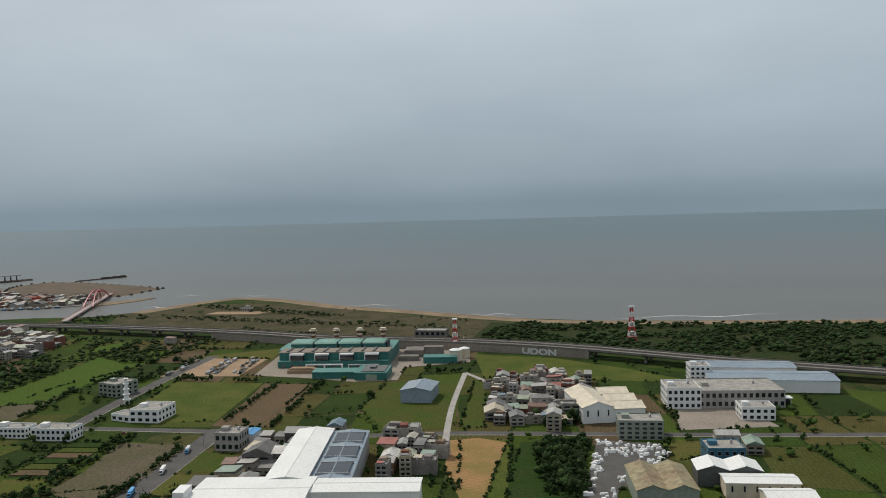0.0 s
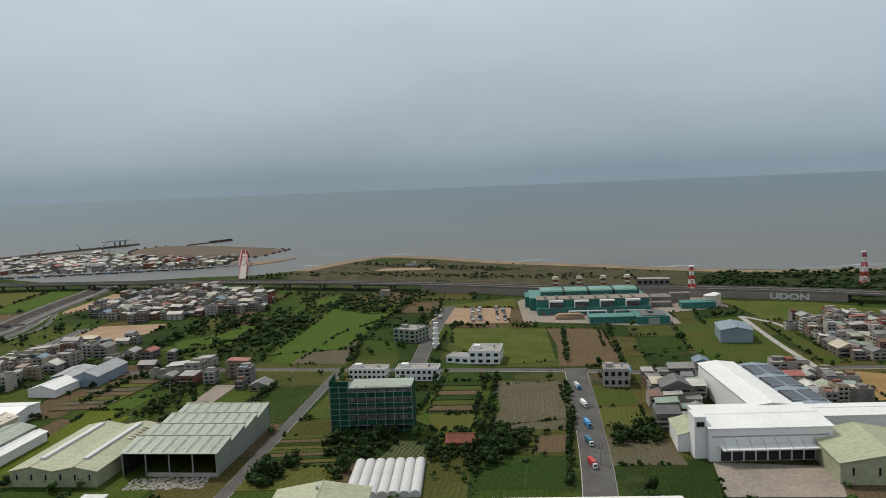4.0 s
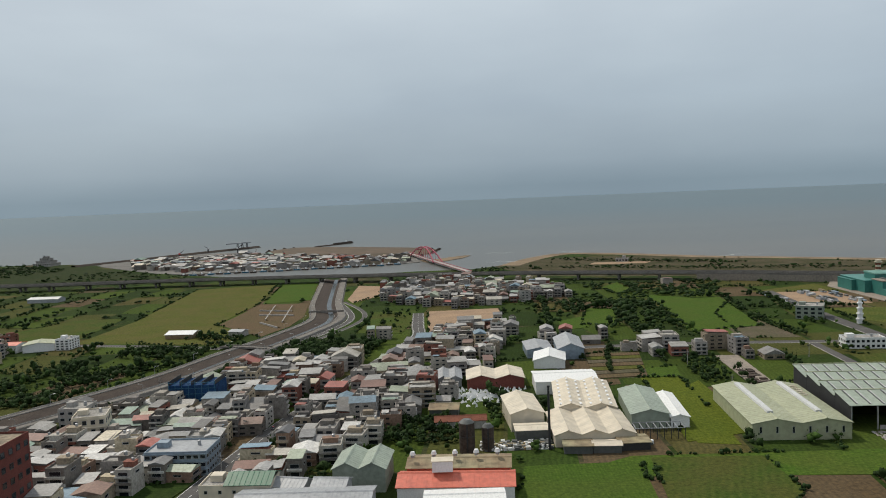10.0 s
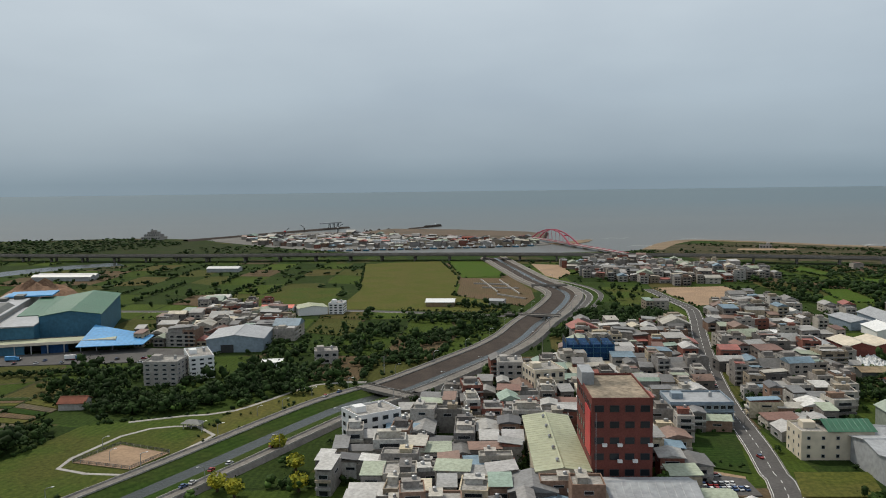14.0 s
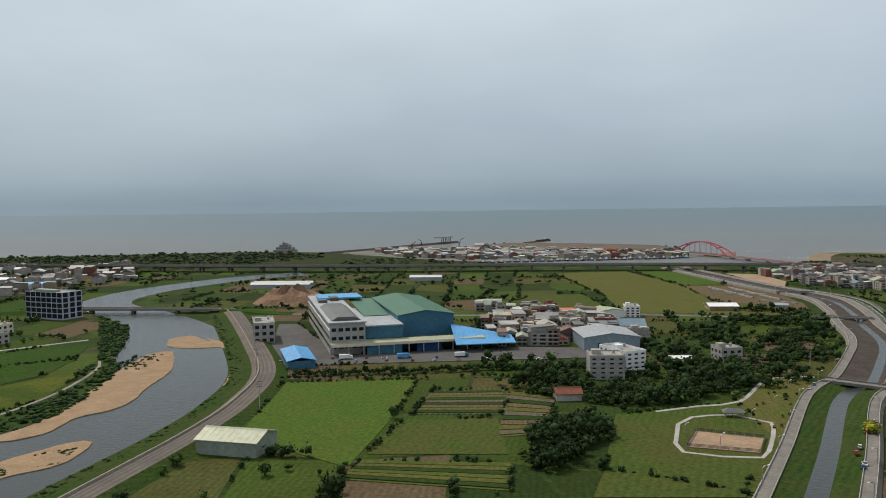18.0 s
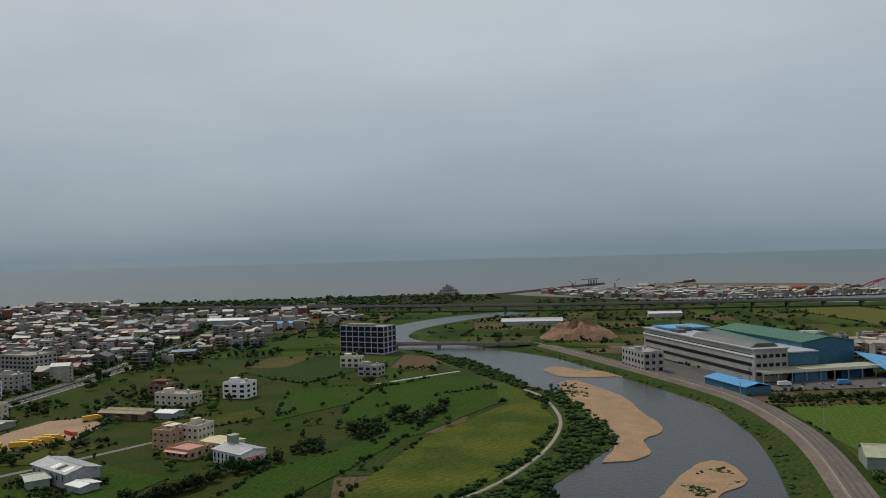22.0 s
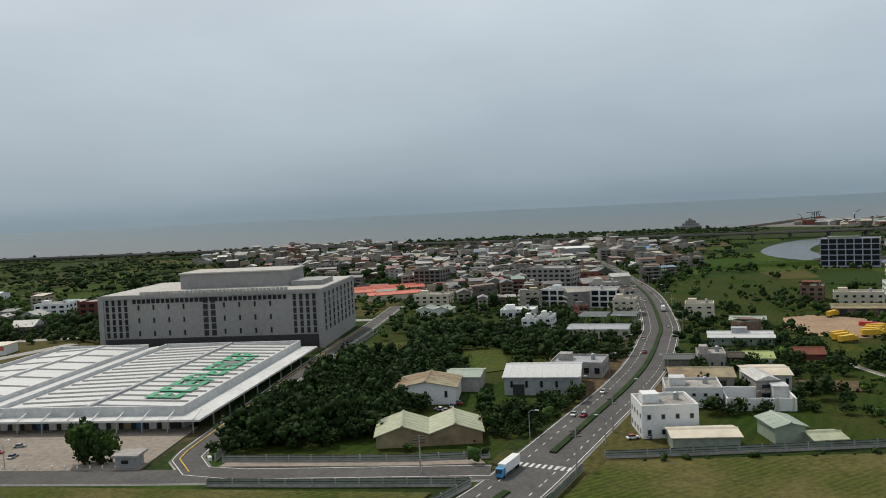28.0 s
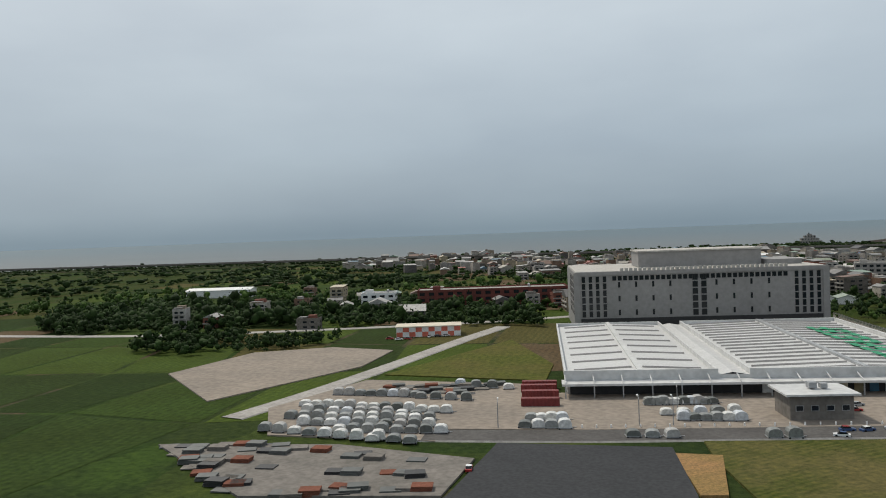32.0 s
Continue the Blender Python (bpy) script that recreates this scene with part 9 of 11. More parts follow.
for px, py in spots:
    w, d, h = DICE.uniform(0.4, 1.1), DICE.uniform(0.4, 1.0), DICE.uniform(0.4, 1.3)
    s.add([(px - w, py - d, 0.1), (px + w, py - d, 0.1), (px + w, py + d, 0.1), (px - w, py + d, 0.1), (px - w * 0.7, py - d * 0.7, h), (px + w * 0.7, py - d * 0.7, h), (px + w * 0.6, py + d * 0.7, h), (px - w * 0.7, py + d * 0.6, h)], [(4, 5, 6, 7), (0, 1, 5, 4), (1, 2, 6, 5), (2, 3, 7, 6), (3, 0, 4, 7)])
tagged(new("wrapped_bundles", s.mesh("wrapped_bundles", WHITE)), "many white wrapped bundles heaped on a yard", "bundles", "", "stuff")
hall("farmhouse with a red-brown tiled roof", (-160.9, 245.8), 8.9, 2.2, -1.3, 8, TILE, BRICK, ridge="x", rise=1.6, name="farmhouse", category="house")
block("works building with bright blue walls", (84.4, 284.3), 13.0, 6.0, -3.5, 12, 2, 5, BLUEWALL, name="works_building")
hall("white hall under green sheet roof", (-90.8, 237.8), 9.1, 5.2, -5.0, 16, PALEGREEN, WHITE, ridge="y", rise=1.2)

# ---- harbour ----
ft = thing("harbour_building", -852, 982, -10, "massive tiered pale harbour building like a fort", "building")
for i, (w, d, h0, h1) in enumerate(((24, 18, 0, 3.5), (19, 13, 3.5, 6.5), (12, 9, 6.5, 9.5), (5, 5, 9.5, 11.5))):
    part("tier", Shape().box(-w / 2, -d / 2, h0, w / 2, d / 2, h1).box(-w / 2 - 0.5, -d / 2 - 0.5, h1 - 0.6, w / 2 + 0.5, d / 2 + 0.5, h1), CONCRETE, ft)
    for k in range(int(w / 3)):
        part("window", window_mesh(1.4, 2.0), None, ft, at=pose(-w / 2 + 1.5 + k * 3, -d / 2 - 0.02, h0 + 1.4))
for i, (x, y, h) in enumerate(((-640, 1060, 12), (-700, 1010, 10), (-600, 985, 9), (-560, 960, 8), (-690, 1100, 9))):
    gc = thing("harbour_crane", x, y, i * 40, "small steel quay crane with a raised jib", "crane", "quay cranes")
    part("mast", Shape().box(-0.6, -0.6, 0.2, 0.6, 0.6, h * 0.7), DARKSTEEL, gc)
    part("jib", Shape().beam((0, 0, h * 0.65), (h * 0.6, 0, h), 0.3), DARKSTEEL, gc)
    part("cabin", Shape().box(-1, -0.9, h * 0.55, 1, 0.9, h * 0.7), REDPAINT if i % 2 else WHITE, gc)
gn = thing("loading_gantry", -656, 1152, 50, "steel loading gantry at the breakwater head", "gantry")
for x in (-8, 0, 8):
    part("leg", Shape().beam((x, -2, 0), (x, -1, 8), 0.35).beam((x, 2, 0), (x, 1, 8), 0.35), DARKSTEEL, gn)
part("bridge_girder", Shape().box(-26, -1.2, 8, 14, 1.2, 9.6), GREY, gn)
for i in range(26):
    bx = -418 - i * 8.2
    by = (813 + (bx + 433) * 0.35 if bx > -433 else 813 + (bx + 433) * 0.14) - 3.2 - 3.0 * (i % 3 == 2)
    bo = thing("fishing_boat", bx, by, (170, 12, 185)[i % 3] + i, "moored fishing boat with a white cabin", "boat", "fishing boats", z=-0.3)
    part("hull", shared(("hull", i % 2), lambda: Shape().add([(-3, -0.9, 0), (2, -0.9, 0), (3.4, 0, 0), (2, 0.9, 0), (-3, 0.9, 0), (-3.1, -1.1, 1.2), (2.2, -1.1, 1.2), (4, 0, 1.6), (2.2, 1.1, 1.2), (-3.1, 1.1, 1.2)], [(4, 3, 2, 1, 0), (5, 6, 7, 8, 9), (0, 1, 6, 5), (1, 2, 7, 6), (2, 3, 8, 7), (3, 4, 9, 8), (4, 0, 5, 9)]).mesh("hull", DARKRUST if i % 2 else BLUEWALL)), None, bo)
    part("cabin", shared("boat_cabin", lambda: Shape().box(-2, -0.7, 1.2, 0.2, 0.7, 2.4).box(-1.2, -0.5, 2.4, -0.2, 0.5, 3.0).mesh("cabin", WHITE)), None, bo)
    part("mast", shared("boat_mast", lambda: Shape().beam((0.8, 0, 1.2), (0.8, 0, 4.4), 0.08).mesh("mast", DARKSTEEL)), None, bo)

block("pale concrete watch house on the dunes", (-212, 752), 11, 2.6, -20, 6, 1, 4, CONCRETE, name="watch_house", shed=False)
part("lookout", Shape().box(6, 1, 2.6, 9, 4, 5.4), CONCRETE, bpy.data.objects["watch_house"])
sheet("dune_pad", [(-240, 735), (-190, 728), (-180, 745), (-232, 752)], BARE, 0.06, "pale bare ground on the dunes", "bare ground", solid=True)
s = Shape()
for i in range(90):
    px, py = DICE.choice((-174, -170.5, -151, -147, -136, -132)) + DICE.uniform(-0.6, 0.6), DICE.uniform(462, 506)
    w, d, h = (0.7, 1.4, 1.0) if i % 5 else (0.9, 2.8, 1.7)
    s.box(px - w, py - d, 0.25, px + w, py + d, h, DICE.choice((0, 0, 1, 2, 3)))
tagged(new("parked_vehicles", s.mesh("parked_vehicles", GREY, DARKROOF, BLUEGREY, RUSTROOF)), "rows of lorries and cars parked on a gravel yard", "vehicles", "", "stuff")
block("harbour shed with brick-red walls", (-486, 872), 16, 5.5, -12, 9, 2, 5, REDROOF, name="harbour_house", category="house", shed=False)
block("long white harbour market building", (-580, 852), 36, 4.5, -8, 10, 1, 9, WHITE, name="harbour_market", shed=False)
block("long brick-red school building with white bands", (-1223.5, 320.3), 60, 7, 4, 14, 3, 16, BRICK, band=0.15, name="school_building")
block("white three-storey house among trees", (-1247.7, 326.5), 14, 6, 4, 10, 3, 4, WHITE, name="house", category="house")
hall("long white hall at the village edge", (-1357.5, 407.5), 34, 4, 3, 12, WHITEROOF, WHITE, ridge="x", rise=0.8)

hall("sage-roofed works shed on dark asphalt", (3.6, 213.3), 9, 4, -4, 22, PALEGREEN, GREYGREEN, ridge="y", rise=1.2, name="shed", category="shed")
hall("sage-roofed works shed on dark asphalt", (22.5, 216.6), 9, 4, -4, 20, PALEGREEN, GREYGREEN, ridge="y", rise=1.2, name="shed", category="shed")
hall("low dark-roofed works shed", (10.6, 230.3), 10, 3, -3, 5, DARKROOF, RUSTROOF, ridge="x", rise=0.4, name="shed", category="shed")
s = Shape()
for i in range(260):
    px, py = (1.7, 233.3)
    px, py = px + DICE.gauss(0, 6), py + DICE.gauss(0, 4)
    w, h = DICE.uniform(0.3, 0.9), DICE.uniform(0.4, 1.6)
    s.add([(px - w, py - w, 0), (px + w, py - w * 0.6, 0), (px + w * 0.7, py + w, 0), (px - w * 0.8, py + w, 0), (px + DICE.uniform(-0.3, 0.3), py, h)], [(0, 1, 4), (1, 2, 4), (2, 3, 4), (3, 0, 4)])
tagged(new("scrap_heap", s.mesh("scrap_heap", TARP)), "grey heap of scrap and rubble", "scrap heap", "", "stuff")
sheet("verge_pavement", [(-1084, 125.6), (-1083.6, 127.8), (-1052, 127.2), (-1042, 128), (-1041, 125.9), (-1055, 125.2)], YARD, 0.24, "pale concrete verge beside the crossing", "pavement", solid=True)

s = Shape()
for i in range(300):
    px, py = (-360.4, 287.2)
    px, py = px + DICE.gauss(0, 6.5), py + DICE.gauss(0, 5)
    w, h = DICE.uniform(0.3, 0.9), DICE.uniform(0.3, 1.4)
    s.add([(px - w, py - w, 0), (px + w, py - w * 0.6, 0), (px + w * 0.7, py + w, 0), (px - w * 0.8, py + w, 0), (px + DICE.uniform(-0.3, 0.3), py, h)], [(0, 1, 4), (1, 2, 4), (2, 3, 4), (3, 0, 4)])
tagged(new("white_scrap_heap", s.mesh("white_scrap_heap", WHITE)), "spread heap of white plastic scrap", "scrap heap", "", "stuff")
s = Shape()
for i in range(500):
    px, py = (-336.3, 228.2)
    px, py = px + DICE.uniform(-28, 20), py + DICE.uniform(-4, 3)
    if blocked(px, py, 0.2):
        continue
    w, d, h = DICE.uniform(0.2, 0.9), DICE.uniform(0.2, 0.7), DICE.uniform(0.2, 1.1)
    s.box(px - w, py - d, 0, px + w, py + d, h, DICE.choice((0, 0, 1, 2, 3)))
tagged(new("works_clutter", s.mesh("works_clutter", DARKROOF, RUSTROOF, WHITE, TARP)), "crates, drums and scrap strewn before the works", "clutter", "", "stuff")

s = Shape()
for i in range(420):
    px, py = DICE.uniform(-253, -230), DICE.uniform(219, 228)
    w, h = DICE.uniform(0.15, 0.6), DICE.uniform(0.08, 0.4)
    s.add([(px - w, py - w, 0.1), (px + w, py - w * 0.6, 0.1), (px + w * 0.7, py + w, 0.1), (px - w * 0.8, py + w, 0.1), (px + DICE.uniform(-0.3, 0.3), py, h + 0.1)], [(0, 1, 4), (1, 2, 4), (2, 3, 4), (3, 0, 4)], DICE.choice((0, 0, 1)))
tagged(new("rubble_strip", s.mesh("rubble_strip", CONCRETE, YARD)), "pale rubble strewn before the open hall", "rubble", "", "stuff")
sheet("storage_lane", [(-261.5, 335), (-252, 334), (-257, 282), (-262.5, 262), (-266, 262), (-264, 300)], YARD, 0.3, "pale concrete storage lane between the halls", "yard", solid=True)
for j in range(15):
    for i in range(2):
        px, py = -262.4 + i * 3.1 + j * 0.12 + DICE.uniform(-0.4, 0.4), 264 + j * 3.1 + DICE.uniform(-0.4, 0.4)
        if DICE.random() < 0.8 and not blocked(px, py, 0.3):
            sk = thing("pallet_stack", px, py, DICE.uniform(-8, 8), "stack of rust-brown steel frames", "pallet stack", "pallet stacks", z=0.3)
            for k in range(DICE.choice((1, 2, 3))):
                part("frame", Shape().box(-1.2, -0.9, k * 0.32, 1.2, 0.9, k * 0.32 + 0.22), DARKRUST, sk)


def utility_pole(x, y, turn, h):
    t = thing("utility_pole", x, y, turn, "tall grey utility pole with crossarms", "utility pole", "utility poles")
    part("pole", Shape().tube(0, 0, 0, h, 0.16, 0.09, n=8), CONCRETE, t)
    for k in (0.8, 0.88, 0.96):
        part("crossarm", Shape().box(-0.9, -0.06, h * k, 0.9, 0.06, h * k + 0.12), DARKSTEEL, t)


for (px, py), h in (((-727.8, 274.1), 11), ((-742.4, 334.6), 11), ((-717.8, 233.3), 9), ((-478.9, 295.4), 9), ((-536.4, 281.7), 6), ((-106.6, 318.6), 6), ((-112.1, 269.8), 6), ((-115.4, 229.1), 6), ((-1027.2, 123.5), 6), ((-1020.0, 142.7), 6), ((-1050.6, 121.6), 6), ((-274.7, 277.7), 6), ((-276.7, 321.9), 6), ((-226.1, 325.7), 6), ((-436.5, 249.1), 5), ((-435.2, 215.1), 5), ((-418.8, 313.9), 5)):
    utility_pole(px, py, 15, h)


# ---- plants ----
def leafy(seed, clumps, leaves, flat=1.0, size=1.0):
    """Points and faces of a crown of unit size with an uneven outline, and its trunk, standing on the ground."""
    rnd = np.random.RandomState(seed)
    verts, tris = [], []

    def add(v, f):
        k = len(verts)
        verts.extend(v)
        tris.extend([tuple(i + k for i in t) for t in f])

    g = (1 + 5 ** 0.5) / 2
    ico = np.array([(-1, g, 0), (1, g, 0), (-1, -g, 0), (1, -g, 0), (0, -1, g), (0, 1, g), (0, -1, -g), (0, 1, -g), (g, 0, -1), (g, 0, 1), (-g, 0, -1), (-g, 0, 1)]) / 1.9
    of = [(0, 11, 5), (0, 5, 1), (0, 1, 7), (0, 7, 10), (0, 10, 11), (1, 5, 9), (5, 11, 4), (11, 10, 2), (10, 7, 6), (7, 1, 8), (3, 9, 4), (3, 4, 2), (3, 2, 6), (3, 6, 8), (3, 8, 9), (4, 9, 5), (2, 4, 11), (6, 2, 10), (8, 6, 7), (9, 8, 1)]
    for k in range(clumps):
        d = rnd.normal(size=3)
        d /= np.linalg.norm(d)
        c = d * rnd.uniform(0.3, 0.66 if size == 1.0 else 0.85) * np.array([1, 1, 0.8 * flat]) + np.array([0, 0, 1.0 * flat])
        r = rnd.uniform(0.3, 0.52) * (1.25 if clumps < 5 else 1.0) * size
        q = ico * r * rnd.uniform(0.55, 1.4, (12, 1)) * np.array([1, 1, 0.85]) + c
        add([tuple(p) for p in q], of)
    for _ in range(leaves):
        d = rnd.normal(size=3)
        d /= np.linalg.norm(d)
        c = d * rnd.uniform(0.75, 1.08) * np.array([1, 1, 0.78 * flat]) + np.array([0, 0, 1.05 * flat])
        u = rnd.normal(size=3)
        u /= np.linalg.norm(u)
        w = np.cross(u, rnd.normal(size=3))
        w /= np.linalg.norm(w) + 1e-6
        k = rnd.uniform(0.09, 0.19)
        add([tuple(c + u * k), tuple(c + w * k), tuple(c - u * k), tuple(c - w * k)], [(0, 1, 2), (0, 2, 3)])
    return np.array(verts), np.array(tris)


CROWNS = [leafy(i, 6, 26) for i in range(10)]
FARCROWNS = [leafy(20 + i, 3, 6) for i in range(6)]
FINECROWNS = [leafy(80 + i, 15, 70, 1.0, 0.72) for i in range(8)]
MIDCROWNS = [leafy(60 + i, 4, 12) for i in range(8)]
BUSHES = [leafy(40 + i, 3, 12, 0.6) for i in range(8)]


def planting(name, spots, crowns, material, label, category="trees"):
    """spots: x, y, radius, height factor. Many plants in one piece."""
    if not spots:
        return
    rnd = np.random.RandomState(len(spots))
    vs, fs, k = [], [], 0
    for x, y, r, hf in spots:
        v, f = crowns[rnd.randint(len(crowns))]
        a = rnd.uniform(0, math.tau)
        c, sn = math.cos(a), math.sin(a)
        q = np.empty_like(v)
        q[:, 0] = (v[:, 0] * c - v[:, 1] * sn) * r + x
        q[:, 1] = (v[:, 0] * sn + v[:, 1] * c) * r + y
        q[:, 2] = np.maximum(v[:, 2] * r * hf, 0.02)
        vs.append(q)
        fs.append(f + k)
        k += len(v)
    v, f = np.concatenate(vs), np.concatenate(fs)
    me = bpy.data.meshes.new(name)
    me.vertices.add(len(v))
    me.vertices.foreach_set("co", v.astype(np.float32).ravel())
    me.loops.add(len(f) * 3)
    me.loops.foreach_set("vertex_index", f.astype(np.int32).ravel())
    me.polygons.add(len(f))
    me.polygons.foreach_set("loop_start", np.arange(len(f), dtype=np.int32) * 3)
    me.update(calc_edges=True)
    me.materials.append(material)
    tagged(new(name, me), label, category, "", "stuff")


RND = random.Random(7)
TOWNCELLS = set()


def free(x, y, pad=0.5, fields=True):
    if near_road(x, y, pad) or blocked(x, y, pad) or (int(x // 4), int(y // 4)) in TOWNCELLS:
        return False
    return not (fields and any(inside(x, y, f) for f in FIELDS))


def fill(outline, step, r0, r1, chance=1.0, fields=True, keep=None):
    xs, ys = [p[0] for p in outline], [p[1] for p in outline]
    out = []
    y = min(ys)
    while y < max(ys):
        x = min(xs)
        while x < max(xs):
            px, py = x + RND.uniform(-0.5, 0.5) * step, y + RND.uniform(-0.5, 0.5) * step
            if RND.random() < chance and inside(px, py, outline) and free(px, py, r0 * 0.6, fields):
                if keep is None or keep(px, py):
                    out.append((px, py, RND.uniform(r0, r1) * RND.choice((0.75, 0.9, 1.0, 1.0, 1.35)), RND.uniform(0.7, 1.3)))
            x += step
        y += step
    return out


def row(a, b, step, r0, r1, chance=0.9):
    out = []
    d = math.hypot(b[0] - a[0], b[1] - a[1])
    n = max(1, int(d / step))
    for i in range(n + 1):
        if RND.random() < chance:
            k = (i + RND.uniform(-0.3, 0.3)) / n
            x, y = a[0] + (b[0] - a[0]) * k + RND.uniform(-0.5, 0.5), a[1] + (b[1] - a[1]) * k + RND.uniform(-0.5, 0.5)
            if noise.noise((x * 0.07, y * 0.07, 3.0)) > -0.12 and not near_road(x, y, 0.2) and not blocked(x, y, 0.2):
                out.append((x, y, RND.uniform(r0, r1), RND.uniform(0.8, 1.3)))
    return out


# ---- town houses ----
def house_template(kind, w, d, n, roof_kind, near, seed):
    """kind: the thing's name. A narrow town house with n storeys."""
    r = random.Random(seed)
    h = n * 1.65
    u, v, e = w / 2, d / 2, 0.18
    corners = ((-1, -1), (1, -1), (1, 1), (-1, 1))
    rings = [(i, (i + 1) % 4, (i + 1) % 4 + 4, i + 4) for i in range(4)]
    s = Shape().add([(i * u, j * v, 0) for i, j in corners] + [(i * u, j * v, h + 0.5) for i, j in corners] + [(i * (u - e), j * (v - e), h + 0.5) for i, j in corners] + [(i * (u - e), j * (v - e), h) for i, j in corners],
                    rings + [tuple(g + 4 for g in f) for f in rings] + [tuple(g + 8 for g in f) for f in rings] + [(12, 13, 14, 15)])
    ob = new(kind, s.mesh(kind, HOUSEWALL, GLASS))
    for j in range(1, n):
        part("balcony", Shape().box(-w / 2, -d / 2 - 0.55, j * 1.65 - 0.15, w / 2, -d / 2 - 0.01, j * 1.65 + 0.35), HOUSEWALL, ob)
    if near:
        for j in range(n):
            part("window", window_mesh(w * 0.62, 0.95 if j else 1.2), None, ob, at=pose(0, -d / 2 - 0.01, j * 1.65 + (0.45 if j else 0.05)))
        part("window", window_mesh(d * 0.3, 0.7), None, ob, at=pose(w / 2 + 0.01, 0, h - 1.2, 0, 0, 90))
        part("window", window_mesh(d * 0.3, 0.7), None, ob, at=pose(-w / 2 - 0.01, 0, h - 1.2, 0, 0, -90))
    if roof_kind == "slab":
        part("roof_slab", Shape().box(-w / 2 + 0.12, -d / 2 + 0.15, h, w / 2 - 0.12, d / 2 - 0.15, h + 0.06), DECK, ob)
        part("stair_head", Shape().box(-w * 0.35, 0, h + 0.06, w * 0.3, d * 0.32, h + 1.35).box(-w * 0.4, -0.1, h + 1.35, w * 0.35, d * 0.35, h + 1.45), HOUSEWALL, ob)
        if near:
            part("water_tank", Shape().tube(w * 0.1, d * 0.2, h + 1.45, h + 2.1, 0.36, n=10).tube(w * 0.1, d * 0.2, h + 2.1, h + 2.25, 0.36, 0.1, n=10), STEEL, ob)
    elif roof_kind == "shed":
        sl = roof_slab((-w / 2 - 0.2, -d / 2 - 0.2, h + 0.95), (w / 2 + 0.2, -d / 2 - 0.2, h + 0.95), (w / 2 + 0.2, d * 0.42, h + 1.5), (-w / 2 - 0.2, d * 0.42, h + 1.5), 0.08, 0)
        part("roof_room", Shape().box(-w / 2 + 0.2, -d / 2 + 0.3, h, w / 2 - 0.2, d * 0.38, h + 0.9), HOUSEWALL, ob)
        part("roof_sheet", sl, HOUSEROOF, ob)
    else:
        sl = Shape()
        e = 0.25
        rise = 0.22 * w
        sl.prism([(-w / 2 - e, h + 0.5), (w / 2 + e, h + 0.5), (0, h + 0.5 + rise), ], "y", -d / 2 - e, d / 2 + e)
        part("roof_sheet", sl, HOUSEROOF, ob)
    return ob


LABELS = {"slab": "narrow concrete town house with a flat roof", "shed": "town house with a sheet-metal roof shelter", "gable": "town house under a ridged sheet roof"}
NEAR = []
for i, (w, d, n, rk) in enumerate(((3.0, 6.0, 2, "slab"), (3.4, 6.6, 3, "slab"), (4.2, 6.2, 2, "shed"), (3.2, 7.0, 3, "shed"), (4.8, 6.4, 1, "gable"), (5.4, 7.6, 2, "gable"), (3.0, 5.6, 3, "gable"), (4.4, 5.6, 3, "slab"), (6.5, 5.0, 1, "shed"), (3.6, 6.4, 4, "slab"), (4.0, 7.0, 2, "gable"), (3.8, 5.4, 2, "shed"))):
    ob = tagged(house_template("house", w, d, n, rk, True, i), LABELS[rk], "house", "town houses")
    ob.matrix_world = pose(-300 - i * 10, -600, 0)
    NEAR.append((ob, w, d, n, rk))
PLACED = []


def town(outline, turn, cx, cy, chance, seed, pool=None, weights=None, fields=True):
    """Rows of houses inside the outline, cells cx by cy."""
    r = random.Random(seed)
    c, s = math.cos(radians(turn)), math.sin(radians(turn))
    mx, my = sum(p[0] for p in outline) / len(outline), sum(p[1] for p in outline) / len(outline)
    big = max(math.hypot(p[0] - mx, p[1] - my) for p in outline)
    cx, cy = cx * 1.18, cy * 1.16
    n = int(big / min(cx, cy)) + 1
    for j in range(-n, n + 1):
        shift = r.uniform(0, cx)
        for i in range(-n, n + 1):
            u, v = i * cx + shift + r.uniform(-0.12, 0.12) * cx, j * cy + r.uniform(-0.1, 0.1) * cy
            x, y = mx + u * c - v * s, my + u * s + v * c
            if r.random() > chance or not inside(x, y, outline):
                continue
            if near_road(x, y, 2.6) or blocked(x, y, 2.0) or (fields and any(inside(x, y, f) for f in FIELDS)):
                continue
            k = r.choice(pool or range(12))
            PLACED.append((x, y, turn + r.choice((0, 0, 0, 0, 90, -90)) + r.uniform(-7, 7), k, r.random()))


FARLOW = (0, 2, 4, 5, 8, 10, 11)
town([(-546.0, 169.3), (-542.1, 199.6), (-522.5, 238.3), (-511.5, 248.1), (-496.0, 277.6), (-476.0, 287.9), (-454.6, 347.1), (-426.0, 360.1), (-402.2, 360.3), (-416.1, 310.6), (-433.3, 245.2), (-441.9, 193.5), (-446.9, 164.8), (-462, 110), (-545, 110), (-535.7, 179.4)], -3, 4.7, 7.2, 0.97, 1, fields=False)
town([(-390.6, 381.3), (-362.2, 421.8), (-350.0, 357.3), (-358.5, 310.6), (-382.3, 260.1), (-403.8, 218.6), (-414.7, 204.8), (-422.9, 174.5), (-441.6, 175.3), (-424.7, 262.3)], -3, 5.6, 8.0, 0.95, 2)
town([(-414, 402), (-400, 401), (-401, 409), (-413, 411)], -3, 6, 8.5, 0.9, 3, fields=False)
town([(-383.5, 396.8), (-353.8, 451.3), (-329.1, 439.2), (-347.5, 371.3), (-372.6, 358.7)], -3, 6, 9, 0.8, 4)
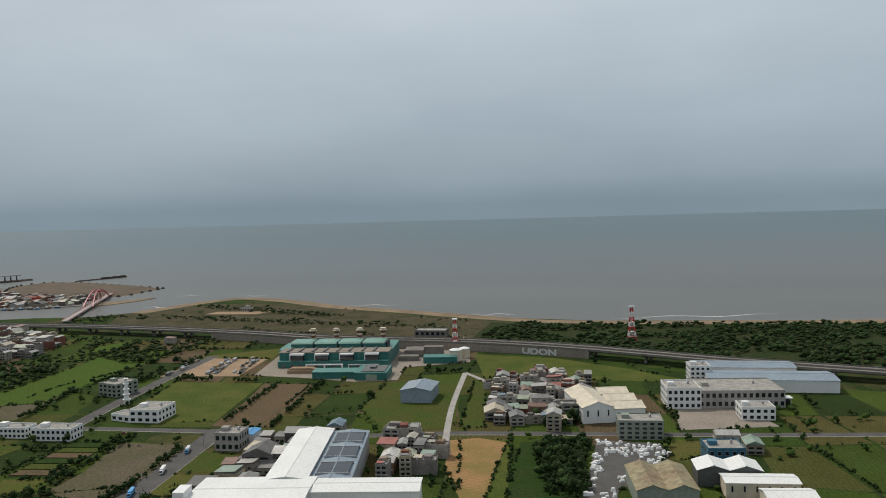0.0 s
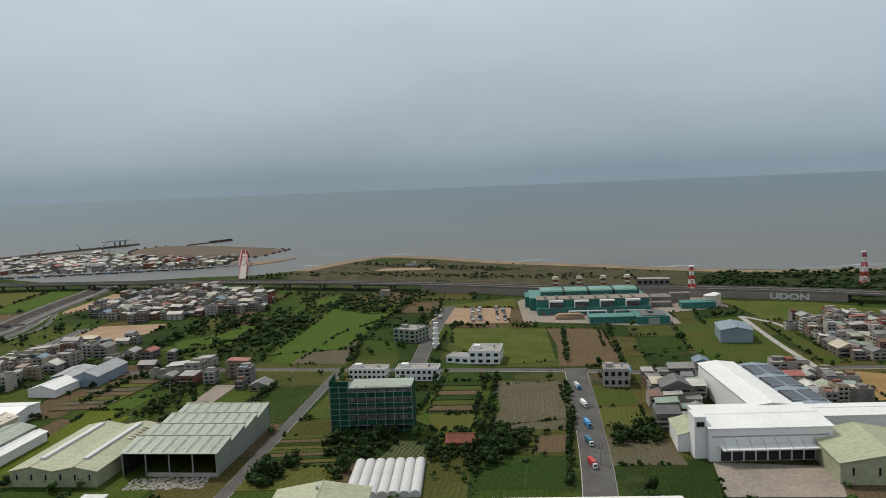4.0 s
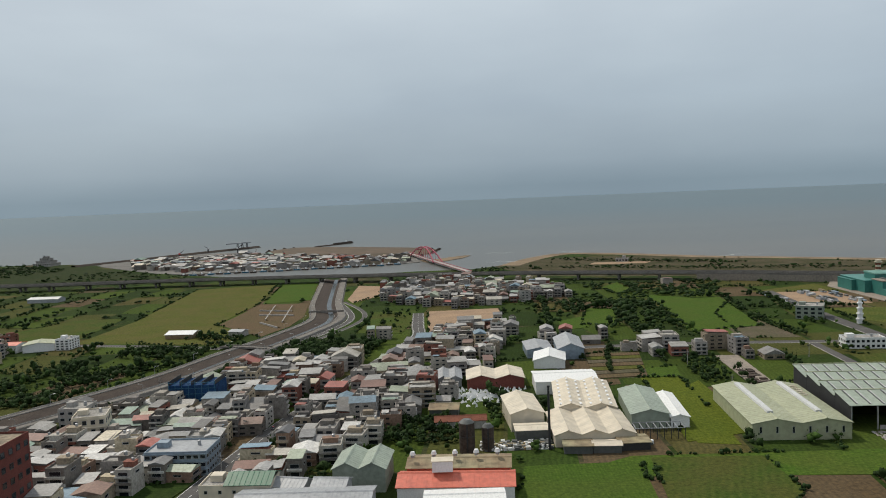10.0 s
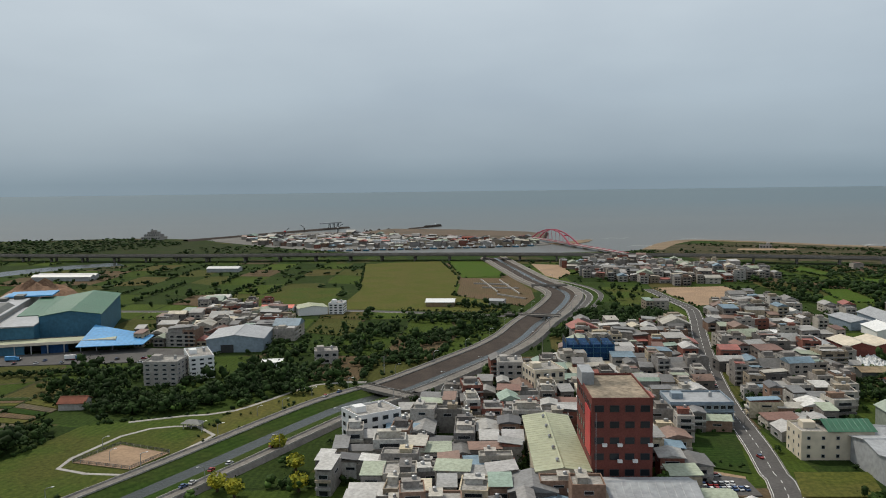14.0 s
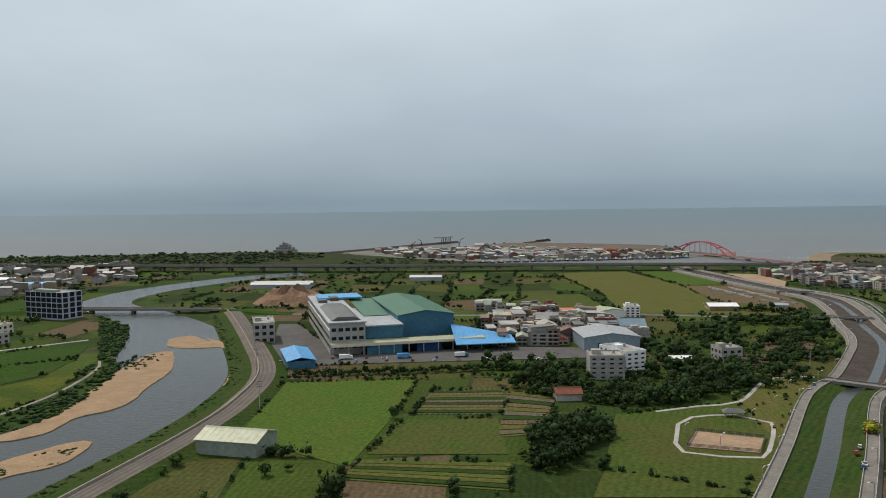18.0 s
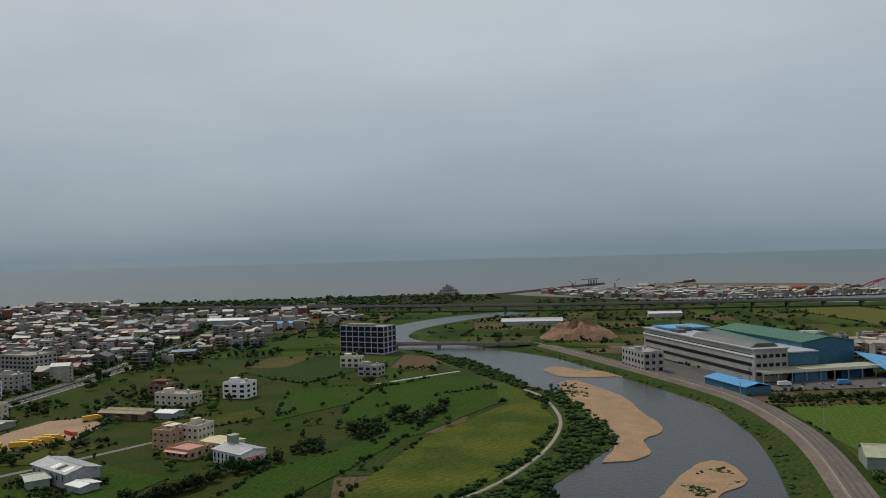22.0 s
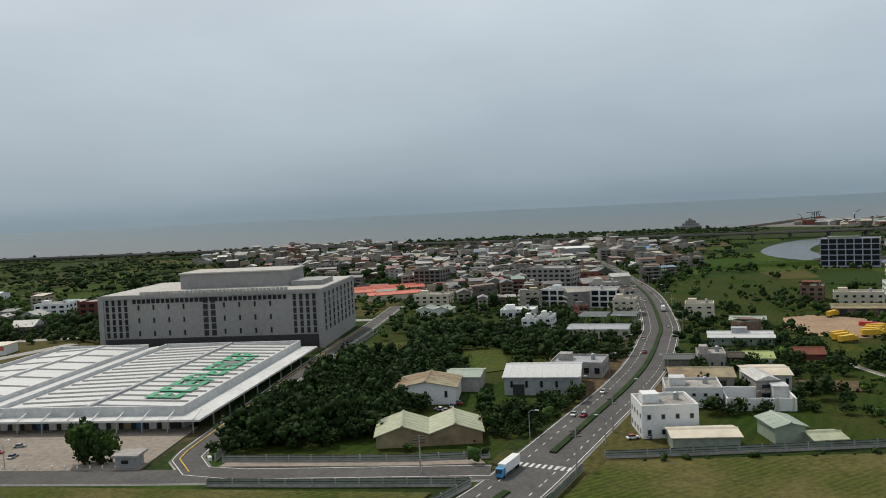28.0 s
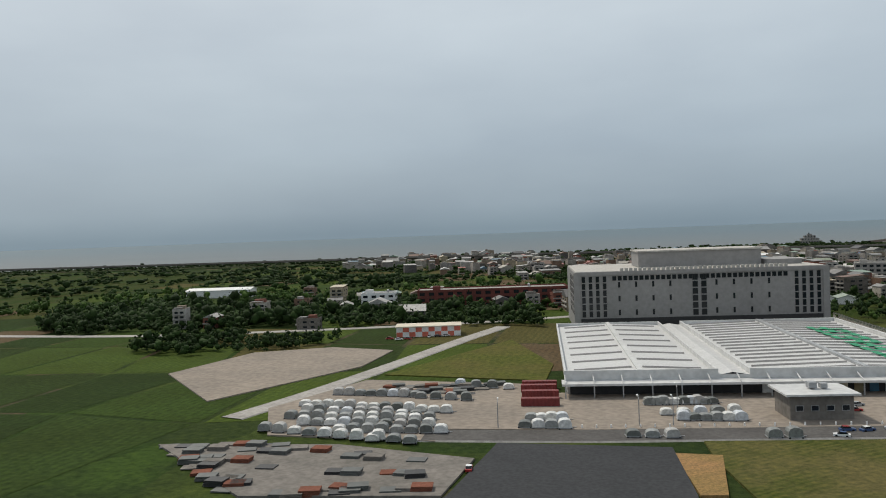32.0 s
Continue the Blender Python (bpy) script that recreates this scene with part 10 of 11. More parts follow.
town([(-417.2, 542.5), (-419.0, 619.8), (-360.2, 649.5), (-297.5, 583.9), (-286.2, 532.0), (-343.2, 503.9), (-369.7, 495.3)], -8, 6.2, 8.6, 0.92, 5)
town([(11.9, 428.6), (66.6, 434.4), (58.2, 375.8), (40.3, 335.2), (9.6, 337.6)], -4, 5.6, 8.2, 0.95, 6)
town([(36.4, 443.8), (104.6, 460.1), (102.5, 424.6), (45.4, 419.4)], -4, 8, 9, 0.7, 7)
town([(-87.5, 332.5), (-55.5, 338.0), (-62.4, 304.7), (-83.9, 247.5), (-89.1, 248.0), (-87.6, 299.7)], -5, 5.6, 7.6, 0.95, 8, (2, 4, 5, 8, 10, 11))
town([(-35.0, 332.0), (-8.9, 325.9), (-11.7, 275.4), (-32.4, 274.1)], -5, 5.6, 7.8, 0.9, 9)
town([(-646.7, 454.0), (-599.0, 461.6), (-588.8, 358.6), (-619.3, 299.7), (-634.9, 300.7)], -3, 6, 8.2, 0.9, 10)
town([(-638.5, 393.2), (-605.4, 433.8), (-576.3, 345.9), (-602.3, 324.6)], -3, 6, 8.2, 0.85, 11)
town([(-1184.2, 489.5), (-1219.9, 713.5), (-1042.1, 644.5), (-970.8, 593.2), (-934.5, 462.9), (-968.8, 387.5), (-985.8, 333.8), (-991.5, 296.1), (-1019.2, 286.5), (-1099.8, 360.7)], 12, 7.6, 10.5, 0.40, 12)
town([(-1146.3, 520.0), (-1075.4, 690.0), (-987.1, 534.8), (-996.2, 348.4), (-1006.1, 282.6), (-1042.7, 283.9), (-1079.6, 352.3)], 8, 7.6, 10.5, 0.34, 13)
town([(-1000.3, 202.6), (-973.6, 199.2), (-984.1, 157.5), (-1009.4, 159.4)], 4, 8, 9.5, 0.6, 14)
town([(-1325.5, 287.4), (-1293.9, 402.8), (-1149.0, 394.6), (-1131.9, 276.9), (-1185.6, 271.8), (-1254.3, 246.6)], 5, 10, 14, 0.22, 15)
town([(-1145.1, 577.7), (-1093.2, 761.5), (-954.2, 779.9), (-904.4, 642.4), (-976.6, 509.5), (-1012.2, 370.7)], 10, 9, 12, 0.5, 16)
town([(-1370.3, 737.9), (-1323.6, 934.3), (-1197.8, 908.2), (-1133.5, 721.3), (-1207.0, 526.8)], 10, 9, 13, 0.45, 26)
town([(-700, 872), (-640, 818), (-560, 808), (-440, 820), (-408, 834), (-410, 884), (-480, 918), (-560, 950), (-610, 1000), (-700, 985), (-745, 960)], -12, 6.6, 8.6, 0.74, 17, FARLOW)
town([(-355.0, 378.8), (-337.7, 405.7), (-265.5, 380.2), (-245.5, 366.0), (-243.4, 346.9), (-280.4, 330.7), (-295.7, 332.6)], -3, 8, 9, 0.45, 18)
town([(-235.7, 325.4), (-226.0, 347.7), (-256.2, 356.8), (-260.3, 328.3)], -3, 8, 9, 0.3, 19)
town([(-660.9, 375.6), (-601.1, 410.2), (-579.7, 370.8), (-610.3, 324.4), (-628.2, 305.6)], 0, 7, 9, 0.6, 20)
town([(-522.2, 293.9), (-513.2, 308.7), (-503.7, 294.6), (-509.7, 273.6)], 0, 7, 9, 0.5, 21)
town([(-174.1, 318.1), (-146.0, 352.4), (-136.0, 351.0), (-165.0, 317.0)], 0, 9, 9, 0.25, 22)
town([(-286.5, 639.0), (-177.6, 568.5), (-166.6, 522.2), (-259.7, 568.2)], 0, 18, 22, 0.3, 23)
town([(87.6, 324.8), (122.2, 322.2), (112.8, 299.6), (97.6, 297.0)], -5, 8, 9, 0.5, 24)
town([(-989.0, 227.4), (-978.7, 240.1), (-974.8, 275.8), (-965.8, 295.6), (-966.7, 222.4)], 20, 8, 10, 0.5, 25)
PLACED.sort(key=lambda p: p[1])
for p in PLACED:
    TOWNCELLS.add((int(p[0] // 4), int(p[1] // 4)))
for x, y, a, k, q in PLACED[:200]:
    copy_thing(NEAR[k][0], pose(x, y, 0, 0, 0, a) @ Matrix.Diagonal(((1.05, 1.2, 1.4, 1.75)[int(q * 97) % 4], (1.0, 1.15, 1.3)[int(q * 31) % 3], (0.85, 1.0, 1.0, 1.2)[int(q * 57) % 4], 1)))


def far_houses(spots):
    """The many houses further off, in one piece: wall, glass, roof sheet, roof deck."""
    s = Shape()
    for x, y, a, k, q in spots:
        _, w, d, n, rk = NEAR[k]
        w, d = w * 1.15, d * 1.15
        if x < -850 or q > 0.55:
            w, d, n = w * (1.0 + 0.9 * q * q), d * (0.9 + 0.4 * q), min(4, n + (1 if q > 0.75 else 0))
        c, sn = math.cos(radians(a)), math.sin(radians(a))
        start = len(s.v)
        h = n * 1.65
        u, v, e = w / 2, d / 2, 0.18
        corners = ((-1, -1), (1, -1), (1, 1), (-1, 1))
        pts = [(i * u, j * v, 0) for i, j in corners] + [(i * u, j * v, h + 0.5) for i, j in corners] + [(i * (u - e), j * (v - e), h + 0.5) for i, j in corners] + [(i * (u - e), j * (v - e), h) for i, j in corners]
        rings = [(i, (i + 1) % 4, (i + 1) % 4 + 4, i + 4) for i in range(4)]
        s.add(pts, rings + [tuple(g + 4 for g in f) for f in rings] + [tuple(g + 8 for g in f) for f in rings], 0)
        s.f.append(tuple(start + g for g in (12, 13, 14, 15)))
        s.m.append(3)
        if y < 560:
            for j in range(n):
                for sy in (-v - 0.03, v + 0.03):
                    for g in (-0.22, 0.22):
                        if (g > 0) == (q * 7 % 1 > 0.3) or sy < 0:
                            s.add([(g * w - w * 0.14, sy, j * 1.65 + 0.5), (g * w + w * 0.14, sy, j * 1.65 + 0.5), (g * w + w * 0.14, sy, j * 1.65 + 1.25), (g * w - w * 0.14, sy, j * 1.65 + 1.25)], [(0, 1, 2, 3) if sy < 0 else (3, 2, 1, 0)], 1)
                for sx in (-u - 0.03, u + 0.03):
                    for y0, y1 in ((-0.22, -0.05), (0.12, 0.27)):
                        if (q * 13 + y0 * 9) % 1 > 0.45:
                            s.add([(sx, d * y0, j * 1.65 + 0.6), (sx, d * y1, j * 1.65 + 0.6), (sx, d * y1, j * 1.65 + 1.2), (sx, d * y0, j * 1.65 + 1.2)], [(0, 1, 2, 3) if sx > 0 else (3, 2, 1, 0)], 1)
            for j in range(1, n):
                s.box(-u, -v - 0.5, j * 1.65 - 0.1, u, -v, j * 1.65 + 0.3, 3)
        if rk == "slab":
            s.box(-w * 0.35, 0, h, w * 0.3, d * 0.32, h + 1.35, 0)
            if q > 0.4:
                s.tube(w * 0.2, -d * 0.3, h, h + 0.9, 0.4, n=6, mat=2)
            if q * 11 % 1 > 0.4:
                s.box(-w * 0.45, -d * 0.45, h + 0.7, w * (0.1 + 0.3 * (q * 5 % 1)), -d * 0.1, h + 0.8, 2)
                s.box(-w * 0.4, -d * 0.38, h, -w * 0.1, -d * 0.15, h + 0.7, 0)
        elif rk == "shed":
            s.add([(-u - 0.2, -v - 0.2, h + 0.95), (u + 0.2, -v - 0.2, h + 0.95), (u + 0.2, d * 0.42, h + 1.5), (-u - 0.2, d * 0.42, h + 1.5), (-u - 0.2, -v - 0.2, h + 0.85), (u + 0.2, -v - 0.2, h + 0.85), (u + 0.2, d * 0.42, h + 1.4), (-u - 0.2, d * 0.42, h + 1.4)], [(0, 1, 2, 3), (7, 6, 5, 4), (4, 5, 1, 0), (5, 6, 2, 1), (6, 7, 3, 2), (7, 4, 0, 3)], 2)
            s.box(-u + 0.2, -v + 0.3, h, u - 0.2, d * 0.38, h + 0.86, 0)
        else:
            s.prism([(-u - 0.25, h + 0.5), (u + 0.25, h + 0.5), (0, h + 0.5 + 0.22 * w)], "y", -v - 0.25, v + 0.25, 2)
        s.v[start:] = [(x + i * c - j * sn, y + i * sn + j * c, z) for i, j, z in s.v[start:]]
    tagged(new("distant_houses", s.mesh("distant_houses", HOUSEWALL_FAR, GLASS, HOUSEROOF_FAR, DECK)), "dense grey and white town houses further off", "houses", "", "stuff")


far_houses(PLACED[200:])
for ob, *_ in NEAR:
    for o in (*ob.children_recursive, ob):
        bpy.data.objects.remove(o)

# ---- woods, hedges and scrub ----
def clearing(px, py):
    return noise.noise((px * 0.045, py * 0.045, 9.0)) + 0.5 * noise.noise((px * 0.15, py * 0.15, 4.0)) > 0.1


def patchy_park(px, py):
    return noise.noise((px * 0.06, py * 0.06, 3.0)) > -0.1


woods = fill([(-644.9, 256.0), (-629.5, 285.2), (-615.6, 254.3), (-594.5, 253.1), (-565.9, 296.1), (-578.8, 252.2), (-589.9, 234.5), (-614.8, 233.2), (-634.7, 244.4)], 2.6, 1.3, 2.3, 0.95, False)
woods += fill([(-525.8, 341.9), (-490.5, 378.2), (-483.4, 365.8), (-521.6, 293.2), (-543.9, 279.8), (-543.6, 294.6)], 2.8, 1.2, 2.3, 0.95, False, clearing)
woods += fill([(-582.9, 346.3), (-526.5, 381.3), (-515.9, 355.8), (-547.7, 284.8), (-578.0, 260.0), (-588.9, 287.5)], 3.0, 0.9, 2.0, 0.9, False, clearing)
woods += fill([(-646.7, 180.0), (-641.4, 208.6), (-623.6, 221.4), (-619.9, 210.2), (-636.9, 177.7)], 2.8, 1.5, 2.5, 0.97, False)
woods += fill([(-654.0, 298.5), (-626.8, 292.2), (-584.7, 269.0), (-561.6, 292.1), (-546.1, 259.2), (-571.8, 235.1), (-601.7, 231.2)], 3.2, 1.4, 2.6, 0.9, False, clearing)
woods += fill([(-1093.4, 131.2), (-1089.6, 163.0), (-1083.5, 213.7), (-1053.4, 271.7), (-1054.3, 208.8), (-1054.7, 159.5), (-1060.4, 139.4), (-1071.9, 134.9)], 2.6, 1.5, 2.6, 0.95, True)
woods += fill([(-1044.5, 277.5), (-1012.7, 270.8), (-1020.4, 205.3), (-1034.5, 207.1), (-1046.8, 220.5)], 3.2, 1.4, 2.4, 0.6)
woods += fill([(-1044.2, 158.5), (-1023.3, 166.0), (-1030.7, 140.8), (-1041.0, 138.0)], 2.2, 0.9, 1.6, 0.8)
woods += fill([(23.8, 317.0), (43.9, 314.8), (38.5, 254.8), (24.7, 260.8)], 3.0, 1.4, 2.4, 0.8, False)
woods += fill([(30.4, 356.9), (51.3, 365.5), (45.4, 336.6), (28.8, 336.1)], 3.0, 1.6, 2.6, 0.9)
woods += fill([(-108.1, 255.3), (-91.4, 256.5), (-93.1, 245.7), (-108.2, 244.4)], 2.4, 1.4, 2.2, 1.0, False)
woods += fill([(-152.0, 248.2), (-135.0, 260.7), (-134.7, 241.5), (-150.5, 233.0)], 2.6, 1.6, 2.6, 0.9, False)
woods += fill([(-204.3, 258.4), (-175.2, 270.6), (-177.3, 250.5), (-190.2, 227.0), (-191.4, 214.4)], 3.0, 1.4, 2.4, 0.8, False)
woods += fill([(-219.2, 220.5), (-217.0, 240.9), (-213.4, 233.4), (-215.0, 216.9)], 2.4, 1.4, 2.2, 0.9, False)
woods += fill([(-211.9, 239.0), (-205.1, 241.1), (-210.5, 216.5), (-215.9, 217.0)], 2.2, 1.3, 2.1, 0.9, False)
woods += fill([(-448.5, 363.1), (-412.8, 390.5), (-415.5, 361.2), (-445.6, 343.5)], 2.6, 1.4, 2.2, 0.9)
woods += fill([(-598.3, 304.0), (-530.5, 367.9), (-484.3, 379.4), (-514.5, 309.1), (-547.7, 284.0)], 4.0, 1.1, 2.2, 0.6, True, clearing)
woods += fill([(-594.5, 278.4), (-568.1, 293.5), (-553.6, 276.3), (-575.7, 243.4)], 3.6, 1.4, 2.4, 0.7)
for a, b, r0, r1 in (((-903, 152), (-890.1, 174.2), 1.2, 2.2), ((-900, 157.8), (-880.3, 185.1), 1.4, 2.4), ((-890.1, 172), (-868, 205), 1.5, 2.5), ((-886, 176), (-863.5, 213), 1.3, 2.2), ((-866, 210), (-846.1, 235.6), 1.3, 2.2), ((-846.1, 235.6), (-823.9, 273.3), 1.0, 1.8), ((-956, 231), (-930, 205), 0.9, 1.6), ((-953, 216), (-933, 199), 0.8, 1.4), ((-962, 222), (-968, 200), 1.3, 2.2), ((-925, 190), (-908, 184), 0.7, 1.3), ((-935, 262), (-922, 262), 1.0, 1.6), ((-931, 287), (-908, 292), 1.2, 2.0), ((-941, 300), (-925, 312), 1.2, 2.0), ((-888, 258), (-868, 284), 1.0, 1.6)):
    woods += row(a, b, 1.5, r0 * 0.75, r1 * 0.75)
woods += fill([(-884.5, 139), (-874.1, 164), (-861.4, 166), (-866, 140)], 2.0, 0.9, 1.7, 0.9, False)
woods += fill([(-917, 143), (-905.5, 153), (-903, 149), (-912, 140)], 1.8, 0.7, 1.4, 0.9, False)
woods += fill([(-1010, 150), (-1030, 220), (-1000, 300), (-962, 300), (-962, 190), (-975, 150)], 3.4, 0.9, 2.0, 0.55)
woods += fill([(-1052, 200), (-1100, 300), (-1100, 350), (-1012, 345), (-1012, 290), (-1025, 215)], 4.0, 1.0, 2.1, 0.55)
woods += fill([(-945, 262), (-960, 330), (-900, 330), (-905, 290), (-918, 262)], 3.4, 0.9, 1.8, 0.45)
rough = fill([(-990, 140), (-985, 170), (-978, 200), (-965, 205), (-962, 180), (-944, 168), (-943, 140)], 1.7, 0.4, 1.1, 0.8, False, clearing)
woods += fill([(-957.6, 146.6), (-953.1, 156.4), (-942.0, 155.0), (-937.8, 144.4)], 2.6, 0.9, 1.6, 0.8)
woods += fill([(-1077.0, 232.0), (-1052.5, 267.7), (-1017.4, 249.8), (-1007.0, 205.3), (-1025.0, 192.1)], 3.6, 1.2, 2.3, 0.7)
woods += fill([(-966.3, 197.7), (-963.9, 244.6), (-957.4, 234.8), (-955.0, 180.6)], 2.8, 1.4, 2.3, 0.8)
woods += fill([(-1344.1, 254.4), (-1312.5, 266.3), (-1251.9, 270.3), (-1267.4, 338.8), (-1344.8, 359.3), (-1383.7, 332.5)], 3.2, 1.5, 2.8, 0.8)
woods += fill([(-1259.5, 336.7), (-1241.1, 357.3), (-1174.3, 314.1), (-1175.5, 252.5), (-1242.1, 262.3)], 3.4, 1.4, 2.6, 0.75)
woods += fill([(-1264.0, 218.3), (-1258.1, 240.4), (-1233.1, 238.8), (-1239.5, 223.4), (-1253.5, 207.0)], 3.0, 0.9, 1.8, 0.8)
woods += fill([(-1332.4, 288.0), (-1286.8, 294.6), (-1211.9, 313.3), (-1201.9, 274.5), (-1284.5, 269.9)], 4.2, 1.5, 3.0, 0.8)
woods += fill([(-1292.3, 216.9), (-1291.6, 244.2), (-1268.2, 246.1), (-1262.1, 220.2), (-1270.6, 204.5)], 3.4, 1.5, 2.4, 0.8)
woods += fill([(-1184.2, 489.5), (-1219.9, 713.5), (-1042.1, 644.5), (-934.5, 462.9), (-968.8, 387.5), (-991.5, 296.1), (-1099.8, 360.7)], 4.4, 1.0, 2.2, 0.7)
woods += fill([(-1146.3, 520.0), (-1075.4, 690.0), (-987.1, 534.8), (-996.2, 348.4), (-1006.1, 282.6), (-1042.7, 283.9), (-1079.6, 352.3)], 5.0, 1.0, 2.2, 0.6)
woods += fill([(-624.1, 373.4), (-451.3, 360.6), (-345.0, 357.0), (-403.8, 218.6), (-422.9, 174.5), (-535.7, 179.4)], 5.0, 0.7, 1.7, 0.55)
woods += fill([(-397.2, 250.3), (-389.2, 265.1), (-370.1, 256.7), (-370.5, 231.3), (-391.7, 230.7)], 2.4, 1.0, 2.0, 0.9, False)
woods += fill([(-398.5, 291.5), (-374.2, 296.9), (-371.1, 277.1), (-394.4, 275.9)], 2.4, 1.0, 1.9, 0.9, False)
woods += fill([(-361.2, 268.9), (-341.9, 273.9), (-343.0, 254.0), (-359.2, 253.8)], 2.4, 1.0, 1.9, 0.9, False)
woods += fill([(-446, 398), (-403, 395), (-408, 364), (-449, 363), (-462, 348), (-456, 372)], 2.3, 1.3, 2.1, 1.0, False)
woods += fill([(-418, 500), (-389, 500), (-395, 414), (-422, 420), (-418, 460)], 5.5, 0.9, 1.9, 0.55, False, patchy_park)
woods += fill([(-520, 402), (-486, 391), (-492, 372), (-530, 380)], 2.6, 1.1, 2.0, 0.9, False)
woods += fill([(-513, 425), (-477, 413), (-480, 428), (-510, 437)], 2.6, 1.0, 1.8, 0.85, False)
woods += fill([(-476, 340), (-468, 352), (-452, 352), (-462, 332)], 2.6, 1.2, 2.0, 0.85, False)
woods += fill([(-277.6, 332.5), (-261.7, 330.4), (-270.2, 293.2), (-280.4, 286.2)], 2.6, 1.0, 1.8, 0.8, False)
woods += fill([(29.8, 319.6), (48.6, 318.6), (34.9, 252.8), (31.5, 233.2), (26.2, 240.4), (25.8, 282.7)], 2.6, 1.0, 2.0, 0.85, False)
woods += fill([(-171.7, 255.1), (-143.0, 268.0), (-136.0, 253.8), (-146.3, 225.7), (-161.5, 226.2)], 2.8, 1.2, 2.2, 0.75, False)
woods += fill([(-106.9, 258.1), (-93.1, 263.2), (-92.5, 252.2), (-106.3, 252.7)], 2.2, 1.2, 1.8, 0.95, False)
for a, b, r0, r1 in (((-110.3, 348.6), (-102.1, 434.9), 1.0, 1.8), ((-86.1, 346.7), (-77.7, 441.2), 1.0, 1.8), ((-119.5, 262.4), (-111.9, 320.7), 1.1, 1.9), ((-151.6, 283.0), (-146.1, 333.1), 1.0, 1.7), ((-125.8, 213.7), (-112.0, 337.7), 1.0, 1.8), ((-162.8, 447.9), (-109.9, 438.3), 1.2, 2.0), ((-141.4, 341.6), (-146.1, 267.8), 1.0, 1.6), ((-876.4, 199.1), (-824.9, 274.1), 1.3, 2.2), ((-933.5, 228.9), (-919.5, 199.7), 1.0, 1.7), ((-850.9, 240.1), (-837.2, 270.0), 1.2, 2.0), ((-824.4, 284.1), (-832.3, 248.9), 1.2, 2.0), ((-959.4, 191.1), (-921.7, 233.5), 1.0, 1.6), ((-719.3, 275.2), (-669.3, 275.7), 0.9, 1.3), ((-669.3, 275.7), (-642.4, 274.0), 0.9, 1.4), ((-684.0, 187.5), (-667.3, 257.3), 0.6, 1.0), ((-181.0, 459.8), (-189.9, 393.7), 1.2, 2.0), ((-165.6, 432.2), (-170.5, 366.7), 0.8, 1.3), ((-311.2, 303.9), (-303.1, 350.7), 1.0, 1.6), ((-492.9, 407.0), (-420.4, 392.3), 1.0, 1.8), ((-321.7, 376.8), (-309.5, 536.2), 1.5, 2.6), ((-307.6, 432.8), (-286.7, 496.7), 1.4, 2.2), ((-368.1, 302.3), (-334.9, 251.6), 1.6, 2.6), ((-1108.5, 127.9), (-1104.2, 127.7), 1.6, 2.4)):
    woods += row(a, b, 2.2, r0, r1)
hedge = []
works_hedge = [(-716 + 104 * k / 110 + RND.uniform(-0.6, 0.6), 280 + 8 * k / 110 + RND.uniform(-1.6, 1.6), RND.uniform(0.9, 1.7), RND.uniform(0.8, 1.2)) for k in range(111)]
for f in FIELDS:
    for p, q in zip(f, f[1:] + f[:1]):
        if RND.random() < 0.55 and (p[1] + q[1]) / 2 > 118 and p[0] > -1060:
            hedge += row(p, q, 1.7, 0.4, 1.25, RND.choice((0.7, 0.95)))


belts = []
for p, q in PLOTEDGES:
    if RND.random() < 0.62 and not (p[0] < -835 and p[1] < 340):
        full = RND.choice((0.35, 0.8, 1.0))
        size = RND.choice((0.7, 1.0, 1.3))
        for t in row(p, q, 2.1 * size, 0.7 * size, 1.7 * size, full):
            if free(t[0], t[1], 0.4):
                belts.append(t)


def patchy(px, py):
    return noise.noise((px * 0.018, py * 0.018, 2.0)) + 0.5 * noise.noise((px * 0.07, py * 0.07, 5.0)) > -0.02


scatter = fill([(-1090, 125), (-600, 110), (-100, 130), (160, 180), (180, 330), (100, 420), (-300, 440), (-700, 420), (-1090, 440)], 8.5, 0.8, 2.2, 0.42, True, patchy)
scatter += fill([(-1420, 300), (-1092, 295), (-1092, 440), (-1420, 440)], 5.0, 1.0, 2.4, 0.75, True, patchy)
def shore_belt(px, py):
    """Belts of scrub that run along the shore."""
    a, b = px * 0.85 - py * 0.53, px * 0.53 + py * 0.85
    return noise.noise((a * 0.008, b * 0.04, 3.0)) + 0.35 * noise.noise((px * 0.06, py * 0.06, 6.0)) > 0.12


def lowwood(px, py):
    return noise.noise((px * 0.02, py * 0.03, 7.0)) > -0.25


farwoods = fill([(-900, 440), (-300, 440), (160, 425), (160, 440), (-100, 545), (-300, 625), (-700, 685), (-900, 705)], 9.5, 1.4, 3.0, 0.5, True, patchy)
farwoods += fill([(-1750, 440), (-900, 440), (-900, 700), (-1750, 800)], 8.0, 1.8, 3.8, 0.75, True, patchy)
farwoods += fill([(0, 545), (70, 515), (110, 485), (400, 330), (620, 240), (620, 545), (250, 600), (110, 620), (40, 640), (20, 600)], 5.2, 1.8, 3.2, 0.95, False, lowwood)
farwoods += fill([(-420, 670), (-300, 660), (-100, 575), (-10, 545), (20, 640), (-60, 705), (-160, 790), (-240, 830), (-320, 745)], 4.6, 0.9, 2.2, 0.9, False, shore_belt)
farwoods += fill([(-2000, 830), (-1300, 815), (-1000, 765), (-880, 740), (-780, 900), (-890, 985), (-1000, 965), (-1200, 930), (-2000, 880)], 8.0, 1.8, 3.4, 0.75, False)
farwoods += fill([(-760, 720), (-600, 710), (-620, 780), (-700, 850), (-760, 850)], 9, 1.5, 2.8, 0.6)
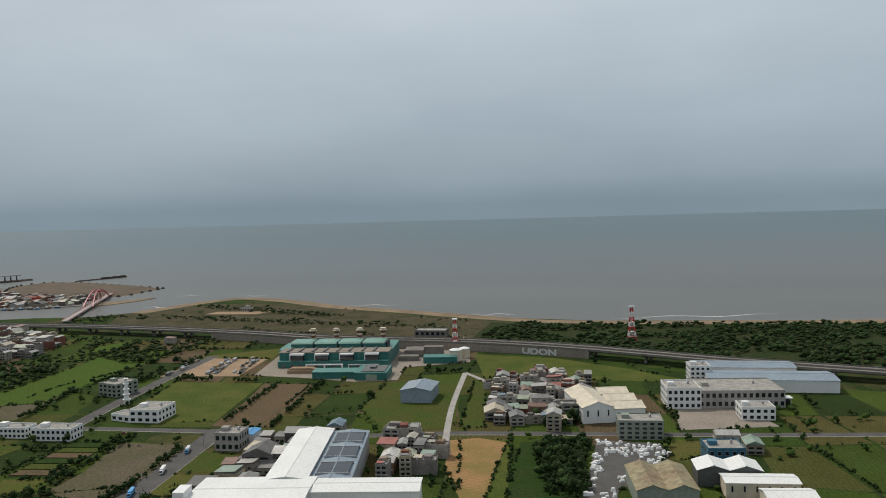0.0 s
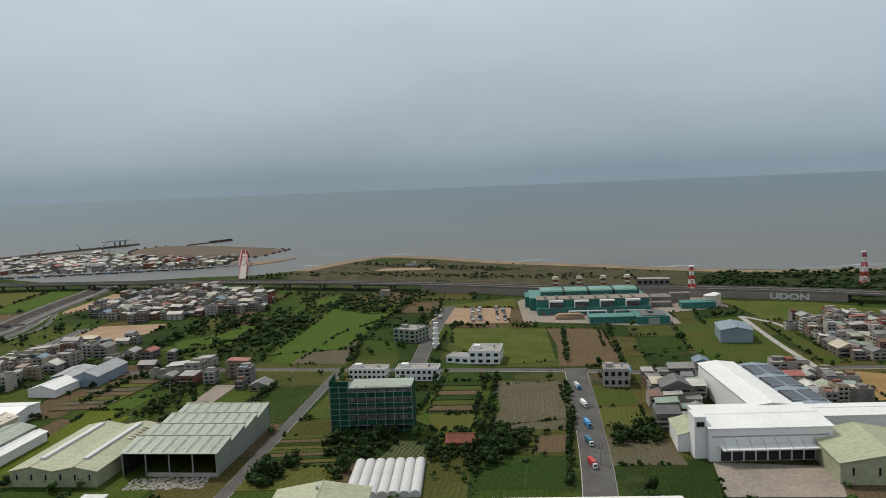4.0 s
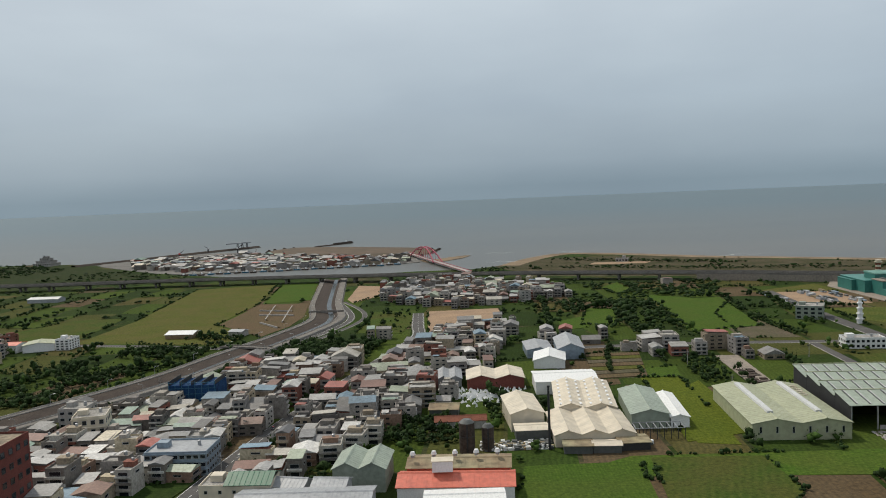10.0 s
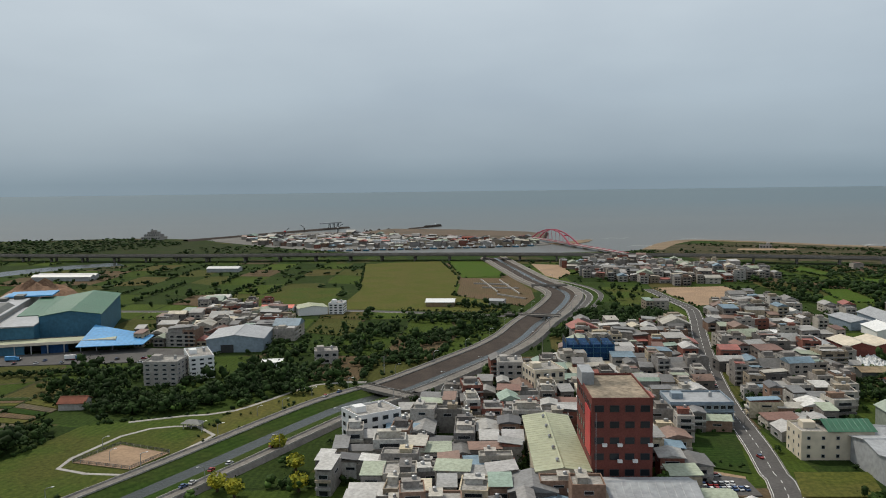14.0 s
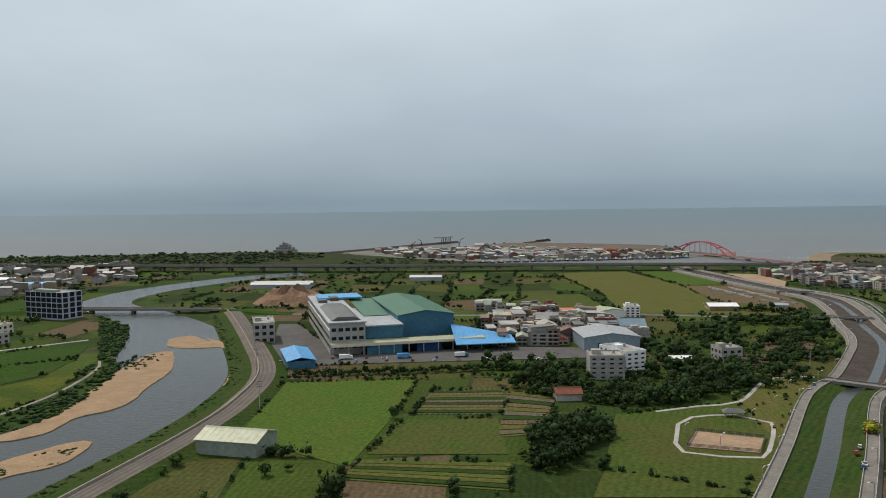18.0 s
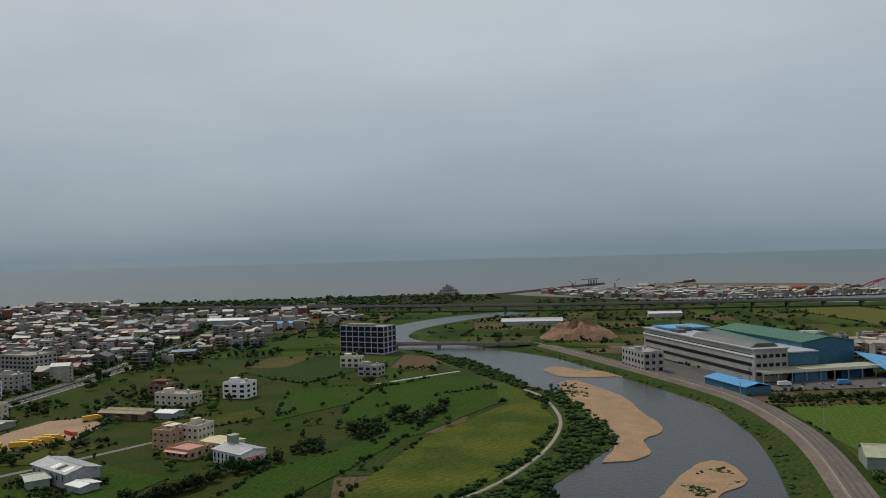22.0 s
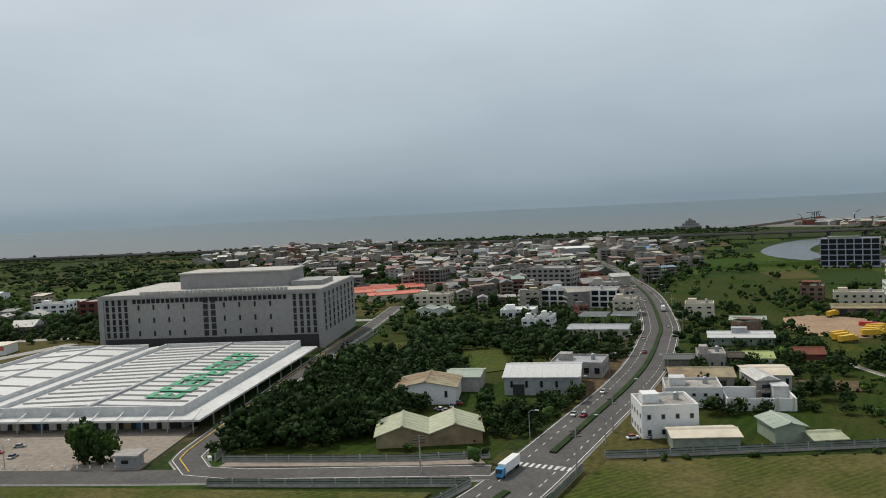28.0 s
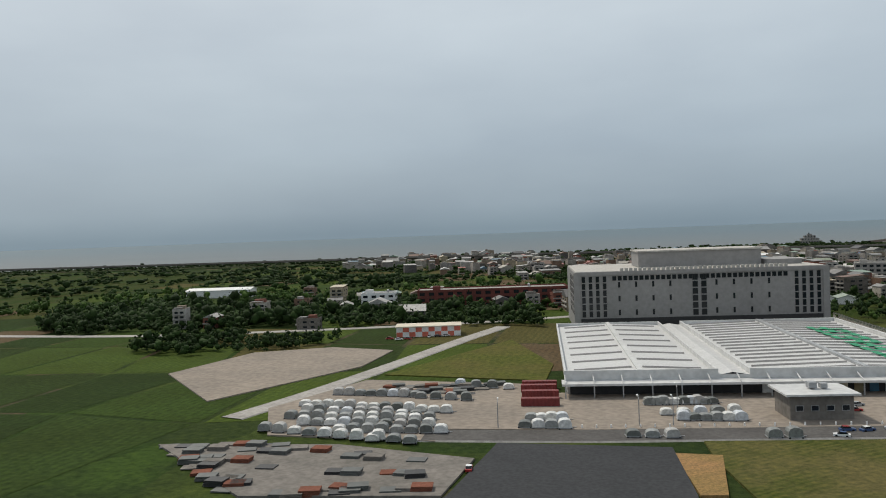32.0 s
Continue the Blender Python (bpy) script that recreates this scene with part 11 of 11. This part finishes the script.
farwoods += fill([(-238.3, 498.9), (-286.3, 606.0), (-181.7, 580.8), (-186.2, 519.9)], 6, 1.5, 2.8, 0.85)
farwoods += fill([(-300.5, 385.2), (-279.7, 507.0), (-245.7, 480.9), (-256.9, 379.0)], 6, 1.4, 2.6, 0.75)
farwoods += fill([(-326.1, 510.0), (-221.2, 563.3), (-189.8, 500.3), (-240.2, 414.0), (-318.2, 419.0)], 7, 1.5, 2.8, 0.8)
lone = [t for t in scatter if t[1] < 190][::4][:120]
keep = set(lone)
scatter = [t for t in scatter if t not in keep]
planting("near_woodland", [t for t in woods if t[1] < 200], FINECROWNS, LEAF, "dense dark green trees and tall bushes")
planting("woodland", [t for t in woods if 200 <= t[1] < 270], CROWNS, LEAF, "dense dark green trees and tall bushes")
planting("back_woodland", [t for t in woods if t[1] >= 270], MIDCROWNS, LEAF, "dark green trees and tall bushes further back")
planting("tree_belts", [t for t in belts if t[1] < 330], MIDCROWNS, LEAF, "rough tree belts along the edges of small fields", "trees")
planting("far_tree_belts", [t for t in belts if t[1] >= 330], FARCROWNS, LEAF, "distant tree belts along the edges of small fields", "trees")
planting("rough_scrub", rough, BUSHES, LEAFLIGHT, "low yellow-green scrub on fallow ground", "scrub")
planting("works_hedge", works_hedge, CROWNS, LEAF, "dark hedge along the front of the works yard", "hedge")
planting("hedges", hedge, BUSHES, LEAF, "rough green hedges along field edges", "hedge")
planting("scrub", scatter, MIDCROWNS, LEAFLIGHT, "scattered trees and bushes over the plain")
farwoods = [(x, y, r, h * (0.55 if y > 480 else 0.85)) for x, y, r, h in farwoods]
planting("far_woodland", farwoods, FARCROWNS, LEAF, "distant dark green trees and coastal scrub")
bank = []
PATHLINE = smooth([(-820.9, 172.5), (-808.1, 189.8), (-795.0, 221.1), (-788.3, 256.2), (-790.7, 293.6), (-796.4, 310.8)], 3.0)
for i in range(6400):
    px, py = RND.uniform(min(p[0] for p in SHELF), max(p[0] for p in SHELF)), RND.uniform(min(p[1] for p in SHELF), max(p[1] for p in SHELF))
    if inside(px, py, SHELF) and min(math.hypot(px - a, py - b) for a, b in PATHLINE) > 2.6:
        bank.append((px, py, RND.uniform(0.8, 1.8), RND.uniform(0.4, 0.8)))
foot = offsets(lev, -7.0) + offsets(lev, -4.6)
for x, y in foot[2:]:
    for _ in range(11):
        bank.append((x + RND.uniform(-2.4, 2.2), y + RND.uniform(-3, 3), RND.uniform(0.4, 1.0), RND.uniform(0.5, 0.9)))
for i in range(90):
    bank.append((-781 + RND.gauss(0, 3.2), 306 + RND.gauss(0, 8), RND.uniform(0.5, 1.1), RND.uniform(0.5, 0.9)))
isle = [(-769.0, 185.7), (-760.5, 197.0), (-754.9, 199.4), (-754.3, 188.0), (-761.8, 180.9), (-766.9, 175.8)]
for i in range(900):
    px, py = RND.uniform(-770, -753), RND.uniform(175, 200)
    if inside(px, py, isle) and noise.noise((px * 0.16, py * 0.16, 2.0)) > 0.05:
        bank.append((px, py, RND.uniform(0.35, 0.8), RND.uniform(0.4, 0.8)))
planting("river_scrub", bank, BUSHES, REED, "low green scrub along the river banks", "scrub")


def tree(x, y, r, hf, i):
    t = thing("tree", x, y, RND.uniform(0, 360), "small broad-leaved tree with a dense green crown", "tree", "field trees")
    h = r * hf
    part("trunk", shared(("trunk", i % 3), lambda: Shape().tube(0, 0, 0, 1.2, 0.16, 0.1, n=7).beam((0, 0, 0.9), (0.35, 0.1, 1.5), 0.05).beam((0, 0, 0.9), (-0.3, 0.2, 1.5), 0.05).mesh("trunk", BARK)), None, t, at=Matrix.Diagonal((r, r, h, 1)))

    def crown():
        v, f = leafy(100 + i % 5, 18, 110)
        me = bpy.data.meshes.new("crown")
        me.from_pydata([tuple(p) for p in v + np.array([0, 0, 0.35])], [], [tuple(int(k) for k in q) for q in f])
        me.materials.append(LEAF if i % 2 else LEAFLIGHT)
        return me
    part("crown", shared(("crown", i % 5, i % 2), crown), None, t, at=Matrix.Diagonal((r, r, h, 1)))


for i, (x, y, r, hf) in enumerate(lone):
    tree(x, y, r, hf, i)
for i, (x, y) in enumerate(((-558.2, 200.2), (-551.6, 185.7), (-548.9, 173.2), (-566.7, 173.9), (-562.2, 170.5))):
    t = thing("flowering_tree", x, y, i * 50, "round tree covered in yellow blossom", "tree", "blossoming trees")
    part("trunk", MESHES[("trunk", 0)] if ("trunk", 0) in MESHES else Shape().tube(0, 0, 0, 1.2, 0.16, n=7).mesh("trunk", BARK), None, t, at=Matrix.Diagonal((2.2, 2.2, 2.0, 1)))

    def crown2():
        v, f = leafy(77, 20, 140)
        me = bpy.data.meshes.new("crown")
        me.from_pydata([tuple(p) for p in v + np.array([0, 0, 0.3])], [], [tuple(int(k) for k in q) for q in f])
        me.materials.append(FLOWER)
        return me
    part("crown", shared("flower_crown", crown2), None, t, at=Matrix.Diagonal((2.2, 2.2, 2.0, 1)))

pb = [(px + dx, py + dy, 0.5, 1.2) for (px, py) in ((-581.4, 222.2), (-574.8, 231.1), (-566.2, 244.1), (-559.8, 251.1), (-565.2, 230.6), (-572.6, 218.8), (-579.3, 208.2), (-557.8, 243.7)) for dx, dy in ((0, 0), (2.5, 1.5))]
planting("plot_bushes", [(-458.5 + i * 1.6 + DICE.uniform(-0.6, 0.6), 186.5 - i * 0.6 + DICE.uniform(-0.8, 1.8), 0.5, 1.1) for i in range(8)], CROWNS, LEAF, "bushes along the edge of an overgrown plot", "bushes")
def clump(points, n, spread, rad):
    """n bushes strewn round each of the points."""
    return [(px + DICE.uniform(-spread, spread), py + DICE.uniform(-spread, spread), DICE.uniform(*rad), DICE.uniform(0.8, 1.2)) for px, py in points for k in range(n)]


planting("roadside_thicket", clump(((-962.8, 159.4), (-956.6, 151.8), (-953.1, 156.4), (-948.3, 154.1), (-943.7, 151.2), (-952.4, 165.5), (-947.7, 161.1), (-952.7, 148.2)), 7, 3.4, (0.8, 1.4)), CROWNS, LEAF, "dense green thicket beside a lane", "bushes")
planting("lane_grove", clump(((-972.2, 222.3), (-969.9, 226.7), (-965.3, 223.5), (-964.7, 212.1), (-977.6, 208.5), (-980.0, 195.9), (-983.2, 187.7)), 5, 2.5, (0.9, 1.5)), CROWNS, LEAF, "dark grove of trees beside a lane and sheds", "trees")
planting("meadow_thicket", clump(((-911.2, 147.4), (-908.5, 145.2), (-912.7, 181.8), (-909.9, 179.4), (-906.9, 178.9), (-921.7, 191.9), (-901.8, 191.7)), 4, 1.6, (0.8, 1.3)), CROWNS, LEAF, "round dark bushes in the meadows", "bushes")
planting("young_park_trees", pb, CROWNS, LEAF, "young park trees in rows", "trees")
for i, (px, py) in enumerate(((-1109.2, 128.9), (-1108.1, 127.5), (-1106.6, 128.8), (-1105.5, 127.4), (-1104.0, 128.7))):
    tree(px, py, (2.3, 1.6, 1.8, 1.4, 1.7)[i], 1.5, i)
